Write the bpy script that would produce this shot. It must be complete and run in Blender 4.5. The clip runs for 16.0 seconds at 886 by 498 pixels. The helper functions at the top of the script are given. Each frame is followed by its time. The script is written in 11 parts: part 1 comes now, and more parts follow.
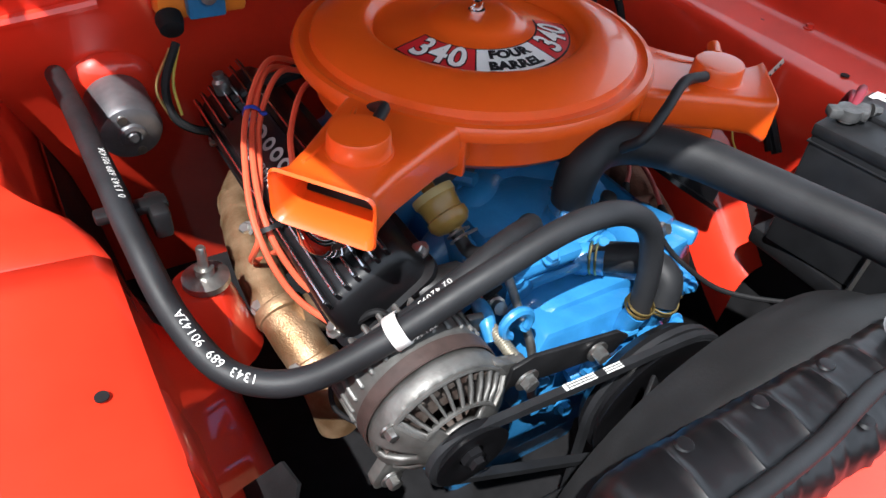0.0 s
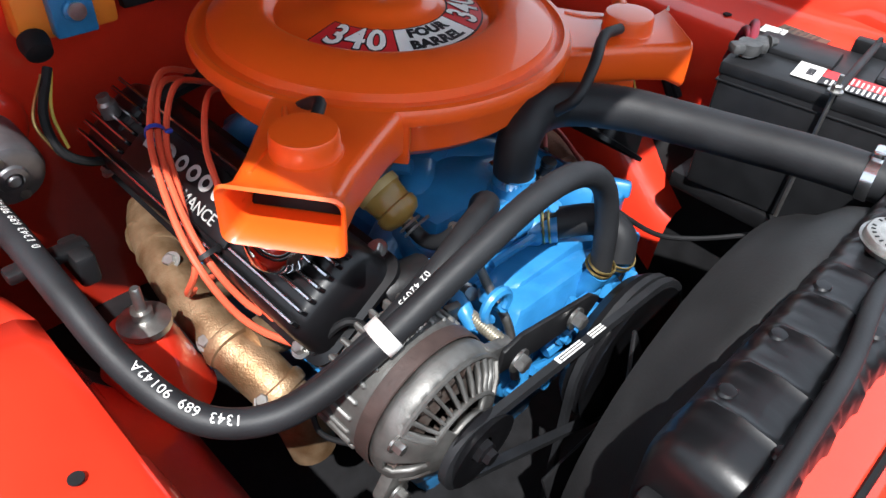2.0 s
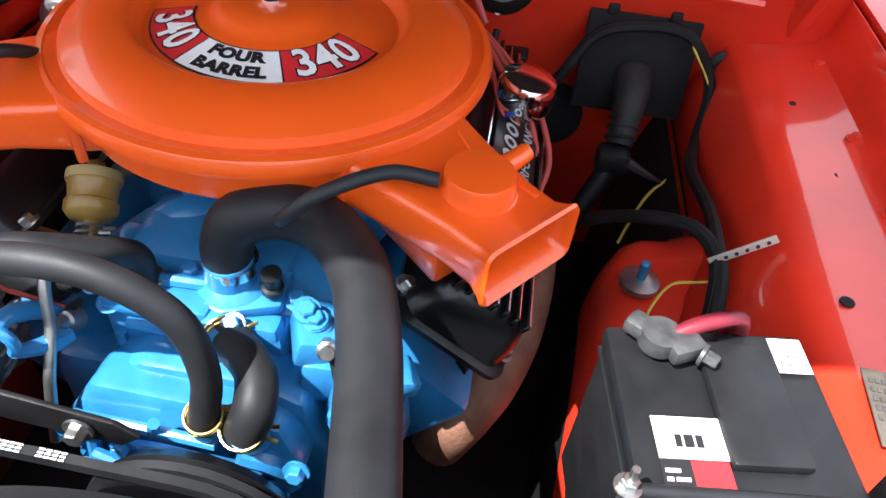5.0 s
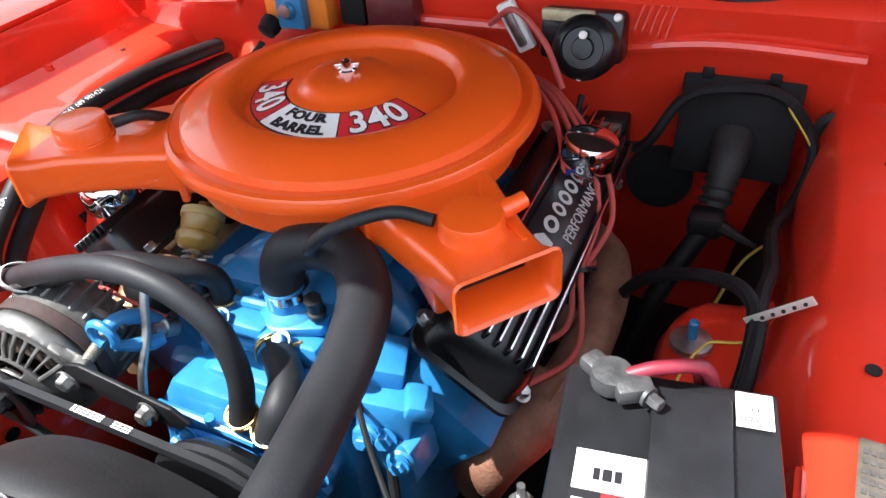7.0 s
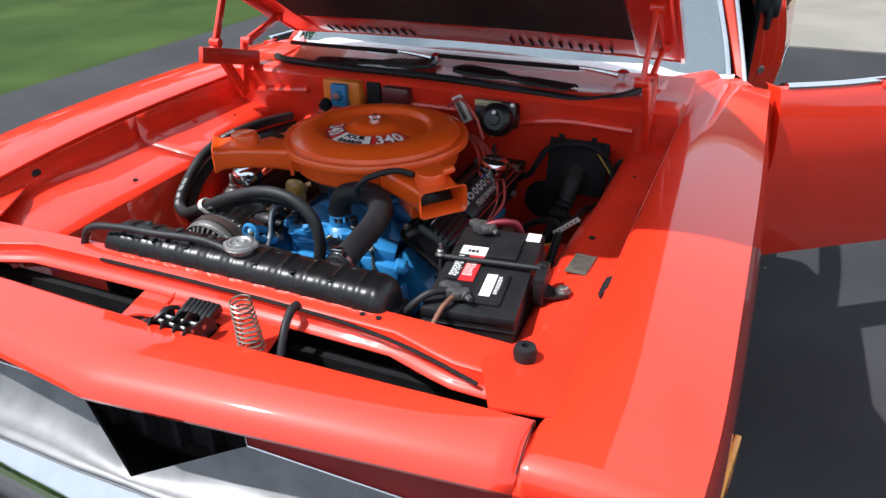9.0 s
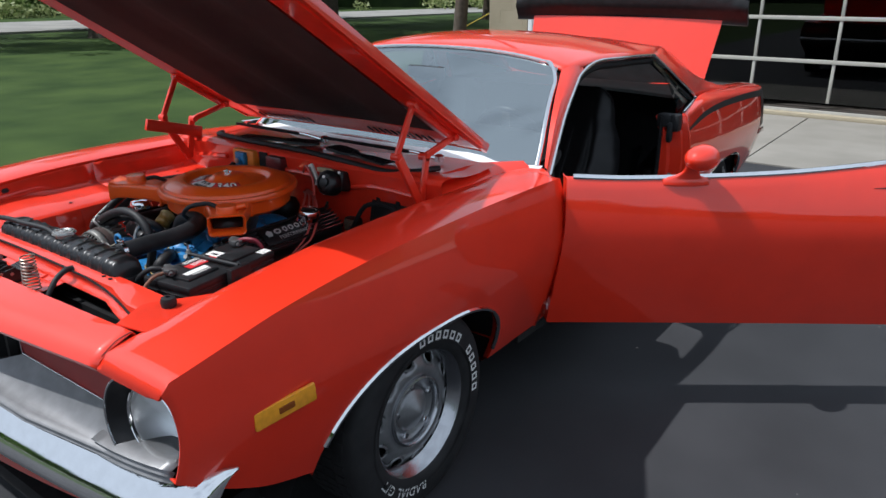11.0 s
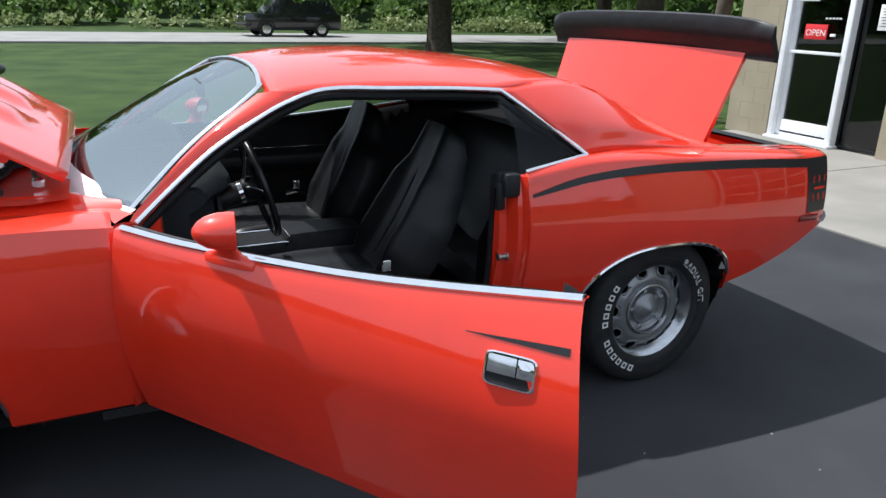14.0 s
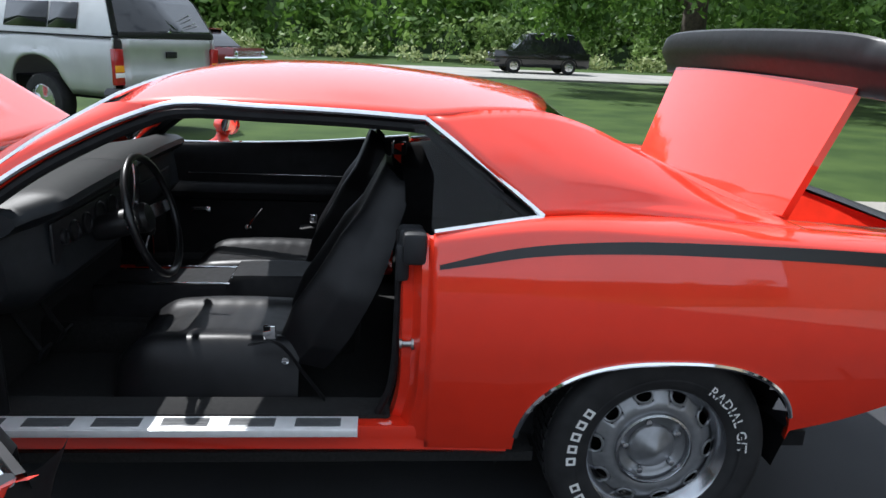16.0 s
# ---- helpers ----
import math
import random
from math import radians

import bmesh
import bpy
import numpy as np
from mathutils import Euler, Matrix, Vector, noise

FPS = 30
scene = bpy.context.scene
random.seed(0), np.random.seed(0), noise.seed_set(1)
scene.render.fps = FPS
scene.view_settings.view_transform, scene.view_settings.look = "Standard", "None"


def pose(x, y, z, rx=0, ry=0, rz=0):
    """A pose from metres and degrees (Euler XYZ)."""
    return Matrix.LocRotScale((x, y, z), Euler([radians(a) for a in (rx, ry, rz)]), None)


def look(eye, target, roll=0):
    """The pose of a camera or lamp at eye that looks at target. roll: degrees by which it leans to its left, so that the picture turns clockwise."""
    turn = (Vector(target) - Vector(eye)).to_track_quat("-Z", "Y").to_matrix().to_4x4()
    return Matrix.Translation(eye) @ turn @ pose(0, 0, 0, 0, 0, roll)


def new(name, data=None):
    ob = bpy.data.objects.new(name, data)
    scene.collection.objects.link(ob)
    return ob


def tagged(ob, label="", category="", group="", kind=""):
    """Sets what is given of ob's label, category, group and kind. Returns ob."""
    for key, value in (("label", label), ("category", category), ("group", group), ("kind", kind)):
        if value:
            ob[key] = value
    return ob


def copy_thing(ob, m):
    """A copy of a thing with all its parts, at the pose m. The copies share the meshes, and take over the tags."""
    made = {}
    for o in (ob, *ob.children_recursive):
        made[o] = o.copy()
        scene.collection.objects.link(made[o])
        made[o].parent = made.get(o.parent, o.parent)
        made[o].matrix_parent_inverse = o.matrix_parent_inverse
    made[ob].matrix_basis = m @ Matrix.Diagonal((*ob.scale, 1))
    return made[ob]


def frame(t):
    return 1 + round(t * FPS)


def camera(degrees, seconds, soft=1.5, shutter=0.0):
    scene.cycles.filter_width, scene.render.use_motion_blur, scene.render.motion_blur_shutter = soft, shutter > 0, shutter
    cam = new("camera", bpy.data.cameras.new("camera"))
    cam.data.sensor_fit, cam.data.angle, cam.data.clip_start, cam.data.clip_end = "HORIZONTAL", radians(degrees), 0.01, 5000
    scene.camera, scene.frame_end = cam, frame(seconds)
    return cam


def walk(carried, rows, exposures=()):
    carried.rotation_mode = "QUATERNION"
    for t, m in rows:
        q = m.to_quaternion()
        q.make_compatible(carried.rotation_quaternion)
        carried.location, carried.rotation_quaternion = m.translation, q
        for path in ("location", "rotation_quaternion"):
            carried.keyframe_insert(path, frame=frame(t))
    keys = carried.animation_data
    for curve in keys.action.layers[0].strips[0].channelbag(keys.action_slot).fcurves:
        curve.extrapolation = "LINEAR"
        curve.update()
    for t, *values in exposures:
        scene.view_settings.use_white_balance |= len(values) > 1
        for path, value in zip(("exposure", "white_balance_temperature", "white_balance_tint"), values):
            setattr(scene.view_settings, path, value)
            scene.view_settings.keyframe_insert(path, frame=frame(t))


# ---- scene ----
cam = camera(62.7, 16.0)
PATH = [
    (0, (-0.513, -0.708, 1.305), (0.341, 0.548, 0.004), 5.3),
    (0.5, (-0.578, -0.647, 1.287), (0.453, 0.48, -0.004), 5.0),
    (1, (-0.584, -0.632, 1.275), (0.499, 0.437, -0.023), 1.4),
    (1.5, (-0.571, -0.634, 1.281), (0.543, 0.398, -0.021), 0.5),
    (2, (-0.564, -0.63, 1.272), (0.548, 0.408, -0.027), 3.5),
    (2.5, (-0.538, -0.645, 1.254), (0.468, 0.515, -0.027), 7.3),
    (3, (-0.426, -0.732, 1.288), (0.296, 0.599, -0.018), 6.8),
    (3.5, (-0.247, -0.81, 1.332), (0.268, 0.594, 0.005), 7.7),
    (4, (-0.036, -0.767, 1.321), (0.219, 0.693, -0.021), 6.7),
    (4.5, (0.137, -0.688, 1.303), (0.138, 0.751, -0.087), 5.6),
    (4.7, (0.184, -0.675, 1.29), (0.154, 0.764, -0.098), 6.5),
    (6.8, (0.468, -0.629, 1.272), (-0.21, 0.786, 0.033), -4.9),
    (7, (0.466, -0.676, 1.302), (-0.251, 0.73, 0.074), -5.3),
    (7.5, (0.478, -0.864, 1.362), (-0.218, 0.603, 0.195), -2.5),
    (8, (0.552, -1.076, 1.428), (-0.121, 0.449, 0.323), -1.8),
    (8.2, (0.6, -1.159, 1.448), (-0.074, 0.386, 0.373), -1.9),
    (10.3, (1.572, -1.793, 1.56), (0.645, -0.189, 0.806), -0.0),
    (10.5, (1.709, -1.743, 1.553), (0.734, -0.154, 0.827), -0.1),
    (11, (2.042, -1.508, 1.544), (0.931, 0.01, 0.865), 0.1),
    (11.5, (2.353, -1.215, 1.537), (1.114, 0.212, 0.881), 0.3),
    (12, (2.51, -0.845, 1.551), (1.179, 0.493, 0.889), 2.1),
    (12.5, (2.725, -0.44, 1.543), (1.27, 0.773, 0.901), 2.3),
    (13, (2.859, -0.017, 1.523), (1.304, 1.069, 0.889), 1.9),
    (13.5, (2.927, 0.351, 1.521), (1.299, 1.32, 0.879), 2.0),
    (14, (3.022, 0.778, 1.511), (1.307, 1.587, 0.875), 1.5),
    (14.5, (2.974, 1.149, 1.475), (1.204, 1.848, 0.859), 1.7),
    (15, (2.927, 1.476, 1.489), (1.105, 2.031, 0.879), 1.9),
    (15.5, (2.820, 1.792, 1.446), (0.939, 2.167, 0.879), 2.1),
    (16, (2.636, 1.973, 1.437), (0.724, 2.144, 0.876), 2.6),
]
walk(cam, [(t, look(eye, target, roll)) for t, eye, target, roll in PATH], [(0.0, 0.90, 6150, 10), (1.5, 0.75, 6150, 10), (2.5, 1.0, 6150, 10), (3.5, 1.35, 6150, 10), (4.5, 1.62, 6150, 10), (7.0, 1.58, 6150, 10), (8.2, 1.10, 6150, 10), (10.3, -0.22, 6000, 10), (11.5, 0.12, 6000, 10), (13.0, 0.35, 6000, 10), (15.0, 0.32, 6000, 10), (16.0, 0.6, 6000, 10)])
# ---- world, sun ----
SUN_DIR = Vector((-0.50, -0.40, 1.0)).normalized()
world = bpy.data.worlds.new("sky_world")
scene.world = world
world.use_nodes = True
wn = world.node_tree
wn.nodes.clear()
w_out = wn.nodes.new("ShaderNodeOutputWorld")
w_bg = wn.nodes.new("ShaderNodeBackground")
w_sky = wn.nodes.new("ShaderNodeTexSky")
w_sky.sky_type = "NISHITA"
w_sky.sun_disc = False
w_sky.sun_elevation = math.asin(SUN_DIR.z)
w_sky.sun_rotation = math.atan2(SUN_DIR.x, SUN_DIR.y)
w_sky.dust_density = 3.0
w_bg.inputs["Strength"].default_value = 0.060
# broken white cloud over the blue
w_tc = wn.nodes.new("ShaderNodeTexCoord")
w_noise = wn.nodes.new("ShaderNodeTexNoise")
w_noise.inputs["Scale"].default_value = 2.6
w_noise.inputs["Detail"].default_value = 7
w_ramp = wn.nodes.new("ShaderNodeValToRGB")
w_ramp.color_ramp.elements[0].position = 0.18
w_ramp.color_ramp.elements[1].position = 0.45
w_mix = wn.nodes.new("ShaderNodeMix")
w_mix.data_type = "RGBA"
w_mix.inputs["B"].default_value = (11.6, 12.8, 14.2, 1)
wn.links.new(w_tc.outputs["Generated"], w_noise.inputs["Vector"])
wn.links.new(w_noise.outputs["Fac"], w_ramp.inputs["Fac"])
wn.links.new(w_ramp.outputs["Color"], w_mix.inputs["Factor"])
wn.links.new(w_sky.outputs["Color"], w_mix.inputs["A"])
wn.links.new(w_mix.outputs["Result"], w_bg.inputs["Color"])
wn.links.new(w_bg.outputs["Background"], w_out.inputs["Surface"])
sun = new("sun", bpy.data.lights.new("sun", "SUN"))
sun.data.energy = 4.9
sun.data.angle = radians(0.6)
sun.data.color = (1.0, 0.96, 0.90)
sun.matrix_world = look(SUN_DIR * 50, (0, 0, 0))


# ---- materials ----
def material(name, color, rough=0.5, metal=0.0, coat=0.0, var=0.0, scale=20.0, bump=0.0, bump_scale=200.0, color2=None, spec=0.5, aniso=None, detail=6.0, rvar=0.0, ramp=(0.35, 0.65), coat_ior=1.5):
    """A principled material whose colour drifts between two tones by noise, with fine relief."""
    m = bpy.data.materials.new(name)
    m.use_nodes = True
    nt = m.node_tree
    b = nt.nodes["Principled BSDF"]
    b.inputs["Base Color"].default_value = (*color, 1)
    b.inputs["Roughness"].default_value = rough
    b.inputs["Metallic"].default_value = metal
    b.inputs["Coat Weight"].default_value = coat
    b.inputs["Coat Roughness"].default_value = 0.03
    b.inputs["Coat IOR"].default_value = coat_ior
    b.inputs["Specular IOR Level"].default_value = spec
    tc = nt.nodes.new("ShaderNodeTexCoord")
    if var > 0 or color2:
        n = nt.nodes.new("ShaderNodeTexNoise")
        n.inputs["Scale"].default_value = scale
        n.inputs["Detail"].default_value = detail
        r = nt.nodes.new("ShaderNodeValToRGB")
        r.color_ramp.elements[0].position, r.color_ramp.elements[1].position = ramp
        c2 = color2 or tuple(min(1, c * (1 + var)) for c in color)
        c1 = color if color2 else tuple(c * (1 - var) for c in color)
        r.color_ramp.elements[0].color = (*c1, 1)
        r.color_ramp.elements[1].color = (*c2, 1)
        nt.links.new(tc.outputs["Object"], n.inputs["Vector"])
        nt.links.new(n.outputs["Fac"], r.inputs["Fac"])
        nt.links.new(r.outputs["Color"], b.inputs["Base Color"])
    if rvar > 0:
        n3 = nt.nodes.new("ShaderNodeTexNoise")
        n3.inputs["Scale"].default_value = scale * 2.3
        n3.inputs["Detail"].default_value = 5
        mr = nt.nodes.new("ShaderNodeMapRange")
        mr.inputs["To Min"].default_value = max(0.02, rough - rvar)
        mr.inputs["To Max"].default_value = min(1, rough + rvar)
        nt.links.new(tc.outputs["Object"], n3.inputs["Vector"])
        nt.links.new(n3.outputs["Fac"], mr.inputs["Value"])
        nt.links.new(mr.outputs["Result"], b.inputs["Roughness"])
    if bump > 0:
        n2 = nt.nodes.new("ShaderNodeTexNoise")
        n2.inputs["Scale"].default_value = bump_scale
        n2.inputs["Detail"].default_value = 4
        bp = nt.nodes.new("ShaderNodeBump")
        bp.inputs["Strength"].default_value = bump
        bp.inputs["Distance"].default_value = 0.002
        nt.links.new(tc.outputs["Object"], n2.inputs["Vector"])
        nt.links.new(n2.outputs["Fac"], bp.inputs["Height"])
        nt.links.new(bp.outputs["Normal"], b.inputs["Normal"])
    return m


RED = material("red_paint", (0.76, 0.031, 0.009), 0.42, spec=0.2, coat=1.0, var=0.04, scale=6, bump=0.012, bump_scale=350, coat_ior=1.62)
RED_BAY = material("red_bay_paint", (0.74, 0.036, 0.014), 0.38, coat=0.8, spec=0.3, var=0.08, scale=9, bump=0.05, bump_scale=120, rvar=0.08, coat_ior=1.6)
ORANGE = material("orange_enamel", (0.82, 0.098, 0.007), 0.34, coat=0.55, var=0.025, scale=14, bump=0.03, bump_scale=320, rvar=0.05)
BLUE = material("blue_engine_paint", (0.024, 0.170, 0.40), 0.34, coat=0.3, color2=(0.036, 0.225, 0.50), scale=22, bump=0.25, bump_scale=160, rvar=0.10)
BLACK_GLOSS = material("black_gloss_paint", (0.006, 0.006, 0.007), 0.34, spec=0.4, coat=0.12, var=0.3, scale=12, bump=0.04, bump_scale=200)
BLACK_SATIN = material("black_satin_paint", (0.010, 0.010, 0.011), 0.42, spec=0.35, var=0.35, scale=25, bump=0.08, bump_scale=300, rvar=0.08)
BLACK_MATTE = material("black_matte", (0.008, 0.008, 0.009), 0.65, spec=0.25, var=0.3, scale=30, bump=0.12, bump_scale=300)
RUBBER = material("black_rubber_hose", (0.0095, 0.010, 0.0115), 0.55, spec=0.35, color2=(0.017, 0.018, 0.0205), scale=18, bump=0.10, bump_scale=420, rvar=0.1)
TYRE = material("tyre_rubber", (0.011, 0.011, 0.012), 0.72, spec=0.35, color2=(0.020, 0.020, 0.021), scale=16, bump=0.15, bump_scale=260)
PLASTIC = material("black_battery_plastic", (0.013, 0.0135, 0.015), 0.42, spec=0.3, var=0.2, scale=30, bump=0.10, bump_scale=500, rvar=0.06)
VINYL = material("black_vinyl", (0.010, 0.010, 0.011), 0.48, spec=0.18, var=0.25, scale=20, bump=0.06, bump_scale=260, rvar=0.08)
CARPET = material("black_carpet", (0.010, 0.010, 0.010), 0.95, var=0.4, scale=90, bump=0.6, bump_scale=700)
CHROME = material("chrome", (0.82, 0.83, 0.85), 0.07, metal=1.0, var=0.03, scale=30)
STAINLESS = material("stainless_trim", (0.74, 0.75, 0.77), 0.17, metal=1.0, var=0.05, scale=30)
ALUMINIUM = material("cast_aluminium", (0.20, 0.198, 0.19), 0.52, metal=0.7, color2=(0.12, 0.117, 0.11), scale=45, bump=0.12, bump_scale=500, rvar=0.1)
STEEL = material("zinc_steel", (0.48, 0.48, 0.47), 0.36, metal=0.95, color2=(0.34, 0.33, 0.31), scale=60, bump=0.1, bump_scale=300)
BRASS = material("brass_clip", (0.52, 0.38, 0.14), 0.34, metal=1.0, var=0.15, scale=60)
RIM_SILVER = material("silver_rally_paint", (0.24, 0.245, 0.255), 0.33, metal=0.6, var=0.10, scale=30, bump=0.05)
RIM_DARK = material("charcoal_wheel_paint", (0.07, 0.07, 0.075), 0.45, metal=0.4, var=0.15, scale=30)
EXHAUST = material("bronzed_manifold", (0.44, 0.30, 0.18), 0.46, metal=0.75, color2=(0.24, 0.14, 0.07), scale=30, bump=0.45, bump_scale=420, rvar=0.1)
RUST = material("rusted_manifold", (0.14, 0.060, 0.035), 0.70, metal=0.3, color2=(0.23, 0.11, 0.07), scale=26, bump=0.6, bump_scale=200)
AMBER = material("amber_filter_plastic", (0.22, 0.12, 0.018), 0.28, color2=(0.32, 0.20, 0.05), scale=30, bump=0.1)
LENS_AMBER = material("amber_lens", (0.80, 0.33, 0.015), 0.16, coat=0.6, var=0.08, scale=60)
LENS_RED = material("red_tail_lens", (0.18, 0.008, 0.008), 0.14, coat=0.8, var=0.2, scale=60)
WIRE_RED = material("orange_ignition_wire", (0.78, 0.115, 0.055), 0.42, var=0.05, scale=40)
WIRE_DARKRED = material("dull_red_wire", (0.40, 0.06, 0.05), 0.5, var=0.1, scale=40)
WIRE_PINK = material("pink_cable", (0.19, 0.014, 0.028), 0.5, var=0.1, scale=40)
WIRE_YELLOW = material("yellow_wire", (0.55, 0.42, 0.06), 0.5, var=0.1, scale=40)
WHITE = material("white_label", (0.78, 0.77, 0.74), 0.5, var=0.03, scale=50)
LABEL_RED = material("red_label", (0.62, 0.025, 0.03), 0.4, var=0.04, scale=50)
INK = material("black_ink", (0.012, 0.012, 0.014), 0.5)
WHITE_INK = material("white_ink", (0.70, 0.70, 0.68), 0.55, var=0.06, scale=80)
GREY_TAG = material("grey_data_tag", (0.11, 0.095, 0.075), 0.5, metal=0.3, var=0.2, scale=70, bump=0.3, bump_scale=300)
BOX_ORANGE = material("orange_control_box", (0.72, 0.20, 0.02), 0.4, var=0.06, scale=30)
BOX_BLUE = material("blue_module", (0.03, 0.19, 0.40), 0.35, metal=0.2, var=0.1, scale=40)
GRILLE_GREY = material("argent_grille", (0.16, 0.162, 0.168), 0.40, metal=0.35, var=0.15, scale=20, bump=0.05)
COIL_STEEL = material("spring_steel", (0.40, 0.37, 0.33), 0.35, metal=0.9, color2=(0.20, 0.13, 0.08), scale=60, bump=0.2)
STRIPE = material("black_vinyl_stripe", (0.012, 0.012, 0.013), 0.38, var=0.1, scale=20)
HEADLINER = material("grey_headliner", (0.014, 0.014, 0.015), 0.85, spec=0.2, var=0.2, scale=60, bump=0.04)
DASH_GREY = material("dash_grey_vinyl", (0.013, 0.015, 0.017), 0.5, spec=0.25, var=0.15, scale=40, bump=0.05, bump_scale=260)
MIRROR = material("mirror_glass", (0.85, 0.87, 0.88), 0.02, metal=1.0)


def glass(name, tint, rough=0.0, ior=1.45, sheen=(1.0, 1.0, 1.0)):
    m = bpy.data.materials.new(name)
    m.use_nodes = True
    nt = m.node_tree
    nt.nodes.clear()
    out = nt.nodes.new("ShaderNodeOutputMaterial")
    mix = nt.nodes.new("ShaderNodeMixShader")
    fres = nt.nodes.new("ShaderNodeFresnel")
    fres.inputs["IOR"].default_value = ior
    clear = nt.nodes.new("ShaderNodeBsdfTransparent")
    clear.inputs["Color"].default_value = (*tint, 1)
    gloss = nt.nodes.new("ShaderNodeBsdfGlossy")
    gloss.inputs["Roughness"].default_value = rough
    gloss.inputs["Color"].default_value = (*sheen, 1)
    nt.links.new(fres.outputs["Fac"], mix.inputs["Fac"])
    nt.links.new(clear.outputs["BSDF"], mix.inputs[1])
    nt.links.new(gloss.outputs["BSDF"], mix.inputs[2])
    nt.links.new(mix.outputs["Shader"], out.inputs["Surface"])
    return m


GLASS = glass("car_glass", (0.62, 0.68, 0.66), 0.01, 1.6)
SCREEN_GLASS = glass("windscreen_glass", (0.50, 0.56, 0.55), 0.01, 4.6, (0.90, 0.98, 1.0))
QUARTER_GLASS = glass("quarter_window_glass", (0.42, 0.46, 0.46), 0.01, 1.3)
GLASS_DARK = glass("garage_glass", (0.30, 0.32, 0.33), 0.01, 1.5)
LAMP_GLASS = glass("headlamp_glass", (0.92, 0.94, 0.95), 0.03, 1.6)
REFLECTOR = material("lamp_reflector", (0.86, 0.88, 0.90), 0.38, metal=0.55, var=0.04, scale=40)
# stainless trim whitened in the colour to carry a bright sky reflection
WHITENED_TRIM = material("sheen_whitened_trim", (0.88, 0.88, 0.88), 0.36, metal=0.30, var=0.04, scale=30)


# ---- mesh helpers ----
def mesh_of(name, bm, mat, smooth=True, outward=True):
    if outward:
        bmesh.ops.recalc_face_normals(bm, faces=bm.faces)
    me = bpy.data.meshes.new(name)
    bm.to_mesh(me)
    bm.free()
    for m in (mat if isinstance(mat, (list, tuple)) else (mat,)):
        me.materials.append(m)
    if smooth:
        me.shade_smooth()
        me.set_sharp_from_angle(angle=radians(38))
    return me


def part(name, bm, mat, parent, label="", smooth=True, kind="", outward=True):
    ob = new(name, mesh_of(name, bm, mat, smooth, outward))
    ob.parent = parent
    return tagged(ob, label=label, kind=kind)


def thing(name, bm, mat, label, category, group="", kind="", smooth=True):
    ob = new(name, mesh_of(name, bm, mat, smooth) if bm else None)
    return tagged(ob, label=label, category=category, group=group, kind=kind)


def B():
    return bmesh.new()


def xf(bm, m, verts=None):
    bmesh.ops.transform(bm, matrix=m, verts=verts or bm.verts)
    return bm


def box(bm, cx, cy, cz, sx, sy, sz, bevel=0.0, rot=None, seg=2):
    """A box with rounded edges, added to bm."""
    got = bmesh.ops.create_cube(bm, size=1)["verts"]
    bmesh.ops.transform(bm, matrix=Matrix.Diagonal((sx, sy, sz, 1)), verts=got)
    if bevel > 0:
        edges = list({e for v in got for e in v.link_edges})
        res = bmesh.ops.bevel(bm, geom=edges, offset=bevel, segments=seg, affect="EDGES", profile=0.5)
        got = list({v for f in res["faces"] for v in f.verts} | {v for v in got if v.is_valid})
        got = connected(got)
    m = Matrix.Translation((cx, cy, cz)) @ (rot or Matrix.Identity(4))
    bmesh.ops.transform(bm, matrix=m, verts=got)
    return got


def connected(verts):
    seen, todo = set(), list(verts)
    while todo:
        v = todo.pop()
        if v in seen:
            continue
        seen.add(v)
        todo += [e.other_vert(v) for e in v.link_edges]
    return list(seen)


def grid(bm, rows, closed=False, wrap=False):
    """Quads over rows of points; closed joins each row's ends, wrap joins last row to first."""
    vs = [[bm.verts.new(p) for p in row] for row in rows]
    n = len(vs)
    for i in range(n if wrap else n - 1):
        a, b = vs[i], vs[(i + 1) % n]
        for j in range(len(a) if closed else len(a) - 1):
            k = (j + 1) % len(a)
            try:
                bm.faces.new((a[j], a[k], b[k], b[j]))
            except ValueError:
                pass
    return vs


def cr(table, x):
    """Smooth (Catmull-Rom) reading of a table of (x, value)."""
    xs = [p[0] for p in table]
    if x <= xs[0]:
        return table[0][1]
    if x >= xs[-1]:
        return table[-1][1]
    i = max(k for k in range(len(xs)) if xs[k] <= x)
    i = min(i, len(xs) - 2)
    x1, y1 = table[i]
    x2, y2 = table[i + 1]
    d = (y2 - y1) / (x2 - x1)
    m1 = d if i == 0 else (y2 - table[i - 1][1]) / (x2 - table[i - 1][0])
    m2 = d if i + 2 >= len(xs) else (table[i + 2][1] - y1) / (table[i + 2][0] - x1)
    h, t = x2 - x1, (x - x1) / (x2 - x1)
    return (2 * t**3 - 3 * t**2 + 1) * y1 + (t**3 - 2 * t**2 + t) * h * m1 + (3 * t**2 - 2 * t**3) * y2 + (t**3 - t**2) * h * m2


def curve(pts, n=8):
    """A smooth line through points."""
    pts = [Vector(p) for p in pts]
    s = [0.0]
    for a, b in zip(pts, pts[1:]):
        s.append(s[-1] + max(1e-6, (b - a).length))
    out = []
    for i in range(len(pts) - 1):
        for k in range(n):
            u = s[i] + (s[i + 1] - s[i]) * k / n
            out.append(Vector([cr([(s[j], pts[j][c]) for j in range(len(pts))], u) for c in range(3)]))
    out.append(pts[-1])
    return out


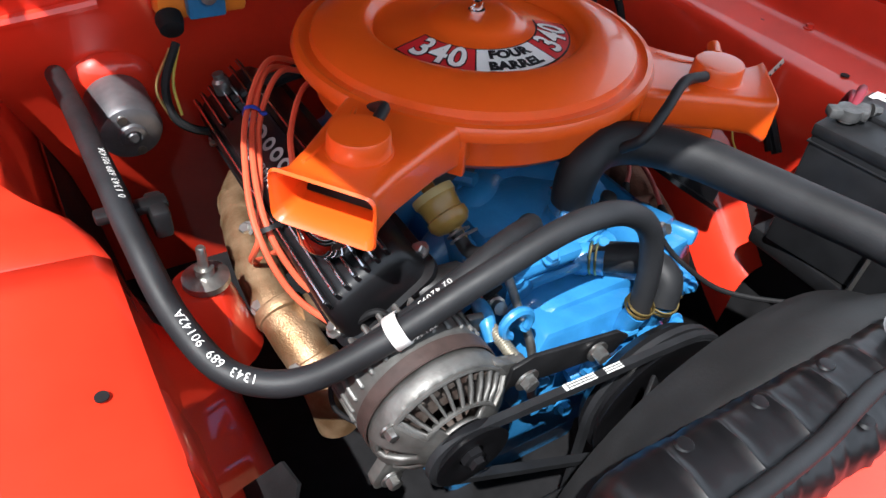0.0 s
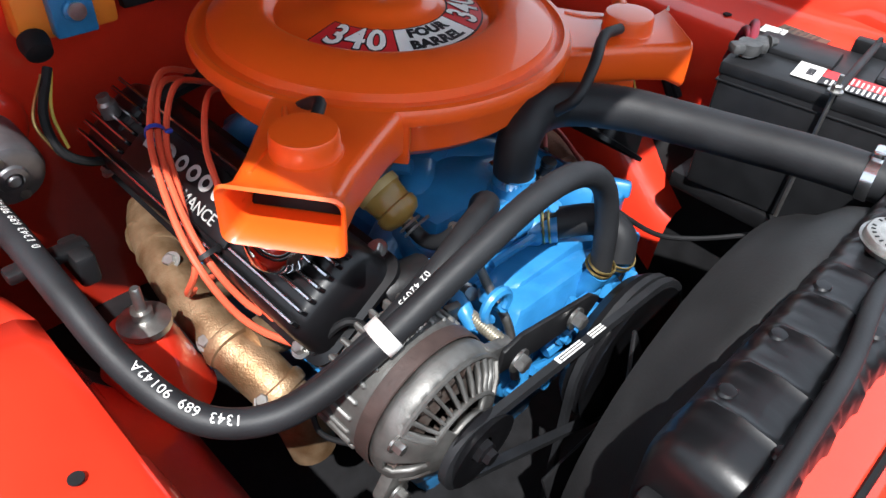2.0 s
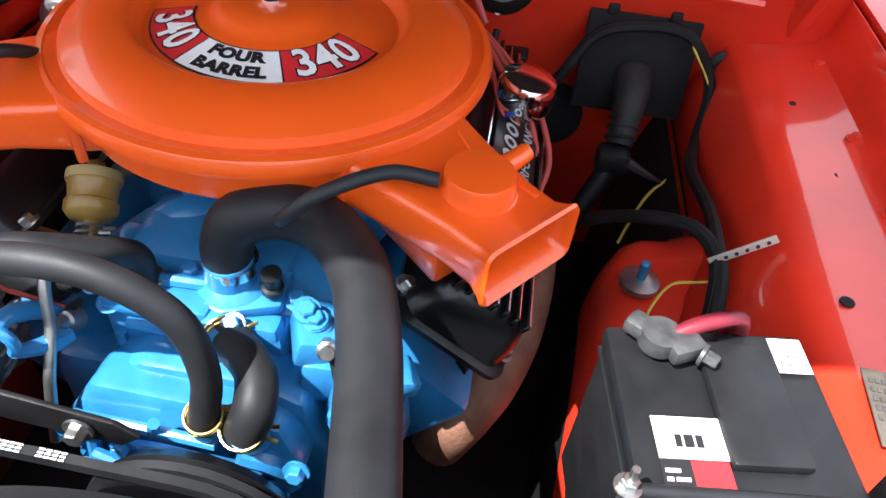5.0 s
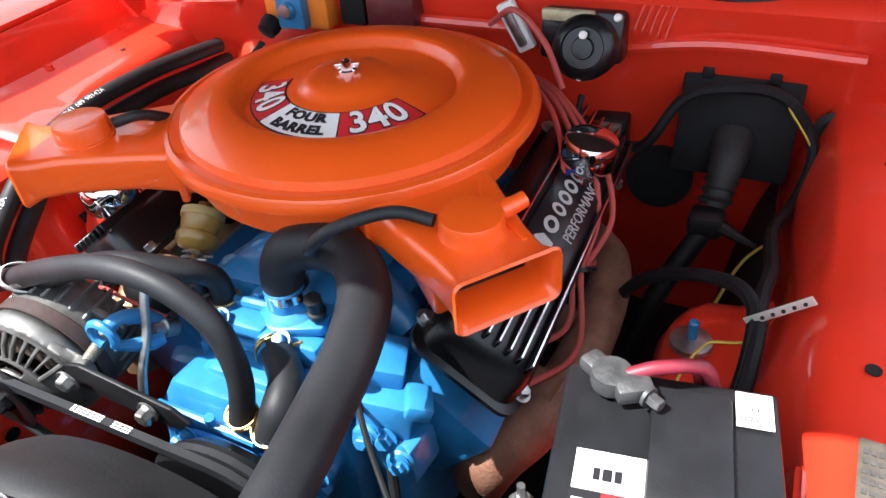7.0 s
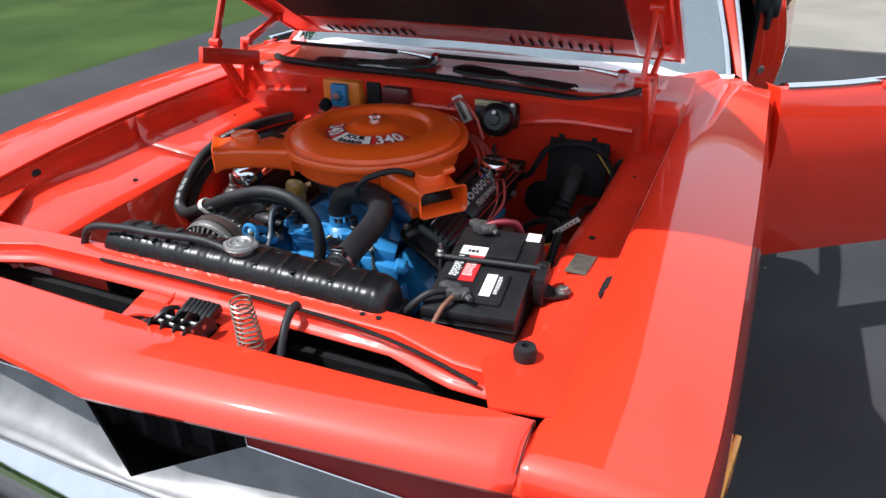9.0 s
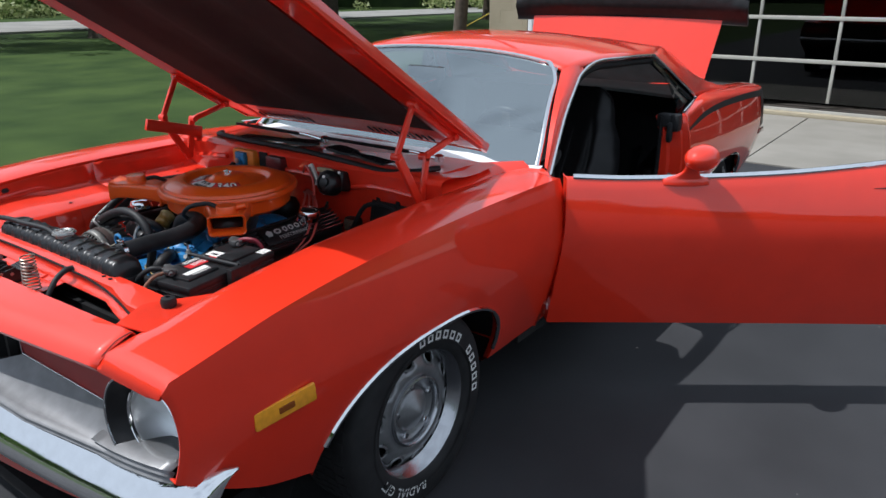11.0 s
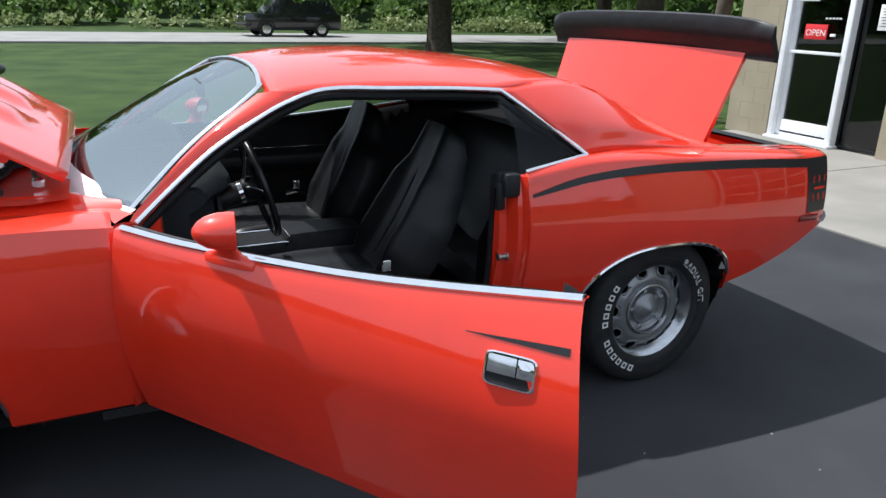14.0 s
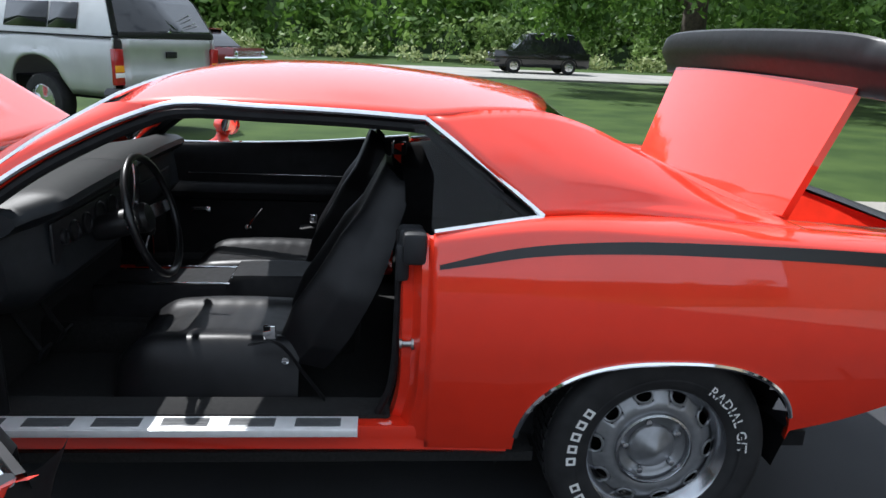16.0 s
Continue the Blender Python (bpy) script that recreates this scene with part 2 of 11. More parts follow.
def tube(bm, pts, r, seg=12, n=8, cap=True, smooth_path=True, flat=1.0):
    """A round tube along a smooth line; r may be a list of radii, one a point of pts."""
    line = curve(pts, n) if smooth_path and len(pts) > 2 else [Vector(p) for p in pts]
    m = len(line)
    if isinstance(r, (list, tuple)):
        rad = [float(np.interp(i / (m - 1) * (len(r) - 1), range(len(r)), r)) for i in range(m)]
    else:
        rad = [r] * m
    up = Vector((0, 0, 1))
    t0 = (line[1] - line[0]).normalized()
    if abs(t0.dot(up)) > 0.95:
        up = Vector((1, 0, 0))
    side = t0.cross(up).normalized()
    rows = []
    for i, p in enumerate(line):
        t = (line[min(i + 1, m - 1)] - line[max(i - 1, 0)]).normalized()
        side = (side - t * side.dot(t)).normalized()
        nrm = t.cross(side)
        rows.append([p + (side * math.cos(a) + nrm * math.sin(a) * flat) * rad[i] for a in (2 * math.pi * k / seg for k in range(seg))])
    vs = grid(bm, rows, closed=True)
    if cap:
        bm.faces.new(vs[0])
        bm.faces.new(list(reversed(vs[-1])))
    return line


def lathe(bm, prof, seg=32, m=None, cap=True, arc=None):
    """A profile of (radius, height) turned round z, then placed by m."""
    rows = []
    for r, z in prof:
        rows.append([Vector((r * math.cos(2 * math.pi * k / seg), r * math.sin(2 * math.pi * k / seg), z)) for k in range(seg)])
    if m:
        rows = [[m @ p for p in row] for row in rows]
    vs = grid(bm, rows, closed=True)
    if cap:
        if prof[0][0] > 1e-5:
            bm.faces.new(list(reversed(vs[0])))
        if prof[-1][0] > 1e-5:
            bm.faces.new(vs[-1])
    bmesh.ops.remove_doubles(bm, verts=[v for row in (vs[0], vs[-1]) for v in row], dist=1e-6)
    return vs


def prism(bm, poly, depth, m=None, bevel=0.0):
    """A flat outline in x, y drawn out along z by depth."""
    m = m or Matrix.Identity(4)
    lo = [bm.verts.new(m @ Vector((x, y, 0))) for x, y in poly]
    hi = [bm.verts.new(m @ Vector((x, y, depth))) for x, y in poly]
    n = len(poly)
    faces = [bm.faces.new(list(reversed(lo))), bm.faces.new(hi)]
    for i in range(n):
        faces.append(bm.faces.new((lo[i], lo[(i + 1) % n], hi[(i + 1) % n], hi[i])))
    if bevel > 0:
        bmesh.ops.bevel(bm, geom=list({e for f in faces for e in f.edges}), offset=bevel, segments=2, affect="EDGES", profile=0.5)
    return lo + hi


def axis_to(p, d, up=(0, 0, 1)):
    """A pose at p whose z axis points along d."""
    d = Vector(d).normalized()
    return Matrix.Translation(p) @ d.to_track_quat("Z", "Y").to_matrix().to_4x4()


def thick(ob, t, offset=-1.0):
    md = ob.modifiers.new("thickness", "SOLIDIFY")
    md.thickness, md.offset = t, offset
    return ob


def words(text, size, depth=0.0, spacing=1.0, align="CENTER", bold=0.0):
    """A bmesh of text in the x, y plane."""
    cu = bpy.data.curves.new("words", "FONT")
    cu.body, cu.size, cu.extrude, cu.space_character, cu.offset = text, size, depth, spacing, bold
    cu.align_x, cu.align_y, cu.resolution_u = align, "CENTER", 3
    ob = bpy.data.objects.new("words", cu)
    scene.collection.objects.link(ob)
    dg = bpy.context.evaluated_depsgraph_get()
    me = bpy.data.meshes.new_from_object(ob.evaluated_get(dg))
    bm = bmesh.new()
    bm.from_mesh(me)
    bpy.data.objects.remove(ob)
    bpy.data.curves.remove(cu)
    bpy.data.meshes.remove(me)
    return bm


def bolt(bm, p, d, r=0.008, h=0.008, washer=True):
    m = axis_to(p, d)
    if washer:
        lathe(bm, [(r * 1.5, 0), (r * 1.5, h * 0.25)], 14, m)
    lathe(bm, [(r, h * 0.25), (r, h), (r * 0.8, h * 1.15)], 6, m)

# ---- setting: ground, lot, road, building, trees ----
GRASS = material("lawn_grass", (0.022, 0.044, 0.010), 0.95, spec=0.15, color2=(0.046, 0.076, 0.018), scale=0.9, bump=0.8, bump_scale=60, detail=9)
ASPHALT = material("dark_asphalt", (0.019, 0.020, 0.023), 0.86, color2=(0.031, 0.032, 0.036), scale=1.6, bump=0.7, bump_scale=230, detail=10)
CONCRETE = material("pale_concrete", (0.21, 0.198, 0.172), 0.85, color2=(0.27, 0.252, 0.222), scale=1.3, bump=0.3, bump_scale=120, detail=9)
ROAD = material("grey_road", (0.21, 0.205, 0.19), 0.9, color2=(0.27, 0.26, 0.24), scale=0.7, bump=0.3, bump_scale=90)
STUCCO = material("tan_block_paint", (0.27, 0.23, 0.157), 0.8, color2=(0.315, 0.27, 0.19), scale=2.5, bump=0.35, bump_scale=90)
TAN_TRIM = material("tan_painted_trim", (0.36, 0.31, 0.22), 0.6, var=0.08, scale=8, bump=0.1)
WHITE_ALU = material("white_door_frame", (0.72, 0.73, 0.74), 0.4, var=0.04, scale=12)
GREY_ALU = material("grey_garage_rail", (0.42, 0.41, 0.37), 0.45, metal=0.2, var=0.06, scale=10)
# dark tone puts the dimness of the unlit shop into the colour
SHADED_ROOM = material("shade_toned_interior", (0.045, 0.042, 0.04), 0.8, color2=(0.10, 0.085, 0.07), scale=1.2, bump=0.1)
BARK = material("tree_bark", (0.045, 0.034, 0.024), 0.95, color2=(0.085, 0.066, 0.048), scale=9, bump=1.0, bump_scale=30)
POLE_WOOD = material("weathered_pole", (0.060, 0.044, 0.032), 0.9, color2=(0.10, 0.078, 0.058), scale=12, bump=0.6, bump_scale=60)


def leaf_material(name, dark, light):
    m = material(name, dark, 0.55, spec=0.3)
    nt = m.node_tree
    b = nt.nodes["Principled BSDF"]
    geo = nt.nodes.new("ShaderNodeNewGeometry")
    r = nt.nodes.new("ShaderNodeValToRGB")
    r.color_ramp.elements[0].color = (*dark, 1)
    r.color_ramp.elements[1].color = (*light, 1)
    nt.links.new(geo.outputs["Random Per Island"], r.inputs["Fac"])
    nt.links.new(r.outputs["Color"], b.inputs["Base Color"])
    tr = nt.nodes.new("ShaderNodeBsdfTranslucent")
    nt.links.new(r.outputs["Color"], tr.inputs["Color"])
    mix = nt.nodes.new("ShaderNodeMixShader")
    mix.inputs["Fac"].default_value = 0.35
    nt.links.new(b.outputs["BSDF"], mix.inputs[1])
    nt.links.new(tr.outputs["BSDF"], mix.inputs[2])
    nt.links.new(mix.outputs["Shader"], nt.nodes["Material Output"].inputs["Surface"])
    return m


LEAF = leaf_material("tree_leaves", (0.040, 0.095, 0.014), (0.13, 0.235, 0.040))
BUSH = leaf_material("bush_leaves", (0.070, 0.125, 0.028), (0.20, 0.29, 0.080))
WEED = leaf_material("tall_weeds", (0.20, 0.25, 0.09), (0.40, 0.44, 0.20))


def slab(name, pts, top, depth, mat, label, category):
    bm = B()
    prism(bm, pts, depth, Matrix.Translation((0, 0, top - depth)))
    return thing(name, bm, mat, label, category, kind="structure", smooth=False)


bm = B()
n = 60
rows = []
for i in range(n + 1):
    u = (i / n * 2 - 1)
    x = math.copysign(abs(u) ** 3 * 900, u)
    row = []
    for j in range(n + 1):
        v = (j / n * 2 - 1)
        y = math.copysign(abs(v) ** 3 * 900, v)
        d = math.hypot(x, y)
        z = -0.035 + (0.05 * noise.noise(Vector((x * 0.15, y * 0.15, 0))) - 0.03 if d > 9 else 0)
        row.append((x, y, z))
    rows.append(row)
grid(bm, rows)
thing("ground", bm, GRASS, "mown green lawn under trees reaching far off", "grass", kind="structure")
slab("asphalt_lot", [(-4.3, -30), (30, -30), (30, 5.55), (-1.2, 5.55), (-4.3, 5.3)], 0.0, 0.12, ASPHALT, "dark sealed asphalt parking lot with faint stains", "asphalt")
# concrete apron in cast slabs with open joints
apron_x = [-4.25, -1.9, 0.35, 2.6, 4.9, 7.2, 9.5]
for a, b in zip(apron_x, apron_x[1:]):
    y0 = 5.554 if a > -2 else 5.32
    slab("concrete_slab", [(a + 0.008, y0), (b - 0.008, 5.554), (b - 0.008, 8.62), (a + 0.008, 8.62)], 0.012, 0.12, CONCRETE, "pale concrete apron slab before the garage", "concrete")
slab("road", [(-30.5, -90), (-24.5, -90), (-26.0, 10), (-24.5, 60), (-30.5, 60), (-34.0, 10)], 0.015, 0.1, ROAD, "pale grey country road beyond the lawn", "road")

# small stones, chips and a dry leaf or two on the asphalt
bm = B()
rnd = random.Random(5)
for _ in range(60):
    x, y = rnd.uniform(0.9, 4.2), rnd.uniform(-2.5, 5.4)
    s = rnd.uniform(0.002, 0.006)
    m = Matrix.Translation((x, y, s * 0.3)) @ Matrix.Rotation(rnd.uniform(0, 6), 4, "Z") @ Matrix.Diagonal((s * rnd.uniform(0.7, 1.6), s, s * 0.6, 1))
    bmesh.ops.create_icosphere(bm, subdivisions=1, radius=1, matrix=m)
thing("gravel_chips", bm, CONCRETE, "tiny pale stone chips strewn over the asphalt", "gravel", kind="stuff")


# building with shop door and glazed garage door
WALL_Y = 8.5


def wall_block(name, x0, x1, z0, z1, label, mat=STUCCO, y0=WALL_Y, t=0.25):
    bm = B()
    box(bm, (x0 + x1) / 2, y0 + t / 2, (z0 + z1) / 2, x1 - x0, t, z1 - z0, 0.006)
    return thing(name, bm, mat, label, "wall", kind="structure")


def block_wall(name, x0, x1, label):
    """Painted block wall: a core with courses of blocks standing a little proud."""
    ob = wall_block(name, x0, x1, 0.0, 3.6, label, y0=WALL_Y + 0.012, t=0.24)
    k = 0
    z = 0.0
    while z < 2.6:
        x = x0 - (0.2 if k % 2 else 0.0)
        while x < x1 - 0.01:
            a, b = max(x0, x) + 0.0009, min(x1, x + 0.4) - 0.0009
            if b - a > 0.03:
                bm = B()
                box(bm, (a + b) / 2, WALL_Y + 0.0095, z + 0.1, b - a, 0.008, 0.1984, 0.0012, seg=1)
                part("block", bm, STUCCO, ob, smooth=False)
            x += 0.4
        z += 0.2
        k += 1
    return ob


block_wall("wall_corner", -4.4, -3.72, "tan painted block wall at the building's corner")
block_wall("wall_middle", -2.2, -1.42, "tan painted block wall between door and garage")
wall_block("wall_over_door", -3.72, -2.2, 2.35, 3.6, "tan painted wall above the shop door")
wall_block("wall_over_garage", -1.42, 6.4, 2.75, 3.6, "tan painted wall above the garage door")
wall_block("wall_far", 6.4, 9.4, 0, 3.6, "tan painted wall past the garage")
bm = B()
box(bm, -4.28, 12.6, 1.8, 0.24, 7.9, 3.6, 0.004)
thing("wall_side", bm, STUCCO, "tan painted side wall of the shop", "wall", kind="structure")
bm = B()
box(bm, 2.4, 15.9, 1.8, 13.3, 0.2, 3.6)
thing("wall_back", bm, SHADED_ROOM, "plain back wall of the shop, dimness in its colour", "wall", kind="structure")
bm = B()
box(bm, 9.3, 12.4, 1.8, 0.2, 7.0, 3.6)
thing("wall_end", bm, SHADED_ROOM, "plain end wall of the shop, dimness in its colour", "wall", kind="structure")
bm = B()
box(bm, 2.5, 12.2, 3.69, 14.2, 7.8, 0.18, 0.01)
thing("roof_slab", bm, TAN_TRIM, "flat roof of the tan shop building", "roof", kind="structure")
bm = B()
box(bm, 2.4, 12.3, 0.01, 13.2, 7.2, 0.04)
thing("shop_floor", bm, SHADED_ROOM, "floor inside the shop, dimness in its colour", "floor", kind="structure")
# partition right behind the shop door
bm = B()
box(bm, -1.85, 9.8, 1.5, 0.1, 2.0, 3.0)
thing("wall_partition", bm, SHADED_ROOM, "partition inside the shop, dimness in its colour", "wall", kind="structure")


def glazed(name, x0, x1, z0, z1, y, frame_mat, w, label, panes, category="door", depth=0.05):
    """A frame with rails and stiles; panes is a list of (x0, x1, z0, z1)."""
    ob = thing(name, None, None, label, category, kind="structure")
    for a, b, c, d, nm in ((x0, x0 + w, z0, z1, "stile"), (x1 - w, x1, z0, z1, "stile"), (x0 + w, x1 - w, z0, z0 + w, "rail"), (x0 + w, x1 - w, z1 - w, z1, "rail")):
        bm = B()
        box(bm, (a + b) / 2, y, (c + d) / 2, b - a, depth, d - c, 0.004)
        part(nm, bm, frame_mat, ob)
    for a, b, c, d in panes:
        bm = B()
        box(bm, (a + b) / 2, y + 0.01, (c + d) / 2, b - a, 0.006, d - c)
        g = part("pane", bm, GLASS_DARK, ob, smooth=False)
        g.visible_shadow = False
    return ob


# garage door: rails at even heights, stiles between the panes
gx = [-1.36, -0.42, 0.51, 1.45, 2.38, 3.32, 4.25, 5.19, 6.1]
gz = [0.16, 0.68, 1.19, 1.70, 2.21, 2.70]
panes = [(a + 0.02, b - 0.02, c + 0.02, d - 0.02) for a, b in zip(gx, gx[1:]) for c, d in zip(gz, gz[1:])]
garage = glazed("garage_door", -1.42, 6.2, 0.02, 2.76, WALL_Y + 0.16, GREY_ALU, 0.07, "glazed garage door with pale grey rails, closed", panes)
for z in gz[1:-1]:
    bm = B()
    box(bm, 2.39, WALL_Y + 0.155, z, 7.45, 0.06, 0.045, 0.004)
    part("rail", bm, GREY_ALU, garage)
for x in gx[1:-1]:
    for c, d in zip(gz, gz[1:]):
        bm = B()
        box(bm, x, WALL_Y + 0.16, (c + d) / 2, 0.035, 0.05, d - c - 0.05, 0.003)
        part("stile", bm, GREY_ALU, garage)
bm = B()
box(bm, -1.38, WALL_Y + 0.06, 1.4, 0.09, 0.13, 2.8, 0.005)
box(bm, 2.4, WALL_Y + 0.06, 0.035, 7.5, 0.13, 0.05, 0.005)
thing("garage_trim", bm, TAN_TRIM, "tan trim round the garage opening", "trim", kind="structure")

door = glazed("shop_door", -3.64, -2.84, 0.05, 2.25, WALL_Y + 0.10, WHITE_ALU, 0.07, "white framed glass shop door, closed", [(-3.58, -2.90, 0.26, 1.06), (-3.58, -2.90, 1.10, 2.19)])
for nm, z, h in (("kick_rail", 0.17, 0.16), ("push_bar", 1.08, 0.035)):
    bm = B()
    box(bm, -3.24, WALL_Y + (0.10 if nm == "kick_rail" else 0.06), z, 0.66, 0.05, h, 0.005)
    part(nm, bm, WHITE_ALU, door)
glazed("shop_sidelight", -2.80, -2.22, 0.03, 2.3, WALL_Y + 0.14, BLACK_SATIN, 0.03, "dark narrow glass sidelight beside the shop door", [(-2.78, -2.24, 0.05, 2.28)], "window")
for a, b in ((-3.71, -3.64), (-2.84, -2.79)):
    bm = B()
    box(bm, (a + b) / 2, WALL_Y + 0.09, 1.16, b - a, 0.16, 2.3, 0.005)
    thing("door_jamb", bm, WHITE_ALU, "white aluminium jamb of the shop door", "trim", kind="structure")
bm = B()
box(bm, -3.24, WALL_Y + 0.05, 0.03, 0.95, 0.2, 0.035, 0.006)
thing("door_sill", bm, WHITE_ALU, "pale metal threshold below the shop door", "trim", kind="structure")


def sign(name, x, z, w, h, mat, label, text=None, ink=None, y=WALL_Y + 0.045):
    bm = B()
    box(bm, x, y, z, w, 0.006, h, 0.001)
    ob = thing(name, bm, mat, label, "sign")
    if text:
        t = words(text, h * 0.62)
        xf(t, Matrix.Translation((x, y - 0.0045, z - h * 0.08)) @ Matrix.Rotation(math.pi / 2, 4, "X"))
        part("lettering", t, ink, ob, smooth=False)
    return ob


o = sign("open_sign", -3.27, 1.32, 0.30, 0.17, LABEL_RED, "small red OPEN sign taped inside the glass door", "OPEN", WHITE_INK)
bm = B()
for k in range(5):
    box(bm, -3.15 + k * 0.045, WALL_Y + 0.0405, 1.475, 0.03, 0.002, 0.018)
part("bar_line", bm, WHITE_INK, o, smooth=False)
o = sign("paper_notice", -2.47, 1.50, 0.16, 0.27, WHITE, "white paper notice taped to the sidelight", y=WALL_Y + 0.11)
bm = B()
for k in range(7):
    box(bm, -2.47, WALL_Y + 0.1055, 1.59 - k * 0.03, 0.11 - 0.02 * (k % 3), 0.002, 0.008)
part("bar_line", bm, INK, o, smooth=False)
sign("white_sticker", -3.42, 1.70, 0.26, 0.07, WHITE, "white sticker at the top of the glass door")
sign("small_tag", -3.05, 1.29, 0.07, 0.03, WHITE, "tiny white tag on the glass door", y=WALL_Y + 0.06)
# number on the wall as plain bars
for k in range(5):
    bm = B()
    box(bm, -2.06 + k * 0.085, WALL_Y - 0.003, 1.575, 0.032, 0.006, 0.075, 0.002)
    thing("number_bar", bm, BLACK_MATTE, "small dark bar mounted on the tan wall", "number", group="bars on the wall")

# a pole with its guy wire by the corner of the building
bm = B()
tube(bm, [(-5.35, 8.95, -0.1), (-5.28, 9.05, 1.5), (-5.15, 9.25, 3.6), (-4.9, 9.6, 7.5)], [0.115, 0.11, 0.105, 0.09], 18)
thing("utility_pole", bm, POLE_WOOD, "leaning weathered brown wooden utility pole on the lawn", "pole")
bm = B()
tube(bm, [(-5.75, 8.6, 0.55), (-4.6, 10.2, 1.5)], 0.008, 6)
thing("guy_wire", bm, WIRE_YELLOW, "pale yellow guy wire beside the pole", "cable")
bm = B()
for k in range(26):
    a = rnd.uniform(0, 6.28)
    p = Vector((-5.1 + rnd.uniform(-0.5, 0.55), 8.75 + rnd.uniform(-0.3, 0.25), 0.0))
    tube(bm, [p, p + Vector((math.cos(a) * 0.12, math.sin(a) * 0.12, 0.02)), p + Vector((math.cos(a) * 0.22, math.sin(a) * 0.22, 0.01))], 0.006, 5, n=2)
thing("dry_twigs", bm, BARK, "scattered dry twigs on the ground by the pole", "twigs", kind="stuff")


def leaf_cloud(name, centres, per, leaf, mat, parent, seed, squash=0.7, kind="", label=""):
    """Many small bent leaves scattered round clump centres (x, y, z, radius)."""
    rg = np.random.default_rng(seed)
    vs, fs = [], []
    base = 0
    for cx, cy, cz, r in centres:
        k = int(per * (r / 1.0) ** 2)
        d = rg.normal(size=(k, 3))
        d /= np.linalg.norm(d, axis=1)[:, None]
        p = d * (r * rg.uniform(0.45, 1.05, (k, 1))) * (1, 1, squash) + (cx, cy, cz)
        u = rg.normal(size=(k, 3))
        u /= np.linalg.norm(u, axis=1)[:, None]
        w = np.cross(u, rg.normal(size=(k, 3)))
        w /= np.linalg.norm(w, axis=1)[:, None]
        s = leaf * rg.uniform(0.6, 1.4, (k, 1))
        q = np.stack([p - u * s, p + w * s * 0.5 + (0, 0, -0.1 * leaf), p + u * s, p - w * s * 0.5], 1).reshape(-1, 3)
        vs.append(q)
        fs.append(np.arange(k * 4).reshape(-1, 4) + base)
        base += k * 4
    me = bpy.data.meshes.new(name)
    me.from_pydata(np.concatenate(vs).tolist(), [], np.concatenate(fs).tolist())
    me.materials.append(mat)
    ob = new(name, me)
    ob.parent = parent
    return tagged(ob, kind=kind, label=label)


def tree(x, y, girth, height, spread, seed, low=2.1, label="broad shade tree with dark trunk and green crown"):
    rt = random.Random(seed)
    t = thing("tree", None, None, label, "tree")
    bm = B()
    top = Vector((x + rt.uniform(-0.4, 0.4), y + rt.uniform(-0.4, 0.4), height * 0.6))
    fork = Vector((x + rt.uniform(-0.1, 0.1), y, 2.6))
    tube(bm, [(x, y, -0.3), (x, y, 0.25), (x + 0.03, y, 1.2), fork, top], [girth * 1.45, girth * 1.1, girth, girth * 0.9, girth * 0.3], 18, 6)
    centres = []
    for k in range(11):
        a = k * 2.4 + rt.uniform(-0.4, 0.4)
        rr = spread * rt.uniform(0.55, 1.0)
        zz = rt.uniform(low + 1.4, height * 0.8)
        e = Vector((x + math.cos(a) * rr, y + math.sin(a) * rr, zz))
        s = fork.lerp(top, rt.uniform(0, 0.6))
        mid = s.lerp(e, 0.5) + Vector((0, 0, 0.5))
        tube(bm, [s, mid, e], [girth * 0.32, girth * 0.2, girth * 0.06], 8, 4)
        centres.append((*e, rt.uniform(1.0, 1.7)))
        for _ in range(7):
            centres.append((e.x + rt.uniform(-2.0, 2.0), e.y + rt.uniform(-2.0, 2.0), max(low + 0.5, e.z + rt.uniform(-1.6, 1.4)), rt.uniform(0.6, 1.25)))
    # boughs hanging low at the rim of the crown
    for k in range(26):
        a = k * 0.2417 + rt.uniform(-0.1, 0.1)
        a = k / 26 * 6.283 + rt.uniform(-0.1, 0.1)
        rr = spread * rt.uniform(0.55, 1.05)
        centres.append((x + math.cos(a) * rr, y + math.sin(a) * rr, low + rt.uniform(0.1, 1.2), rt.uniform(0.5, 0.95)))
    part("trunk", bm, BARK, t)
    leaf_cloud("crown", centres, 210, 0.13, LEAF, t, seed)
    return t


tree(-22.0, 12.2, 0.42, 11, 5.2, 1, low=1.75)
tree(-17.2, 17.7, 0.46, 12, 5.6, 2, low=2.0)
tree(-25.5, 22.0, 0.34, 11, 5.0, 3, low=1.9)
tree(-19.5, 32.0, 0.34, 12, 5.5, 4, low=2.2)
tree(-12.0, 24.0, 0.30, 11, 4.5, 6, low=2.3)

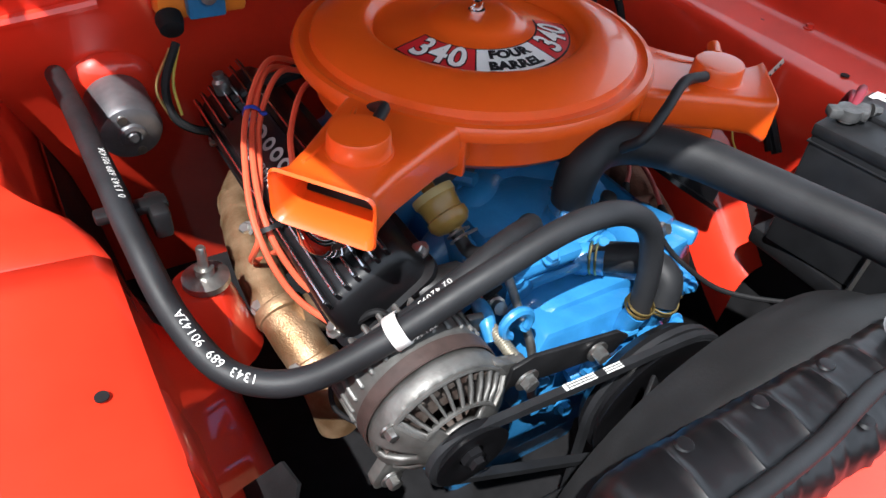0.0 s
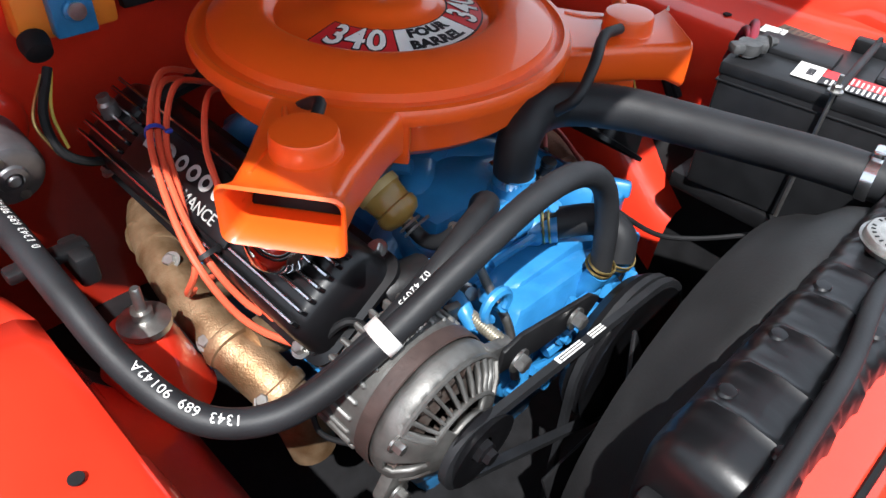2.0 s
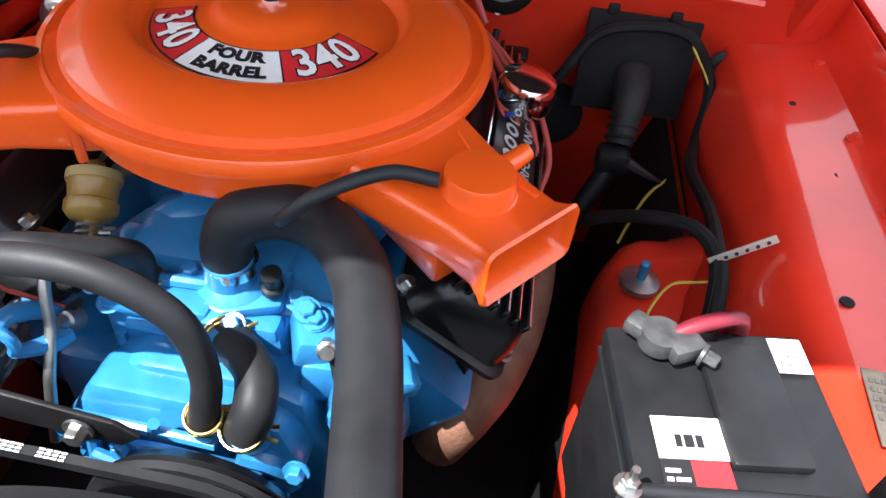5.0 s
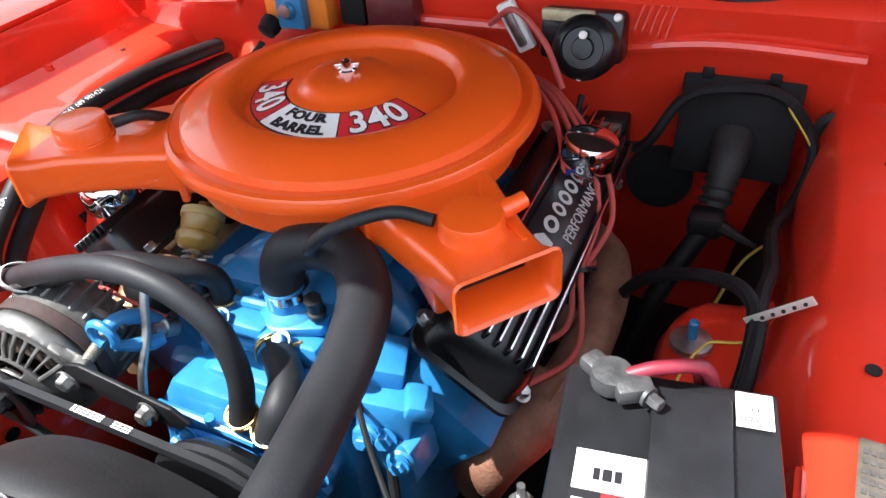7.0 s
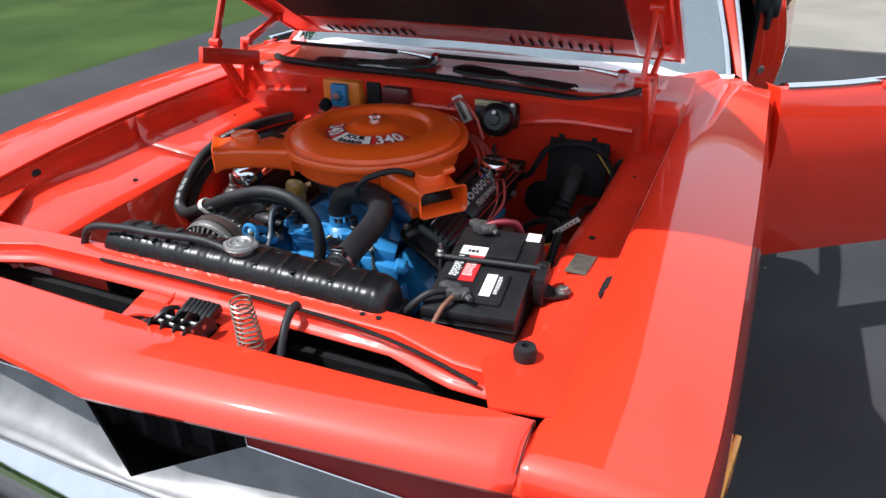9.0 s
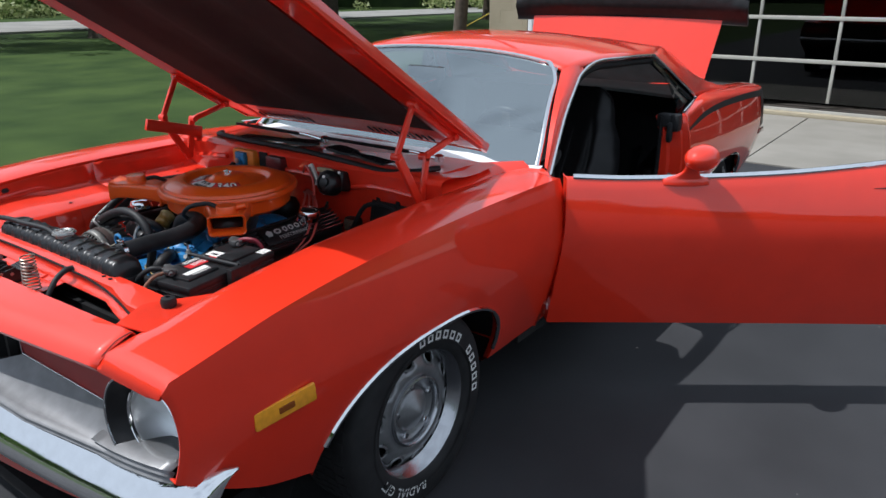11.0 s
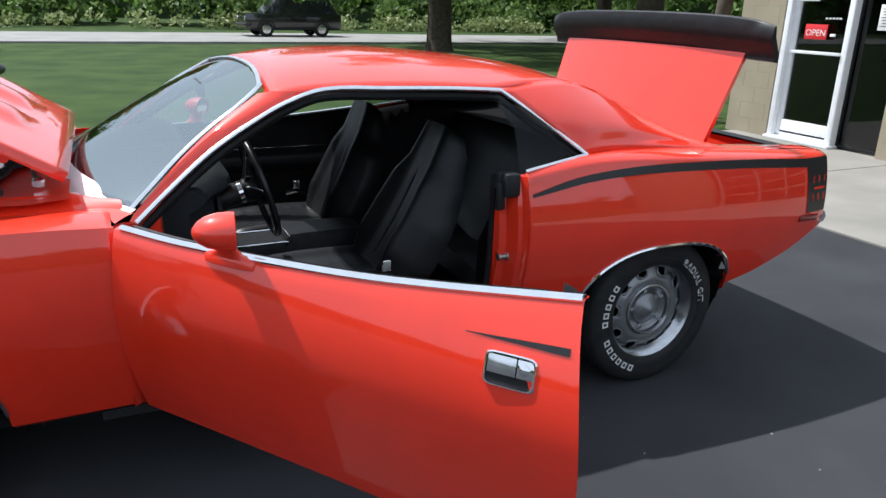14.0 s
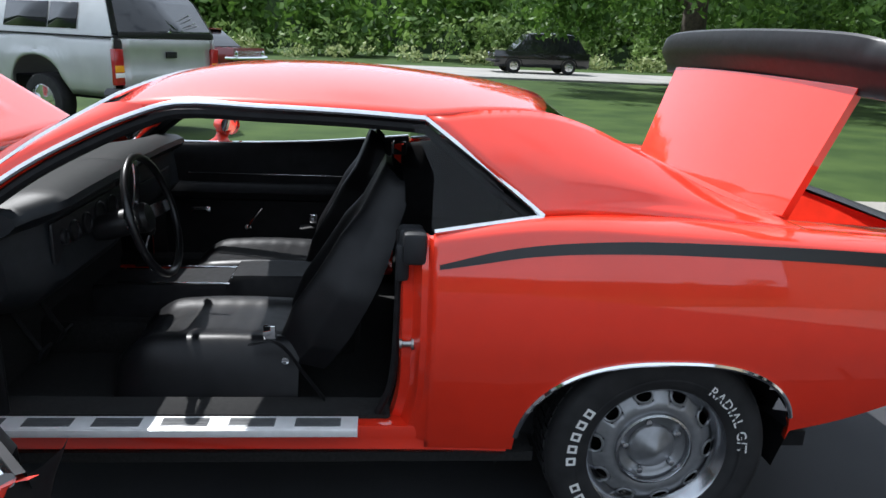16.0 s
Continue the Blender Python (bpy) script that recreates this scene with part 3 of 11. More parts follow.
# woods and brush beyond the road, as one uncountable mass
rw = random.Random(11)
# the +x stretch is out of view, added to darken the flank's reflections
line = [(-44, -75), (-44, -30), (-43, 0), (-42, 22), (-36, 42), (-22, 52), (-4, 56), (14, 52), (40, 40), (52, 10), (52, -30), (30, -62), (-10, -75), (-44, -75)]
brush, woods, weeds = [], [], []
for (x0, y0), (x1, y1) in zip(line, line[1:]):
    seg = math.hypot(x1 - x0, y1 - y0)
    far = x0 > 10 or y0 < -40
    for k in range(int(seg / (2.4 if far else 0.8))):
        u = rw.random()
        x, y = x0 + (x1 - x0) * u, y0 + (y1 - y0) * u
        nx, ny = x / math.hypot(x, y), y / math.hypot(x, y)
        o = rw.uniform(-1.5, 2.5)
        brush.append((x + nx * o, y + ny * o, rw.uniform(0.3, 2.0), rw.uniform(0.7, 1.7)))
        for _ in range(3):
            o = rw.uniform(2.5, 8)
            woods.append((x + nx * o, y + ny * o, rw.uniform(1.2, 5.2), rw.uniform(1.2, 2.3)))
        if not far:
            weeds.append((x - nx * 2.6, y - ny * 2.6, rw.uniform(0.1, 0.6), rw.uniform(0.5, 0.9)))
leaf_cloud("far_brush", brush, 75, 0.19, BUSH, None, 21, 0.9, "stuff", "bright green brush and shrubs along the far roadside, carried round unseen to +x")["category"] = "bushes"
leaf_cloud("far_woods", woods, 34, 0.36, LEAF, None, 22, 0.95, "stuff", "dark green woods behind the roadside brush, carried round unseen to +x")["category"] = "woods"
leaf_cloud("roadside_weeds", weeds, 110, 0.13, WEED, None, 23, 0.6, "stuff", "pale tall weeds along the far road edge")["category"] = "weeds"
# dark green wall stands in for the shade deep between the leaves
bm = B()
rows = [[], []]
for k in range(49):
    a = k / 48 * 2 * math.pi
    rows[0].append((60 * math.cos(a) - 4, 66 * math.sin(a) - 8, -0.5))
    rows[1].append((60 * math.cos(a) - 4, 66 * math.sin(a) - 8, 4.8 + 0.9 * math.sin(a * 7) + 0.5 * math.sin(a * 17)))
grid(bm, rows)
thing("backdrop", bm, material("shaded_woods_tone", (0.012, 0.026, 0.006), 0.95, color2=(0.030, 0.055, 0.014), scale=0.8, detail=10), "dark sheet standing in for shaded woods behind the leaves", "woods", kind="structure")

# ---- the red coupe ----
car = thing("muscle_car", None, None, "glossy red two-door muscle car, hood trunk and driver door open", "car")

WIDTH = [(-0.90, 0.895), (-0.7, 0.916), (-0.4, 0.926), (0.0, 0.930), (0.77, 0.918), (1.4, 0.918), (2.1, 0.925), (2.5, 0.943), (2.8, 0.950), (3.2, 0.942), (3.45, 0.925), (3.66, 0.895)]
FENDER_TOP = [(-0.90, 0.815), (-0.7, 0.855), (-0.5, 0.885), (-0.2, 0.908), (0.2, 0.915), (0.6, 0.910), (0.78, 0.902)]
BELT = [(0.77, 0.902), (1.0, 0.895), (1.4, 0.905), (1.75, 0.925), (2.1, 0.955)]
SHOULDER = [(2.1, 0.955), (2.39, 1.000), (2.7, 1.000), (3.0, 0.985), (3.3, 0.968), (3.66, 0.945)]
SHOULDER_X = [(2.1, 0.865), (2.39, 0.828), (2.7, 0.80), (3.0, 0.80), (3.3, 0.80), (3.66, 0.79)]


def side_x(y, z):
    """Half-width of the body's flank at a height."""
    w = cr(WIDTH, y)
    if z >= 0.69:
        return w - 0.030 * ((z - 0.69) / 0.22) ** 2
    return w - 0.112 * ((0.69 - z) / 0.40) ** 1.45


def arch(y, yc, half, top, base, p=2.5):
    u = abs(y - yc) / half
    return base + (top - base) * max(0.0, 1 - u**p) ** (1 / p) if u < 1 else None


def flank_rows(ys, zlo, zhi, s, n=16, hem=0.02):
    """Columns of points up the flank, with a hem turned in along the bottom."""
    rows = []
    for y in ys:
        a, b = zlo(y), zhi(y)
        xa = side_x(y, a)
        col = [(s * (xa - hem), y, a + 0.004)]
        for k in range(n + 1):
            z = a + (b - a) * k / n
            col.append((s * side_x(y, z), y, z))
        rows.append(col)
    return rows


def span(a, b, n):
    return [a + (b - a) * k / n for k in range(n + 1)]


FC, FH, FT = 0.0, 0.435, 0.628
RC, RH, RT = 2.750, 0.395, 0.640


def fender_lo(y):
    z = arch(y, FC, FH, FT, 0.30)
    if z is not None:
        return z
    if y < FC:
        return cr([(-0.9, 0.60), (-0.8, 0.545), (-0.6, 0.43), (FC - FH, 0.36)], y)
    return 0.305


def quarter_lo(y):
    z = arch(y, RC, RH, RT, 0.32)
    if z is not None:
        return z
    if y < RC:
        return 0.32
    return cr([(RC + RH, 0.40), (3.3, 0.445), (3.5, 0.53), (3.66, 0.62)], y)


def arch_ys(y0, y1, c, h):
    ys = [y for y in span(y0, c - h - 0.001, 16)]
    ys += [c - h * math.cos(math.pi * k / 40) for k in range(1, 40)]
    ys += [y for y in span(c + h + 0.001, y1, 14)]
    ys[16] = c - h - 0.0005
    return ys


def arch_trim(s, c, h, t, base, a0, a1, lo):
    pts = []
    for k in range(31):
        u = a0 + (a1 - a0) * k / 30
        y = c - h * math.cos(math.pi * u)
        z = lo(y)
        pts.append((s * (side_x(y, z) + 0.001), y, z))
    bm = B()
    tube(bm, pts, 0.0075, 6, n=1, smooth_path=False)
    return bm


INNER_X = 0.695   # inner edge of the fender tops


def make_fender(s):
    bm = B()
    ys = arch_ys(-0.885, 0.765, FC, FH)
    rows = flank_rows(ys, fender_lo, lambda y: cr(FENDER_TOP, y), s)
    # over the sharp top edge and inward to the hood opening, then a flange down
    for row, y in zip(rows, ys):
        x, z = side_x(y, cr(FENDER_TOP, y)), cr(FENDER_TOP, y)
        inner = cr([(-0.9, 0.668), (-0.79, 0.670), (-0.735, 0.690), (0.3, INNER_X), (0.55, 0.69), (0.77, 0.66)], y)
        for k, u in enumerate((0.02, 0.06, 0.2, 0.45, 0.7, 0.92, 1.0)):
            crown = 0.012 * math.sin(math.pi * u) * float(np.interp(y, [-0.86, -0.60], [0.10, 1.0]))
            row.append((s * (x + (inner - x) * u), y, z + crown * 0.9 - (0.004 if u == 1 else 0)))
        row.append((s * inner, y, z - 0.022))
    # the front edge is cut back round the lamp
    for row in rows:
        for k, (x, y, z) in enumerate(row):
            if y < -0.6:
                yf = cr([(0.50, -0.86), (0.57, -0.845), (0.63, -0.832), (0.70, -0.826), (0.77, -0.834), (0.805, -0.848), (0.82, -0.852)], z)
                if k > 17:
                    yf = -0.852
                y = -0.6 + (y + 0.6) * (-yf - 0.6) / 0.285
                # the nose rolls over to meet the header panel
                row[k] = (x, y, min(z, float(np.interp(y, [-0.852, -0.847, -0.835, -0.81, -0.78, -0.74], [0.794, 0.808, 0.820, 0.836, 0.853, 0.885]))))
            elif s > 0 and y > 0.70 and k <= 18:
                row[k] = (x, y + (y - 0.70) / 0.065 * float(np.interp(z, [0.30, 0.50, 0.70, 0.88, 0.90], [0.042, 0.032, 0.018, 0.014, 0.006])), z)
    grid(bm, rows)
    ob = thick(part("fender", bm, RED, car), 0.004)
    bm = B()
    grid(bm, [[(s * x, y0 - 0.852, 0.794), (s * x, y0 - 0.851, 0.786), (s * x, y0 - 0.843, 0.780), (s * x, y0 - 0.79, 0.779)] for x, y0 in ((0.668, 0.0), (0.75, 0.0), (0.84, 0.001), (0.862, 0.006), (0.872, 0.018))])
    part("nose_lip", bm, RED, ob)
    part("arch_trim", arch_trim(s, FC, FH, FT, 0.3, 0.10, 0.97, fender_lo), CHROME, ob, "thin chrome wheel arch moulding")
    bm = B()
    m = Matrix.Translation((s * (side_x(-0.575, 0.655) + 0.004), -0.575, 0.658)) @ Matrix.Rotation(radians(-7 * s), 4, "Z") @ Matrix.Rotation(radians(4), 4, "X")
    box(bm, 0, 0, 0, 0.012, 0.165, 0.046, 0.004)
    xf(bm, m)
    mk = part("side_marker", bm, LENS_AMBER, ob, "amber front side marker lamp")
    bm = B()
    box(bm, s * 0.0045, 0.0, 0, 0.008, 0.042, 0.016, 0.002)
    xf(bm, m)
    part("lens_window", bm, material("dark_amber", (0.22, 0.055, 0.006), 0.2, var=0.1), mk)
    return ob


def make_quarter(s):
    bm = B()
    ys = arch_ys(2.106, 3.655, RC, RH)
    rows = flank_rows(ys, quarter_lo, lambda y: cr(SHOULDER, y) - 0.035, s)
    for row, y in zip(rows, ys):
        z0 = cr(SHOULDER, y) - 0.035
        x0 = side_x(y, z0)
        sx, sz = cr(SHOULDER_X, y), cr(SHOULDER, y)
        for k in range(1, 7):
            u = k / 6
            row.append((s * (x0 + (sx - x0) * (1 - math.cos(u * math.pi / 2))), y, z0 + (sz - z0) * math.sin(u * math.pi / 2)))
    grid(bm, rows)
    ob = thick(part("quarter_panel", bm, RED, car), 0.004)
    part("arch_trim", arch_trim(s, RC, RH, RT, 0.3, 0.03, 0.90, quarter_lo), CHROME, ob, "thin chrome wheel arch moulding")
    # deck side surface from the shoulder to the trunk opening
    bm = B()
    rows = []
    for y in span(3.08, 3.655, 12):
        sx, sz = cr(SHOULDER_X, y), cr(SHOULDER, y)
        row = []
        for u in (0, 0.15, 0.4, 0.7, 0.95, 1.0):
            row.append((s * (sx + (0.64 - sx) * u), y, sz - 0.012 * u + 0.006 * math.sin(math.pi * u)))
        row.append((s * 0.635, y, sz - 0.05))
        rows.append(row)
    grid(bm, rows)
    thick(part("deck_side", bm, RED, ob), 0.004)
    # black stripe that follows the shoulder and drops at the tail
    bm = B()
    rows = []
    for y in span(2.122, 3.50, 40):
        h = np.interp(y, [2.122, 2.25, 2.6, 3.5], [0.012, 0.024, 0.03, 0.036])
        zc = cr([(2.12, 0.880), (2.35, 0.925), (2.6, 0.942), (2.9, 0.940), (3.2, 0.928), (3.5, 0.908)], y)
        rows.append([(s * (flank_at(y, zc - h / 2 + h * k / 3) + 0.0025), y, zc - h / 2 + h * k / 3) for k in range(4)])
    grid(bm, rows)
    rows = []
    for k in range(17):
        z = 0.926 - 0.236 * k / 16
        y0 = 3.50 + 0.018 * k / 16
        rows.append([(s * (flank_at(y, z) + 0.0025), y, z) for y in (y0, y0 + 0.035, y0 + 0.075, 3.648)])
    grid(bm, rows)
    st = part("stripe", bm, STRIPE, ob, "black hockey-stick body stripe")
    # pale red figure cut out of the stripe's end
    bm = B()
    for a, b, c, d in ((3.545, 3.553, 0.74, 0.85), (3.585, 3.593, 0.74, 0.85), (3.625, 3.633, 0.74, 0.85), (3.55, 3.63, 0.790, 0.800)):
        grid(bm, [[(s * (flank_at(y, z) + 0.004), y, z) for y in (a, b)] for z in (c, d)])
    part("stripe_figure", bm, RED, st)
    return ob


def flank_at(y, z):
    """Half-width including the rounded shoulder of the quarter."""
    z0, sz = cr(SHOULDER, y) - 0.035, cr(SHOULDER, y)
    if z <= z0:
        return side_x(y, z)
    u = math.asin(min(1, (z - z0) / (sz - z0)))
    x0, sx = side_x(y, z0), cr(SHOULDER_X, y)
    return x0 + (sx - x0) * (1 - math.cos(u))


fenders = [make_fender(s) for s in (1, -1)]
quarters = [make_quarter(s) for s in (1, -1)]

# rockers and sills
for s in (1, -1):
    bm = B()
    rows = []
    for y in span(0.44, 2.34, 20):
        x = side_x(y, 0.31)
        rows.append([(s * (x - 0.16), y, 0.352), (s * (x - 0.10), y, 0.384), (s * (x - 0.001), y, 0.384), (s * (x + 0.001), y, 0.370), (s * (x - 0.004), y, 0.345), (s * (x + 0.0), y, 0.312), (s * (x - 0.03), y, 0.285), (s * (x - 0.14), y, 0.275)])
    grid(bm, rows)
    rk = part("rocker", bm, RED, car)
    bm = B()
    box(bm, s * 0.722, 1.36, 0.378, 0.110, 1.30, 0.040, 0.012)
    part("carpet_edge", bm, CARPET, rk, "black carpet edge")
    if s == 1:
        bm = B()
        box(bm, s * 0.814, 1.36, 0.390, 0.070, 1.12, 0.006, 0.002)
        box(bm, s * 0.850, 1.36, 0.380, 0.006, 1.12, 0.022, 0.002)
        sp = part("sill_plate", bm, WHITENED_TRIM, rk, "bright ribbed metal sill plate")
        insert_mat = material("grey_sill_insert", (0.16, 0.165, 0.17), 0.4, metal=0.5, var=0.1, scale=30)
        for k in range(6):
            bm = B()
            box(bm, s * 0.814, 0.91 + k * 0.18, 0.3935, 0.044, 0.125, 0.003, 0.001)
            for j in range(5):
                box(bm, s * (0.798 + j * 0.008), 0.91 + k * 0.18, 0.3955, 0.003, 0.12, 0.002)
            part("sill_insert", bm, insert_mat, rk)

# ---- greenhouse ----
DRIP = [(1.20, 1.205), (1.38, 1.238), (1.7, 1.246), (2.09, 1.232), (2.3, 1.205)]
ROOF_MID = [(1.29, 1.284), (1.42, 1.315), (1.6, 1.330), (1.85, 1.333), (2.1, 1.317), (2.35, 1.290), (2.50, 1.262), (2.6, 1.24)]
ROOF_X = [(1.20, 0.640), (1.38, 0.668), (1.7, 0.690), (2.09, 0.690), (2.25, 0.662), (2.42, 0.622), (2.6, 0.605)]
RIDGE = [(2.09, 1.235), (2.25, 1.250), (2.42, 1.246), (2.56, 1.208), (2.70, 1.146), (2.84, 1.080), (2.95, 1.032), (3.10, 0.985)]
RIDGE_X = [(2.09, 0.690), (2.25, 0.662), (2.42, 0.622), (2.60, 0.605), (2.84, 0.635), (3.10, 0.725)]


def roof_point(u, v):
    """u across from -1 to 1, v from windscreen to back light."""
    a = abs(u)
    y_side, y_mid = 1.255 + (2.42 - 1.255) * v, 1.30 + (2.50 - 1.30) * v
    y = y_mid + (y_side - y_mid) * a**2.2
    ze = cr(DRIP, y) if y < 2.09 else cr(RIDGE, y)
    xe = cr(ROOF_X, y)
    zm = cr(ROOF_MID, y_mid)
    front = max(0.0, 1 - v / 0.14)
    z = ze + (zm - ze) * (1 - a**2.6)
    return Vector((u * xe, y, z))


bm = B()
grid(bm, [[roof_point(-1 + 2 * i / 28, j / 22) for i in range(29)] for j in range(23)])
roof = thick(part("roof", bm, RED, car), 0.012)
bm = B()
grid(bm, [[roof_point(-0.97 + 1.94 * i / 14, 0.02 + 0.96 * j / 10) - Vector((0, 0, 0.032)) for i in range(15)] for j in range(11)])
part("headliner", bm, HEADLINER, roof, "dark headliner")


def coons(b, t, l, r, n, m):
    rows = []
    for j in range(m + 1):
        v = j / m
        row = []
        for i in range(n + 1):
            u = i / n
            p = (1 - v) * b(u) + v * t(u) + (1 - u) * l(v) + u * r(v)
            p -= (1 - u) * (1 - v) * b(0) + u * v * t(1) + u * (1 - v) * b(1) + (1 - u) * v * t(0)
            row.append(p)
        rows.append(row)
    return rows


def make_sail(s):
    """Wide rear roof pillar from the side window to the back light."""
    def b(u):
        y = 2.39 + (3.13 - 2.39) * u
        return Vector((s * cr(SHOULDER_X, y), y, cr(SHOULDER, y)))

    def t(u):
        y = 2.09 + (3.10 - 2.09) * u
        return Vector((s * cr(RIDGE_X, y), y, cr(RIDGE, y)))

    def l(v):
        p = b(0).lerp(t(0), v)
        return p + Vector((s * 0.008 * math.sin(math.pi * v), 0, 0))

    def r(v):
        return b(1).lerp(t(1), v)

    bm = B()
    rows = coons(b, t, l, r, 26, 12)
    for j, row in enumerate(rows):
        for i, p in enumerate(row):
            v, u = j / 12, i / 26
            p.x += s * 0.022 * math.sin(math.pi * v) * math.sin(math.pi * min(1, u * 1.4 + 0.1)) * (1 - u)
            # soft hollow where pillar meets shoulder
            p.x -= s * 0.016 * math.exp(-((v - 0.12) / 0.12) ** 2) * math.sin(math.pi * u)
    grid(bm, rows)
    # return to the back light glass
    grid(bm, [[t(i / 20) for i in range(21)], [t(i / 20) + Vector((-s * 0.012, 0, 0.001)) for i in range(21)], [t(i / 20) + Vector((-s * 0.02, -0.01, -0.03)) for i in range(21)]])
    ob = thick(part("sail_panel", bm, RED, car), 0.006)
    return ob


for s in (1, -1):
    make_sail(s)

# windscreen frame points
WS_BASE = [(0.0, 0.60), (0.35, 0.645), (0.6, 0.735), (0.74, 0.845), (0.78, 0.92)]


def ws_point(u, v):
    """Glass point: u from -1 to 1 across, v from base to top."""
    a = abs(u)
    xb, xt = 0.765 * u, 0.615 * u
    yb = 0.615 + 0.21 * a**2.4
    yt = 1.295 - 0.055 * a**2.4
    zb = 0.945 - 0.025 * a**2
    zt = 1.276 - 0.044 * a**2.4
    bulge = 0.02 * math.sin(math.pi * v)
    return Vector((xb + (xt - xb) * v, yb + (yt - yb) * v - bulge * 0.5, zb + (zt - zb) * v + bulge))


bm = B()
grid(bm, [[ws_point(-1 + 2 * i / 30, j / 10) for i in range(31)] for j in range(11)])
for f in bm.faces:
    f.normal_update()
if sum(f.normal.z for f in bm.faces) < 0:
    bmesh.ops.reverse_faces(bm, faces=bm.faces[:])
windscreen = part("windscreen", bm, SCREEN_GLASS, car, "clear curved windscreen", outward=False)
windscreen.visible_shadow = False
bm = B()
edge = [ws_point(-1 + 2 * i / 30, 1.01) + Vector((0, 0, 0.004)) for i in range(31)]
tube(bm, [ws_point(-1.0, 0.0), *[ws_point(-1.005, v / 6) for v in range(1, 6)], *[p for p in edge[1:-1]], *[ws_point(1.005, v / 6) for v in range(5, 0, -1)], ws_point(1.0, 0.0)], 0.0095, 8, n=3, flat=0.8)
part("windscreen_trim", bm, STAINLESS, windscreen, "bright windscreen moulding")
# moulding widened so its pale colour also covers the reflection on the lower glass
bm = B()
rows = []
for i in range(31):
    u = -1.02 + 2.04 * i / 30
    p = ws_point(u, -0.02)
    w = float(np.interp(abs(u), [0.72, 0.84], [1.0, 0.20]))     # narrows to a thin strip at the corners
    rows.append([p + Vector((0, dy * w, 0.004 + (dz - 0.004) * w)) for dy, dz in ((0.045, 0.030), (0.012, 0.018), (-0.022, 0.004), (-0.050, -0.006), (-0.056, -0.018))])
grid(bm, rows)
part("cowl_moulding", bm, WHITENED_TRIM, windscreen, "moulding below the windscreen, widened and whitened for sky reflection")
# mirror inside
bm = B()
box(bm, 0.02, 1.13, 1.185, 0.21, 0.02, 0.055, 0.01)
tube(bm, [(0.0, 1.14, 1.2), (0, 1.17, 1.22), (0, 1.2, 1.235)], 0.006, 8)
part("inside_mirror", bm, BLACK_SATIN, windscreen)


def make_pillar(s):
    """Front pillar: red with a bright inner drip moulding, from fender to roof."""
    ob = None
    base = Vector((s * 0.812, 0.815, 0.895))
    top = Vector((s * 0.668, 1.34, 1.236))
    bm = B()
    rows = []
    for k in range(15):
        v = k / 14
        p = ws_point(s * 1.03, v)
        q = base.lerp(top, v) + Vector((0, -0.03 * math.sin(math.pi * v), 0.022 * math.sin(math.pi * v)))
        q2 = q + Vector((s * 0.004, 0.02, -0.012))
        rows.append([p + Vector((-s * 0.01, 0.035, -0.012)), p, p.lerp(q, 0.5) + Vector((s * 0.006, 0, 0.006)), q, q2, q2 + Vector((-s * 0.035, 0.03, -0.012))])
    grid(bm, rows)
    ob = part("front_pillar", bm, RED, car)
    # drip rail that runs from the fender up over the side glass and down the sail
    pts = [base + Vector((s * 0.004, 0.018, -0.006))]
    pts += [base.lerp(top, v) + Vector((s * 0.006, 0.022 - 0.03 * math.sin(math.pi * v), -0.012 + 0.022 * math.sin(math.pi * v))) for v in (0.25, 0.5, 0.75, 0.92)]
    pts += [(s * 0.688, 1.44, 1.242), (s * 0.700, 1.65, 1.242), (s * 0.702, 1.9, 1.236), (s * 0.700, 2.085, 1.226)]
    bm = B()
    tube(bm, pts, 0.0085, 8, n=4)
    tube(bm, [(s * 0.700, 2.085, 1.226), (s * 0.766, 2.24, 1.115), (s * 0.832, 2.392, 1.0)], 0.0075, 8, n=3)
    tube(bm, [(s * 0.832, 2.392, 1.0), (s * 0.852, 2.25, 0.982), (s * 0.868, 2.108, 0.962)], 0.007, 8, n=3)
    part("drip_moulding", bm, STAINLESS, ob, "bright drip moulding round the side window")
    # black weatherstrip inside the bright line
    bm = B()
    inner = [Vector(p) + Vector((-s * 0.022, 0.016, -0.022)) for p in pts[:5]] + [Vector(p) + Vector((-s * 0.018, 0, -0.026)) for p in pts[5:]]
    tube(bm, inner, 0.016, 8, n=4)
    tube(bm, [inner[-1], (s * 0.75, 2.205, 1.10), (s * 0.812, 2.36, 0.99)], 0.013, 8, n=3)
    part("weatherstrip", bm, BLACK_MATTE, ob, "black rubber weatherstrip")
    # quarter window pane, fixed
    bm = B()
    grid(bm, [[(s * 0.845, 2.10, 0.955), (s * 0.812, 2.38, 0.998)], [(s * 0.775, 2.11, 1.09), (s * 0.765, 2.24, 1.10)], [(s * 0.695, 2.05, 1.215), (s * 0.70, 2.09, 1.212)]])
    g = part("quarter_glass", bm, QUARTER_GLASS, ob)
    g.visible_shadow = False
    return ob


for s in (1, -1):
    make_pillar(s)

# rear window and panel below it
bm = B()


def rear_glass(u, v):
    y = 2.505 + (3.0 - 2.505) * v
    xe = cr(RIDGE_X, y) - 0.02
    z = 1.252 + (0.978 - 1.252) * v - 0.016 * math.sin(math.pi * v)
    a = abs(u)
    zr = cr(RIDGE, y - 0.07 * a**2)
    return Vector((u * xe, y - 0.09 * a**2.2, z + (zr - 0.006 - z) * a**4))


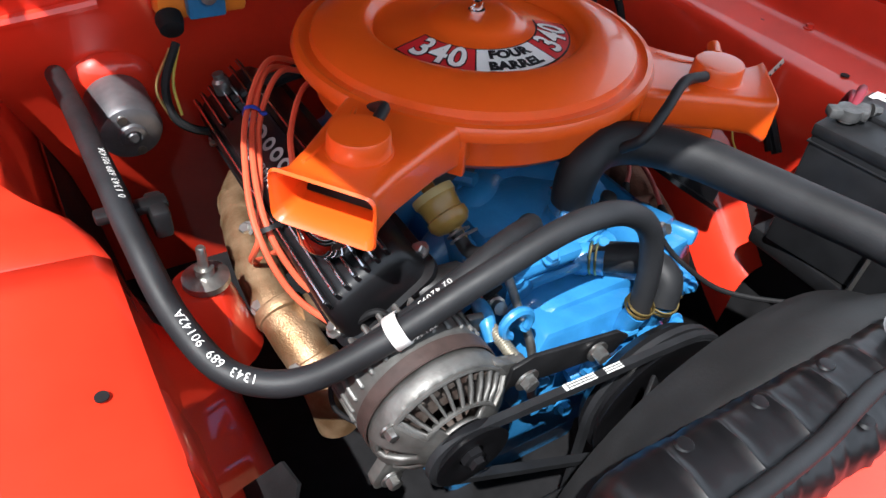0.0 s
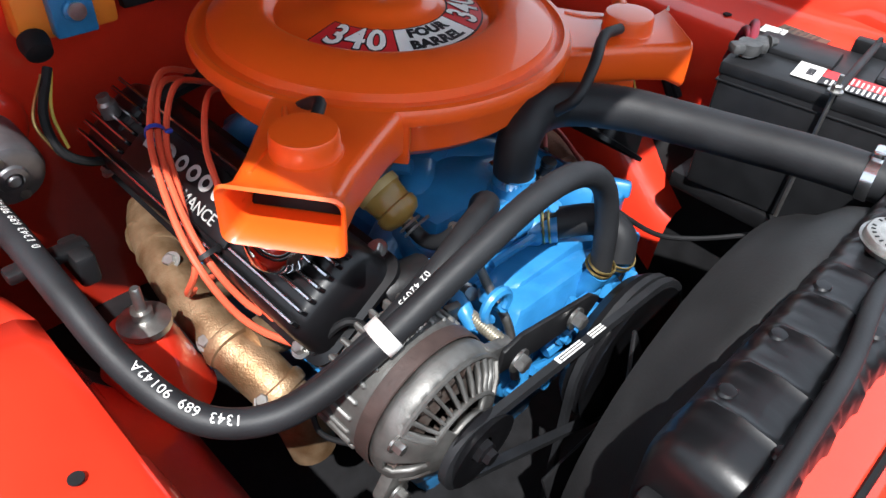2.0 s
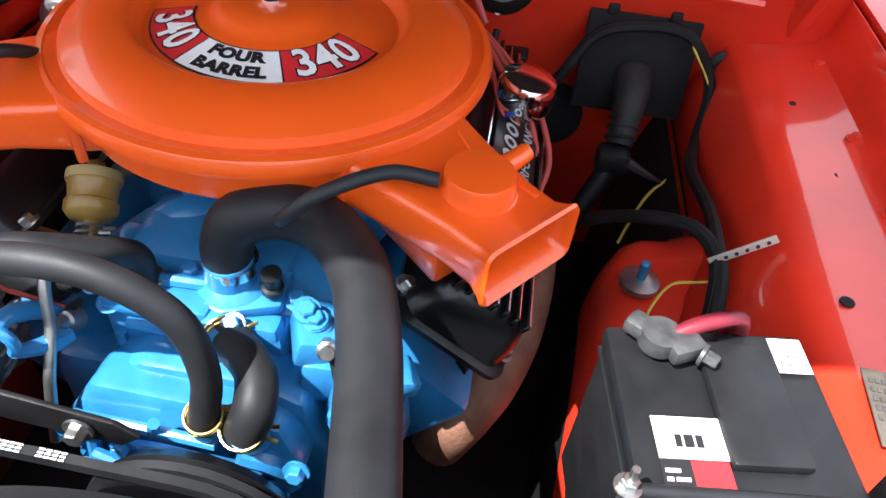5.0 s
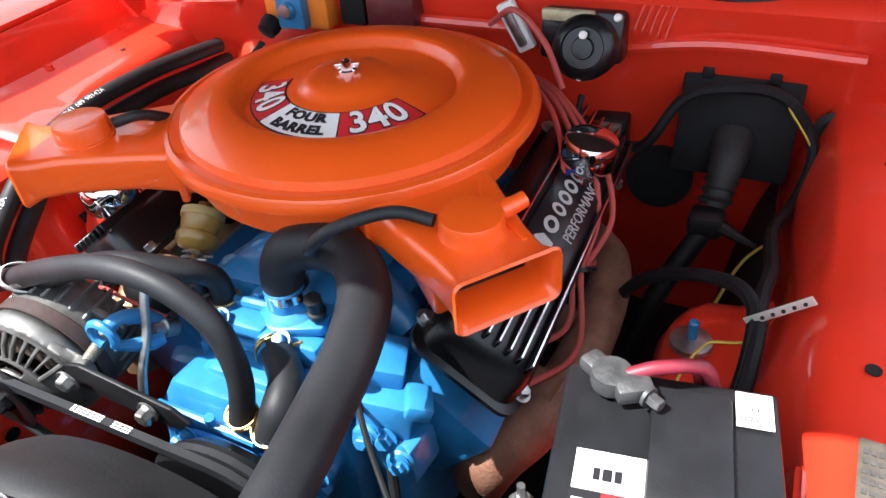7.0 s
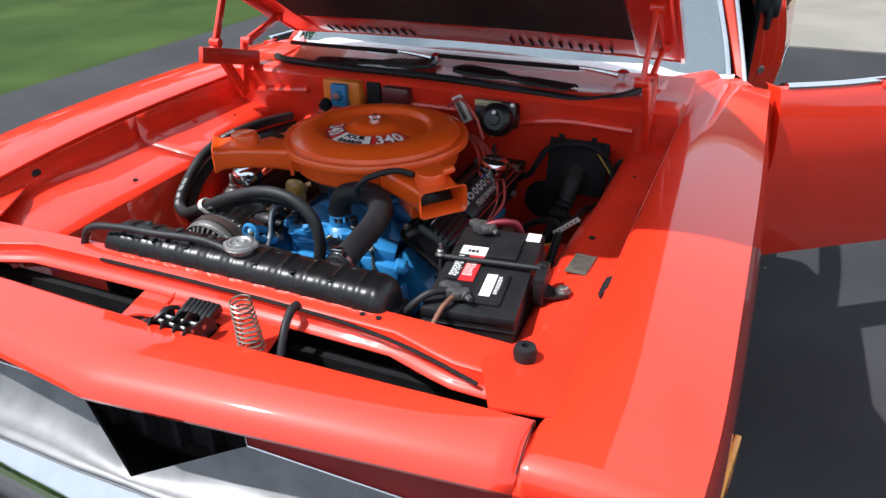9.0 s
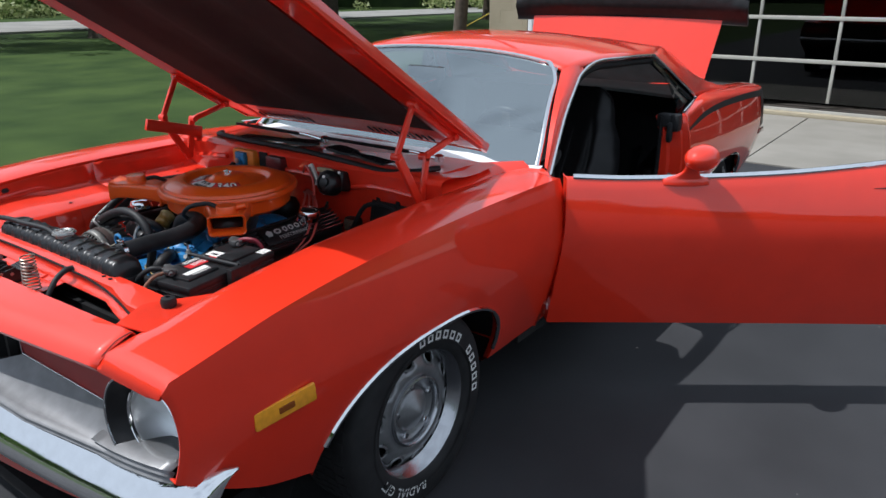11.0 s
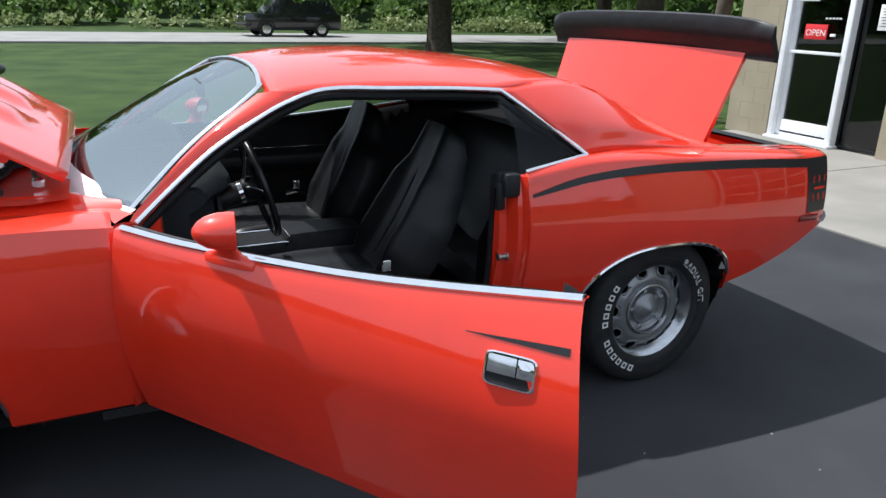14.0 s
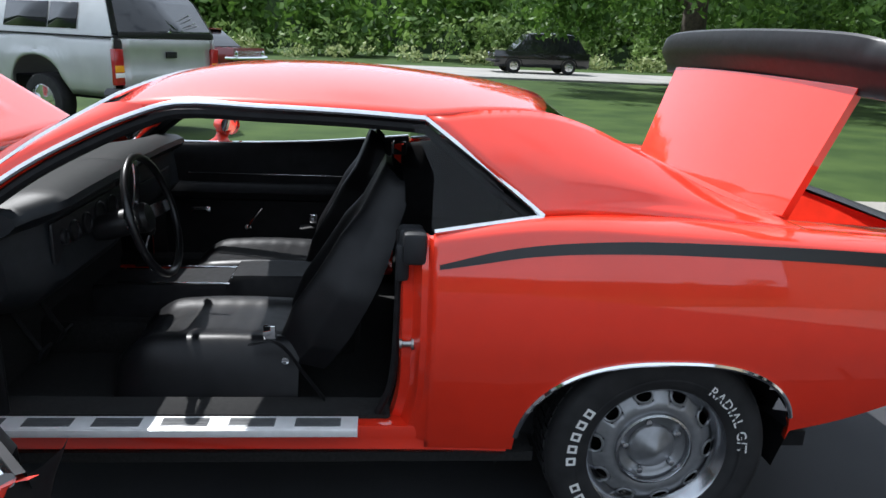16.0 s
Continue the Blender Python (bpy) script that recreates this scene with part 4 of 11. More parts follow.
grid(bm, [[rear_glass(-1 + 2 * i / 20, j / 8) for i in range(21)] for j in range(9)])
rg_ = part("rear_window", bm, GLASS, car)
rg_.visible_shadow = False
bm = B()
rows = []
for i in range(21):
    p = rear_glass(-1 + 2 * i / 20, 1.0)
    rows.append([p, p + Vector((0, 0.02, -0.004)), Vector((p.x * 0.97, 3.10 - 0.0 * abs(p.x), 0.982)), Vector((p.x * 0.95, 3.16, 0.972)), Vector((p.x * 0.95, 3.165, 0.94))])
grid(bm, rows)
thick(part("deck_filler", bm, RED, car), 0.004)

# ---- deck lid standing open, with its black wing ----
LID_A, LID_B = Vector((0, 3.150, 0.960)), Vector((0, 3.290, 1.350))


def lid_point(u, v, off=0.0):
    """v along the lid from the hinge edge up; off lifts off its outer face."""
    d = (LID_B - LID_A)
    nrm = Vector((0, -d.z, d.y)).normalized()
    p = LID_A + d * v
    w = 0.625 + 0.035 * v
    bow = 0.028 * (1 - u * u)
    return Vector((u * w, p.y, p.z)) + nrm * (off + bow)


bm = B()
out = [[lid_point(-1 + 2 * i / 16, j / 8) for i in range(17)] for j in range(9)]
inn = [[lid_point((-1 + 2 * i / 16) * 0.985, 0.02 + 0.96 * j / 8, -0.03) for i in range(17)] for j in range(9)]
a = grid(bm, out)
c = grid(bm, inn)
ring = lambda g: g[0] + [r[-1] for r in g[1:]] + list(reversed(g[-1][:-1])) + [r[0] for r in reversed(g[1:-1])]
ra, rc = ring(a), ring(c)
for k in range(len(ra)):
    bm.faces.new((ra[k], ra[(k + 1) % len(ra)], rc[(k + 1) % len(rc)], rc[k]))
lid = part("deck_lid", bm, RED, car, "open trunk lid")
bm = B()
rows = []
d = (LID_B - LID_A).normalized()
nrm = Vector((0, -d.z, d.y))
for i in range(33):
    u = -1 + 2 * i / 32
    tip = abs(u) ** 12
    w = 0.805 * u
    h = 1 - 0.16 * abs(u) ** 8
    base = LID_B + nrm * 0.028 * (1 - u * u) - Vector((0, 0, 0.008 * u * u))
    prof = [(0.004, -0.016), (0.006, -0.006), (0.030, 0.012), (0.062, 0.030), (0.088, 0.050 * h + 0.004), (0.096, 0.102 * h), (0.090, 0.110 * h), (0.082, 0.104 * h), (0.060, 0.060), (0.018, 0.032), (-0.018, 0.008), (-0.024, -0.014)]
    # offsets along the lid and off its face, wing leaning toward the face
    row = []
    for off, along in prof:
        row.append(Vector((w, base.y, base.z)) + d * (along * 1.18 + 0.005) + nrm * (off * (1 - 0.25 * tip) - 0.020))
    rows.append(row)
vs = grid(bm, rows, closed=True)
bm.faces.new(vs[0])
bm.faces.new(list(reversed(vs[-1])))
part("rear_wing", bm, BLACK_SATIN, lid, "satin black ducktail wing")
for s in (1, -1):
    bm = B()
    tube(bm, [(s * 0.55, 3.20, 0.86), (s * 0.55, 3.17, 0.95), (s * 0.55, 3.22, 1.03)], 0.012, 8, n=4)
    part("lid_hinge", bm, RED, lid)

# trunk well, tail panel, rear bumper
bm = B()
grid(bm, [[(-0.63, 3.16, 0.93), (0.63, 3.16, 0.93)], [(-0.63, 3.17, 0.55), (0.63, 3.17, 0.55)], [(-0.63, 3.6, 0.52), (0.63, 3.6, 0.52)], [(-0.63, 3.63, 0.915), (0.63, 3.63, 0.915)]])
for s in (1, -1):
    grid(bm, [[(s * 0.63, 3.16, 0.93), (s * 0.63, 3.63, 0.93)], [(s * 0.63, 3.16, 0.53), (s * 0.63, 3.63, 0.53)]])
part("trunk_well", bm, RED_BAY, car)
bm = B()
rows = []
for i in range(25):
    u = -1 + 2 * i / 24
    e = 0.03 * u * u
    rows.append([(u * 0.64, 3.615 - e, 0.93), (u * 0.76, 3.64 - e, 0.940), (u * 0.80, 3.66 - e, 0.935), (u * 0.875, 3.66 - e, 0.90), (u * 0.885, 3.655 - e, 0.70), (u * 0.87, 3.64 - e, 0.60), (u * 0.80, 3.60 - e, 0.50)])
grid(bm, rows)
tailp = part("tail_panel", bm, BLACK_SATIN, car)
for s in (1, -1):
    bm = B()
    box(bm, s * 0.62, 3.652, 0.80, 0.40, 0.03, 0.12, 0.01)
    box(bm, s * 0.872, 3.60, 0.80, 0.018, 0.05, 0.12, 0.004)
    part("tail_lamp", bm, LENS_RED, tailp, "dark red tail lamp")
bm = B()
tube(bm, [(-0.875, 3.655, 0.652), (-0.80, 3.685, 0.652), (-0.5, 3.71, 0.65), (0.5, 3.71, 0.65), (0.80, 3.685, 0.652), (0.875, 3.655, 0.652)], 0.035, 10, n=6)
part("rear_bumper", bm, CHROME, car, "slim chrome rear bumper")
for s in (1, -1):
    bm = B()
    box(bm, s * (side_x(3.50, 0.665) + 0.003), 3.53, 0.668, 0.010, 0.11, 0.028, 0.003)
    part("rear_marker", bm, LENS_RED, car)

# ---- floor pan, wheel wells, underside ----
bm = B()
box(bm, 0, 1.55, 0.275, 1.60, 1.75, 0.03)
box(bm, 0, 1.3, 0.34, 0.30, 1.2, 0.16, 0.05)
part("floor_pan", bm, CARPET, car, "black carpeted floor")
bm = B()
box(bm, 0, 1.25, 0.24, 1.3, 4.2, 0.05)
part("underbody", bm, BLACK_MATTE, car)
for s in (1, -1):
    for c, h, t in ((FC, FH, FT), (RC, RH, RT)):
        bm = B()
        rows = []
        for k in range(21):
            a = math.pi * k / 20
            y = c - (h + 0.03) * math.cos(a)
            z = 0.22 + (t + 0.05 - 0.22) * math.sin(a) ** 0.7
            rows.append([(s * (side_x(y, min(z, 0.7)) - 0.03), y, z), (s * 0.60, y, z), (s * 0.52, y, z - 0.02)])
        grid(bm, rows)
        grid(bm, [[(s * 0.52, c - h, 0.15), (s * 0.52, c + h, 0.15)], [(s * 0.52, c - h, t + 0.05), (s * 0.52, c + h, t + 0.05)]])
        part("wheel_well", bm, BLACK_MATTE, car)


# ---- wheels ----
def ring_words(text, size, radius, start, s, bold=0.0005, spacing=1.15):
    """Text laid round a tyre wall; s mirrors for the far side."""
    bm = words(text, size, 0.0, spacing, "LEFT", bold)
    for v in bm.verts:
        a = start - v.co.x / radius
        r = radius + v.co.y
        v.co = Vector((r * math.cos(a), r * math.sin(a), 0))
    return bm


def make_wheel(spin):
    """Built with its outer face along +z, centre at the hub."""
    wheel = thing("wheel", None, None, "", "")
    R = 0.320
    bm = B()
    prof = [(0.196, -0.10), (0.205, -0.115), (0.25, -0.125), (0.30, -0.122), (0.314, -0.105), (R, -0.085), (R, 0.085), (0.314, 0.105), (0.300, 0.117), (0.280, 0.123), (0.25, 0.125), (0.225, 0.121), (0.208, 0.113), (0.198, 0.10)]
    lathe(bm, prof, 72, cap=False)
    tyre = part("tyre", bm, TYRE, wheel, "black radial tyre with raised white letters")
    bm = B()
    for k in range(56):
        a = 2 * math.pi * k / 56
        for z0 in (-0.062, -0.02, 0.02, 0.062):
            m = Matrix.Rotation(a + (0.03 if abs(z0) > 0.04 else 0), 4, "Z") @ Matrix.Translation((R + 0.001, 0, z0))
            bmesh.ops.create_cube(bm, size=1, matrix=m @ Matrix.Diagonal((0.006, 0.027, 0.034, 1)))
    part("tread_block", bm, TYRE, tyre, kind="stuff")
    bm = B()
    lathe(bm, [(0.242, 0.1262), (0.238, 0.1275), (0.234, 0.1262)], 64, cap=False)
    part("tyre_bead", bm, TYRE, tyre)
    tx = ring_words("RADIAL G/T", 0.040, 0.240, radians(45), 1)
    xf(tx, Matrix.Translation((0, 0, 0.1268)))
    part("lettering", tx, WHITE_INK, tyre, "white raised letters", smooth=False)
    # maker's name as plain white blocks of the letters' size
    for word, a0 in ((6, 232), (5, 168)):
        for k in range(word):
            bm = B()
            a = radians(a0 - k * 8.8)
            m = Matrix.Rotation(a, 4, "Z") @ Matrix.Translation((0.254, 0, 0.1268)) @ Matrix.Scale(0.86, 4) @ Matrix.Rotation(-math.pi / 2, 4, "Z")
            for dx, dy, w, h in ((-0.011, 0, 0.008, 0.032), (0.011, 0, 0.008, 0.032), (0, 0.012, 0.014, 0.008), (0, -0.012, 0.014, 0.008)):
                bm.faces.new([bm.verts.new(m @ Vector((dx + sx * w / 2, dy + sy * h / 2, 0))) for sx, sy in ((-1, -1), (1, -1), (1, 1), (-1, 1))])
            part("letter_block", bm, WHITE_INK, tyre, smooth=False)
    # polished trim ring and barrel
    bm = B()
    lathe(bm, [(0.190, -0.06), (0.188, 0.055), (0.178, 0.070), (0.184, 0.080), (0.197, 0.102), (0.204, 0.108), (0.208, 0.104), (0.205, 0.095), (0.198, 0.09)], 64, cap=False)
    part("trim_ring", bm, material("brushed_trim_ring", (0.46, 0.47, 0.49), 0.24, metal=1.0, var=0.06, scale=30), wheel, "polished stainless trim ring")
    # silver disc with ten cooling slots round the rim
    bm = B()
    seg = 120
    prof = [(0.186, 0.058), (0.172, 0.062), (0.150, 0.078), (0.132, 0.083), (0.115, 0.080), (0.098, 0.066), (0.090, 0.060), (0.050, 0.060)]
    rows = [[Vector((r * math.cos(2 * math.pi * k / seg), r * math.sin(2 * math.pi * k / seg), z)) for k in range(seg)] for r, z in prof]
    vs = [[bm.verts.new(p) for p in row] for row in rows]
    for i in range(len(vs) - 1):
        for k in range(seg):
            if i in (0, 1) and k % 12 in (3, 4, 5, 6, 7, 8):
                continue
            bm.faces.new((vs[i][k], vs[i][(k + 1) % seg], vs[i + 1][(k + 1) % seg], vs[i + 1][k]))
    disc = thick(part("rim", bm, RIM_SILVER, wheel, "silver painted slotted steel wheel"), 0.006)
    for k in range(10):
        bm = B()
        a0 = 2 * math.pi * (k * 12 + 6) / seg
        pts = []
        for j in range(17):
            b = 2 * math.pi * j / 16
            r = 0.168 + 0.0185 * math.cos(b)
            aa = a0 + 0.155 * math.sin(b)
            pts.append((r * math.cos(aa), r * math.sin(aa), 0.068 - (r - 0.168) * 0.5))
        tube(bm, pts, 0.0042, 6, n=1, cap=False, smooth_path=False)
        part("slot_lip", bm, RIM_SILVER, disc)
    bm = B()
    lathe(bm, [(0.187, -0.02), (0.05, -0.015), (0.03, 0.0)], 40, cap=False)
    part("brake_drum", bm, BLACK_MATTE, wheel)
    bm = B()
    lathe(bm, [(0.070, 0.058), (0.069, 0.066), (0.062, 0.073), (0.040, 0.082), (0.022, 0.094), (0.008, 0.101), (0.0, 0.102)], 40)
    part("centre_cap", bm, RIM_SILVER, wheel, "domed pointed centre cap")
    for k in range(5):
        bm = B()
        a = 2 * math.pi * k / 5 + 0.3
        m = Matrix.Translation((0.082 * math.cos(a), 0.082 * math.sin(a), 0.060))
        lathe(bm, [(0.012, 0), (0.012, 0.012), (0.009, 0.018), (0.0, 0.020)], 8, m)
        part("lug_nut", bm, CHROME, wheel)
    bm = B()
    lathe(bm, [(0.114, 0.078), (0.112, 0.088), (0.106, 0.090), (0.102, 0.084), (0.100, 0.066)], 48, cap=False)
    part("cap_ring", bm, material("brushed_cap_ring", (0.46, 0.47, 0.49), 0.26, metal=1.0, var=0.06, scale=30), wheel, "bright ring round the centre cap")
    wheel["label"], wheel["category"] = "", ""
    return wheel


w0 = make_wheel(0)
del w0["label"], w0["category"]
w0.parent = car
ROT_OUT = Matrix.Rotation(math.pi / 2, 4, "Y")
WF, WR = -47, 105
SPOTS = [(1, 0.0, WF, 0), (1, 2.770, WR, 0), (-1, 0.0, 40, 0), (-1, 2.770, 90, 0)]
for k, (s, y, spin, _) in enumerate(SPOTS):
    m = Matrix.Translation((s * 0.755, y, 0.321)) @ (Matrix.Rotation(math.pi, 4, "Z") if s < 0 else Matrix.Identity(4)) @ ROT_OUT @ Matrix.Rotation(radians(spin), 4, "Z")
    if k:
        copy_thing(w0, m)
w0.matrix_basis = Matrix.Translation((0.755, 0.0, 0.321)) @ ROT_OUT @ Matrix.Rotation(radians(SPOTS[0][2]), 4, "Z")

# ---- engine bay shell (parts of the car) ----
def ledge_section(s, y):
    """Inner fender from the fender lip down to the frame rail."""
    pts = [(0.6925, 0.901), (0.690, 0.845), (0.680, 0.826), (0.655, 0.815), (0.600, 0.808), (0.574, 0.803), (0.566, 0.794), (0.545, 0.73), (0.520, 0.66), (0.495, 0.58), (0.475, 0.48), (0.462, 0.36), (0.455, 0.22)]
    if s < 0:
        wide = [(0.6925, 0.901), (0.690, 0.845), (0.680, 0.828), (0.655, 0.819), (0.590, 0.812), (0.506, 0.804), (0.492, 0.793), (0.484, 0.745), (0.470, 0.690), (0.428, 0.630), (0.396, 0.560), (0.380, 0.40), (0.375, 0.22)]
        f = float(np.interp(y, [-0.06, 0.0, 0.08], [1.0, 0.7, 0.0]))
        pts = [(p[0] + (q[0] - p[0]) * f, p[1] + (q[1] - p[1]) * f) for p, q in zip(pts, wide)]
    lip = cr(FENDER_TOP, y) - 0.915
    return [(s * x, y, z + (lip if i < 2 else lip * 0.4)) for i, (x, z) in enumerate(pts)]


for s in (1, -1):
    bm = B()
    ys = span(-0.66, 0.42, 26)
    rows = [ledge_section(s, y) for y in ys]
    # raised stamped step on the lower wall and a swelling over the upper arm
    out = []
    for row, y in zip(rows, ys):
        new_row = []
        for i, (x, yy, z) in enumerate(row):
            if i >= 6 and s > 0:
                swell = float(np.interp(y, [-0.60, -0.42, -0.26, -0.12, -0.03, 0.03], [0.030, 0.036, 0.060, 0.082, 0.070, 0.0]))
                low = float(np.interp(y, [-0.60, -0.10, 0.02], [0.34, 0.28, 0.0])) * max(0.0, 0.74 - z)
                x -= s * (swell * (0.45 if i == 6 else 1.0) + low) * 0.25
            if 3 <= i <= 4:
                z += 0.006 * math.exp(-((y + 0.38) / 0.08) ** 4)
            new_row.append((x, yy, z))
        out.append(new_row)
    # rows below the cut are coloured black to carry the shade down there
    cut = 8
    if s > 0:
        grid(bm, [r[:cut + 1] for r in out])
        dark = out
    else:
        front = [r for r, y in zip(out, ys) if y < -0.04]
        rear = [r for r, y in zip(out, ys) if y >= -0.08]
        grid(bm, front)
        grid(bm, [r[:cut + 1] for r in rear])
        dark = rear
    lower_wall = B()
    grid(lower_wall, [r[cut:] for r in dark])
    thick(part("shaded_lower_wall", lower_wall, BLACK_MATTE, car, "lower wall of the inner fender, black for the shade there"), 0.003)
    inner = thick(part("inner_fender", bm, RED_BAY, car, "red painted inner fender"), 0.003)
    # dome over the shock mount with its stud
    bm = B()
    lathe(bm, [(0.064, -0.10), (0.050, -0.06), (0.040, -0.022), (0.031, 0.0), (0.020, 0.003), (0.0, 0.003)], 28, Matrix.Translation((s * 0.408, -0.064, 0.712)), cap=False)
    if s > 0:
        # pressed tower that swells out of the driver-side wall and falls to the frame rail
        bm = B()
        rows = []
        for y in span(-0.235, 0.115, 24):
            zt = float(np.interp(y, [-0.44, -0.28, -0.19, -0.12, -0.06, 0.01, 0.055, 0.085, 0.115], [0.46, 0.50, 0.57, 0.632, 0.664, 0.677, 0.672, 0.650, 0.595]))
            out_x = float(np.interp(y, [-0.44, -0.20, 0.02, 0.085, 0.115], [0.0, 0.0, 0.008, 0.035, 0.065]))
            pts = [(0.590, 0.120), (0.560, 0.062), (0.532, 0.022), (0.500, 0.004), (0.462, 0.0), (0.432, -0.004), (0.413, -0.018), (0.400, -0.050), (0.392, -0.110), (0.387, -0.190), (0.384, -0.300), (0.382, -0.400)]
            rows.append([(x + out_x * (1 if i > 3 else 0), y, max(0.15, zt + dz)) for i, (x, dz) in enumerate(pts)])
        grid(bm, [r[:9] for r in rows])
        # lower half of the red tower made black, shade put into its colour
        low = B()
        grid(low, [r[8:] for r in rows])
        part("shaded_tower_foot", low, BLACK_MATTE, inner)
    part("shock_dome", bm, RED_BAY, inner)
    bm = B()
    m = Matrix.Translation((s * 0.40, -0.068, 0.716))
    lathe(bm, [(0.027, 0.0), (0.027, 0.008), (0.016, 0.012), (0.012, 0.013)], 24, m)
    lathe(bm, [(0.011, 0.012), (0.011, 0.022), (0.006, 0.023), (0.0055, 0.05), (0.004, 0.052), (0.0, 0.052)], 12, m)
    if s < 0:
        part("shock_stud", bm, STEEL, inner, "grey washer and stud")
    # lip bolts along the ledge
    for y in (0.30, 0.12, -0.02):
        bm = B()
        bolt(bm, (s * 0.672, y, 0.822), (0, 0, 1), 0.007, 0.007)
        part("bolt", bm, RED_BAY, inner)
    # raised stamping on the vertical wall
    bm = B()
    box(bm, s * (0.545 if s > 0 else 0.486), -0.30, 0.742, 0.02, 0.10, 0.10, 0.012, rot=Matrix.Rotation(radians(12 * s), 4, "Y"))
    part("stamping", bm, RED_BAY, inner)
# wheel-house cut-out seen as a dark diamond on the passenger side
bm = B()
prism(bm, [(-0.052, 0.0), (-0.012, 0.062), (0.020, 0.055), (0.045, -0.01), (0.012, -0.068), (-0.03, -0.05)], 0.004, axis_to((-0.440, -0.345, 0.662), (1, 0, -0.62)))
part("access_hole", bm, BLACK_MATTE, car)
bm = B()
lathe(bm, [(0.011, 0), (0.011, 0.003)], 16, axis_to((-0.385, -0.36, 0.53), (1, 0, -0.1)))
part("access_hole", bm, BLACK_MATTE, car)

# firewall and cowl
FIREWALL = [(0.22, 0.50), (0.40, 0.47), (0.55, 0.43), (0.68, 0.40), (0.80, 0.365), (0.90, 0.335), (0.935, 0.328)]


def fw_y(z):
    return cr(FIREWALL, z)


bm = B()
rows = []
for i in range(41):
    x = -0.69 + 1.38 * i / 40
    col = []
    for k in range(15):
        z = 0.22 + (0.935 - 0.22) * k / 14
        y = fw_y(z)
        y -= 0.022 * math.exp(-((x - 0.0) / 0.19) ** 6) * (1 if z < 0.78 else 0)      # tunnel swelling
        y += 0.012 * math.exp(-((x - 0.42) / 0.14) ** 6) * math.exp(-((z - 0.72) / 0.13) ** 6)
        col.append((x, y, z))
    col += [(x, 0.336, 0.945), (x, 0.355, 0.951), (x, 0.40, 0.950), (x, 0.47, 0.938), (x, 0.55, 0.936), (x, 0.66, 0.945)]
    rows.append(col)
grid(bm, rows)
fw = part("firewall", bm, RED_BAY, car, "red painted firewall and cowl")
# pressed ribs on the firewall
for pts in ([(0.26, 0.35, 0.86), (0.40, 0.335, 0.885), (0.58, 0.335, 0.88)], [(-0.10, 0.33, 0.885), (0.12, 0.33, 0.885)], [(-0.60, 0.34, 0.87), (-0.44, 0.335, 0.885), (-0.40, 0.333, 0.89)]):
    bm = B()
    tube(bm, pts, 0.009, 8)
    part("pressed_rib", bm, RED_BAY, fw)
# rubber seal along the cowl
bm = B()
tube(bm, [(-0.60, 0.47, 0.945), (-0.52, 0.40, 0.957), (-0.3, 0.372, 0.959), (0.0, 0.366, 0.960), (0.3, 0.352, 0.950), (0.45, 0.352, 0.944), (0.53, 0.400, 0.948), (0.57, 0.48, 0.950)], 0.013, 10, flat=0.8)
part("cowl_seal", bm, RUBBER, fw, "black rubber cowl seal")
for s in (1, -1):
    bm = B()
    grid(bm, [[(s * 0.60, 0.345, 0.945), (s * 0.66, 0.345, 0.915), (s * 0.705, 0.345, 0.886)], [(s * 0.60, 0.50, 0.940), (s * 0.66, 0.50, 0.922), (s * 0.700, 0.50, 0.900)], [(s * 0.62, 0.66, 0.944), (s * 0.67, 0.68, 0.930), (s * 0.700, 0.70, 0.908)], [(s * 0.72, 0.80, 0.938), (s * 0.74, 0.80, 0.925), (s * 0.76, 0.80, 0.908)]])
    part("cowl_corner", bm, RED, fw)
    # fender top swept up to the foot of the windscreen
    bm = B()
    rows = []
    for u, o in ((0.70, (0.60, 0.585, 0.935)), (0.78, (0.645, 0.640, 0.921)), (0.86, (0.690, 0.690, 0.912)), (0.94, (0.745, 0.735, 0.908)), (1.0, (0.800, 0.760, 0.906)), (1.03, (0.850, 0.775, 0.902))):
        g = ws_point(u, -0.02) + Vector((0, -0.004, 0.002))
        o = Vector(o)
        rows.append([(s * q.x, q.y, q.z + 0.003 * math.sin(math.pi * t)) for t in (0, 0.25, 0.5, 0.75, 1) for q in (g.lerp(o, t),)])
    grid(bm, rows)
    part("cowl_sweep", bm, RED, fw)
# black vent grilles in the cowl: two slatted wings joined by a narrow neck, on the slant
for s, y_in, y_out, x_in, x_out in ((1, 0.520, 0.418, 0.010, 0.400), (-1, 0.535, 0.450, 0.060, 0.440)):
    a, b = Vector((s * x_in, y_in, 0.9455)), Vector((s * x_out, y_out, 0.9455))
    d = (b - a).normalized()
    q = Vector((-d.y, d.x, 0)) * s
    L = (b - a).length
    prof = ((0.0, 0.012), (0.03, 0.032), (0.10, 0.042), (0.38, 0.036), (0.46, 0.016), (0.56, 0.016), (0.66, 0.026), (0.97, 0.034), (1.0, 0.026))
    bm = B()
    grid(bm, [[a + d * L * t + q * w * e + Vector((0, 0, 0.009 if abs(e) < 0.95 else 0.0)) for e in (-1, -0.94, -0.4, 0.4, 0.94, 1)] for t, w in prof])
    gr = part("cowl_vent", bm, BLACK_SATIN, fw, "black cowl vent grille")
    for k in range(30):
        t = 0.05 + 0.92 * k / 29
        w = cr(prof, t) * 0.86
        bm = B()
        p = a + d * L * t
        box(bm, p.x, p.y, p.z + 0.0095, 0.0035, 2 * w, 0.003, 0.0008, rot=Matrix.Rotation(math.atan2(d.y, d.x), 4, "Z"), seg=1)
        part("slat", bm, BLACK_MATTE, gr)
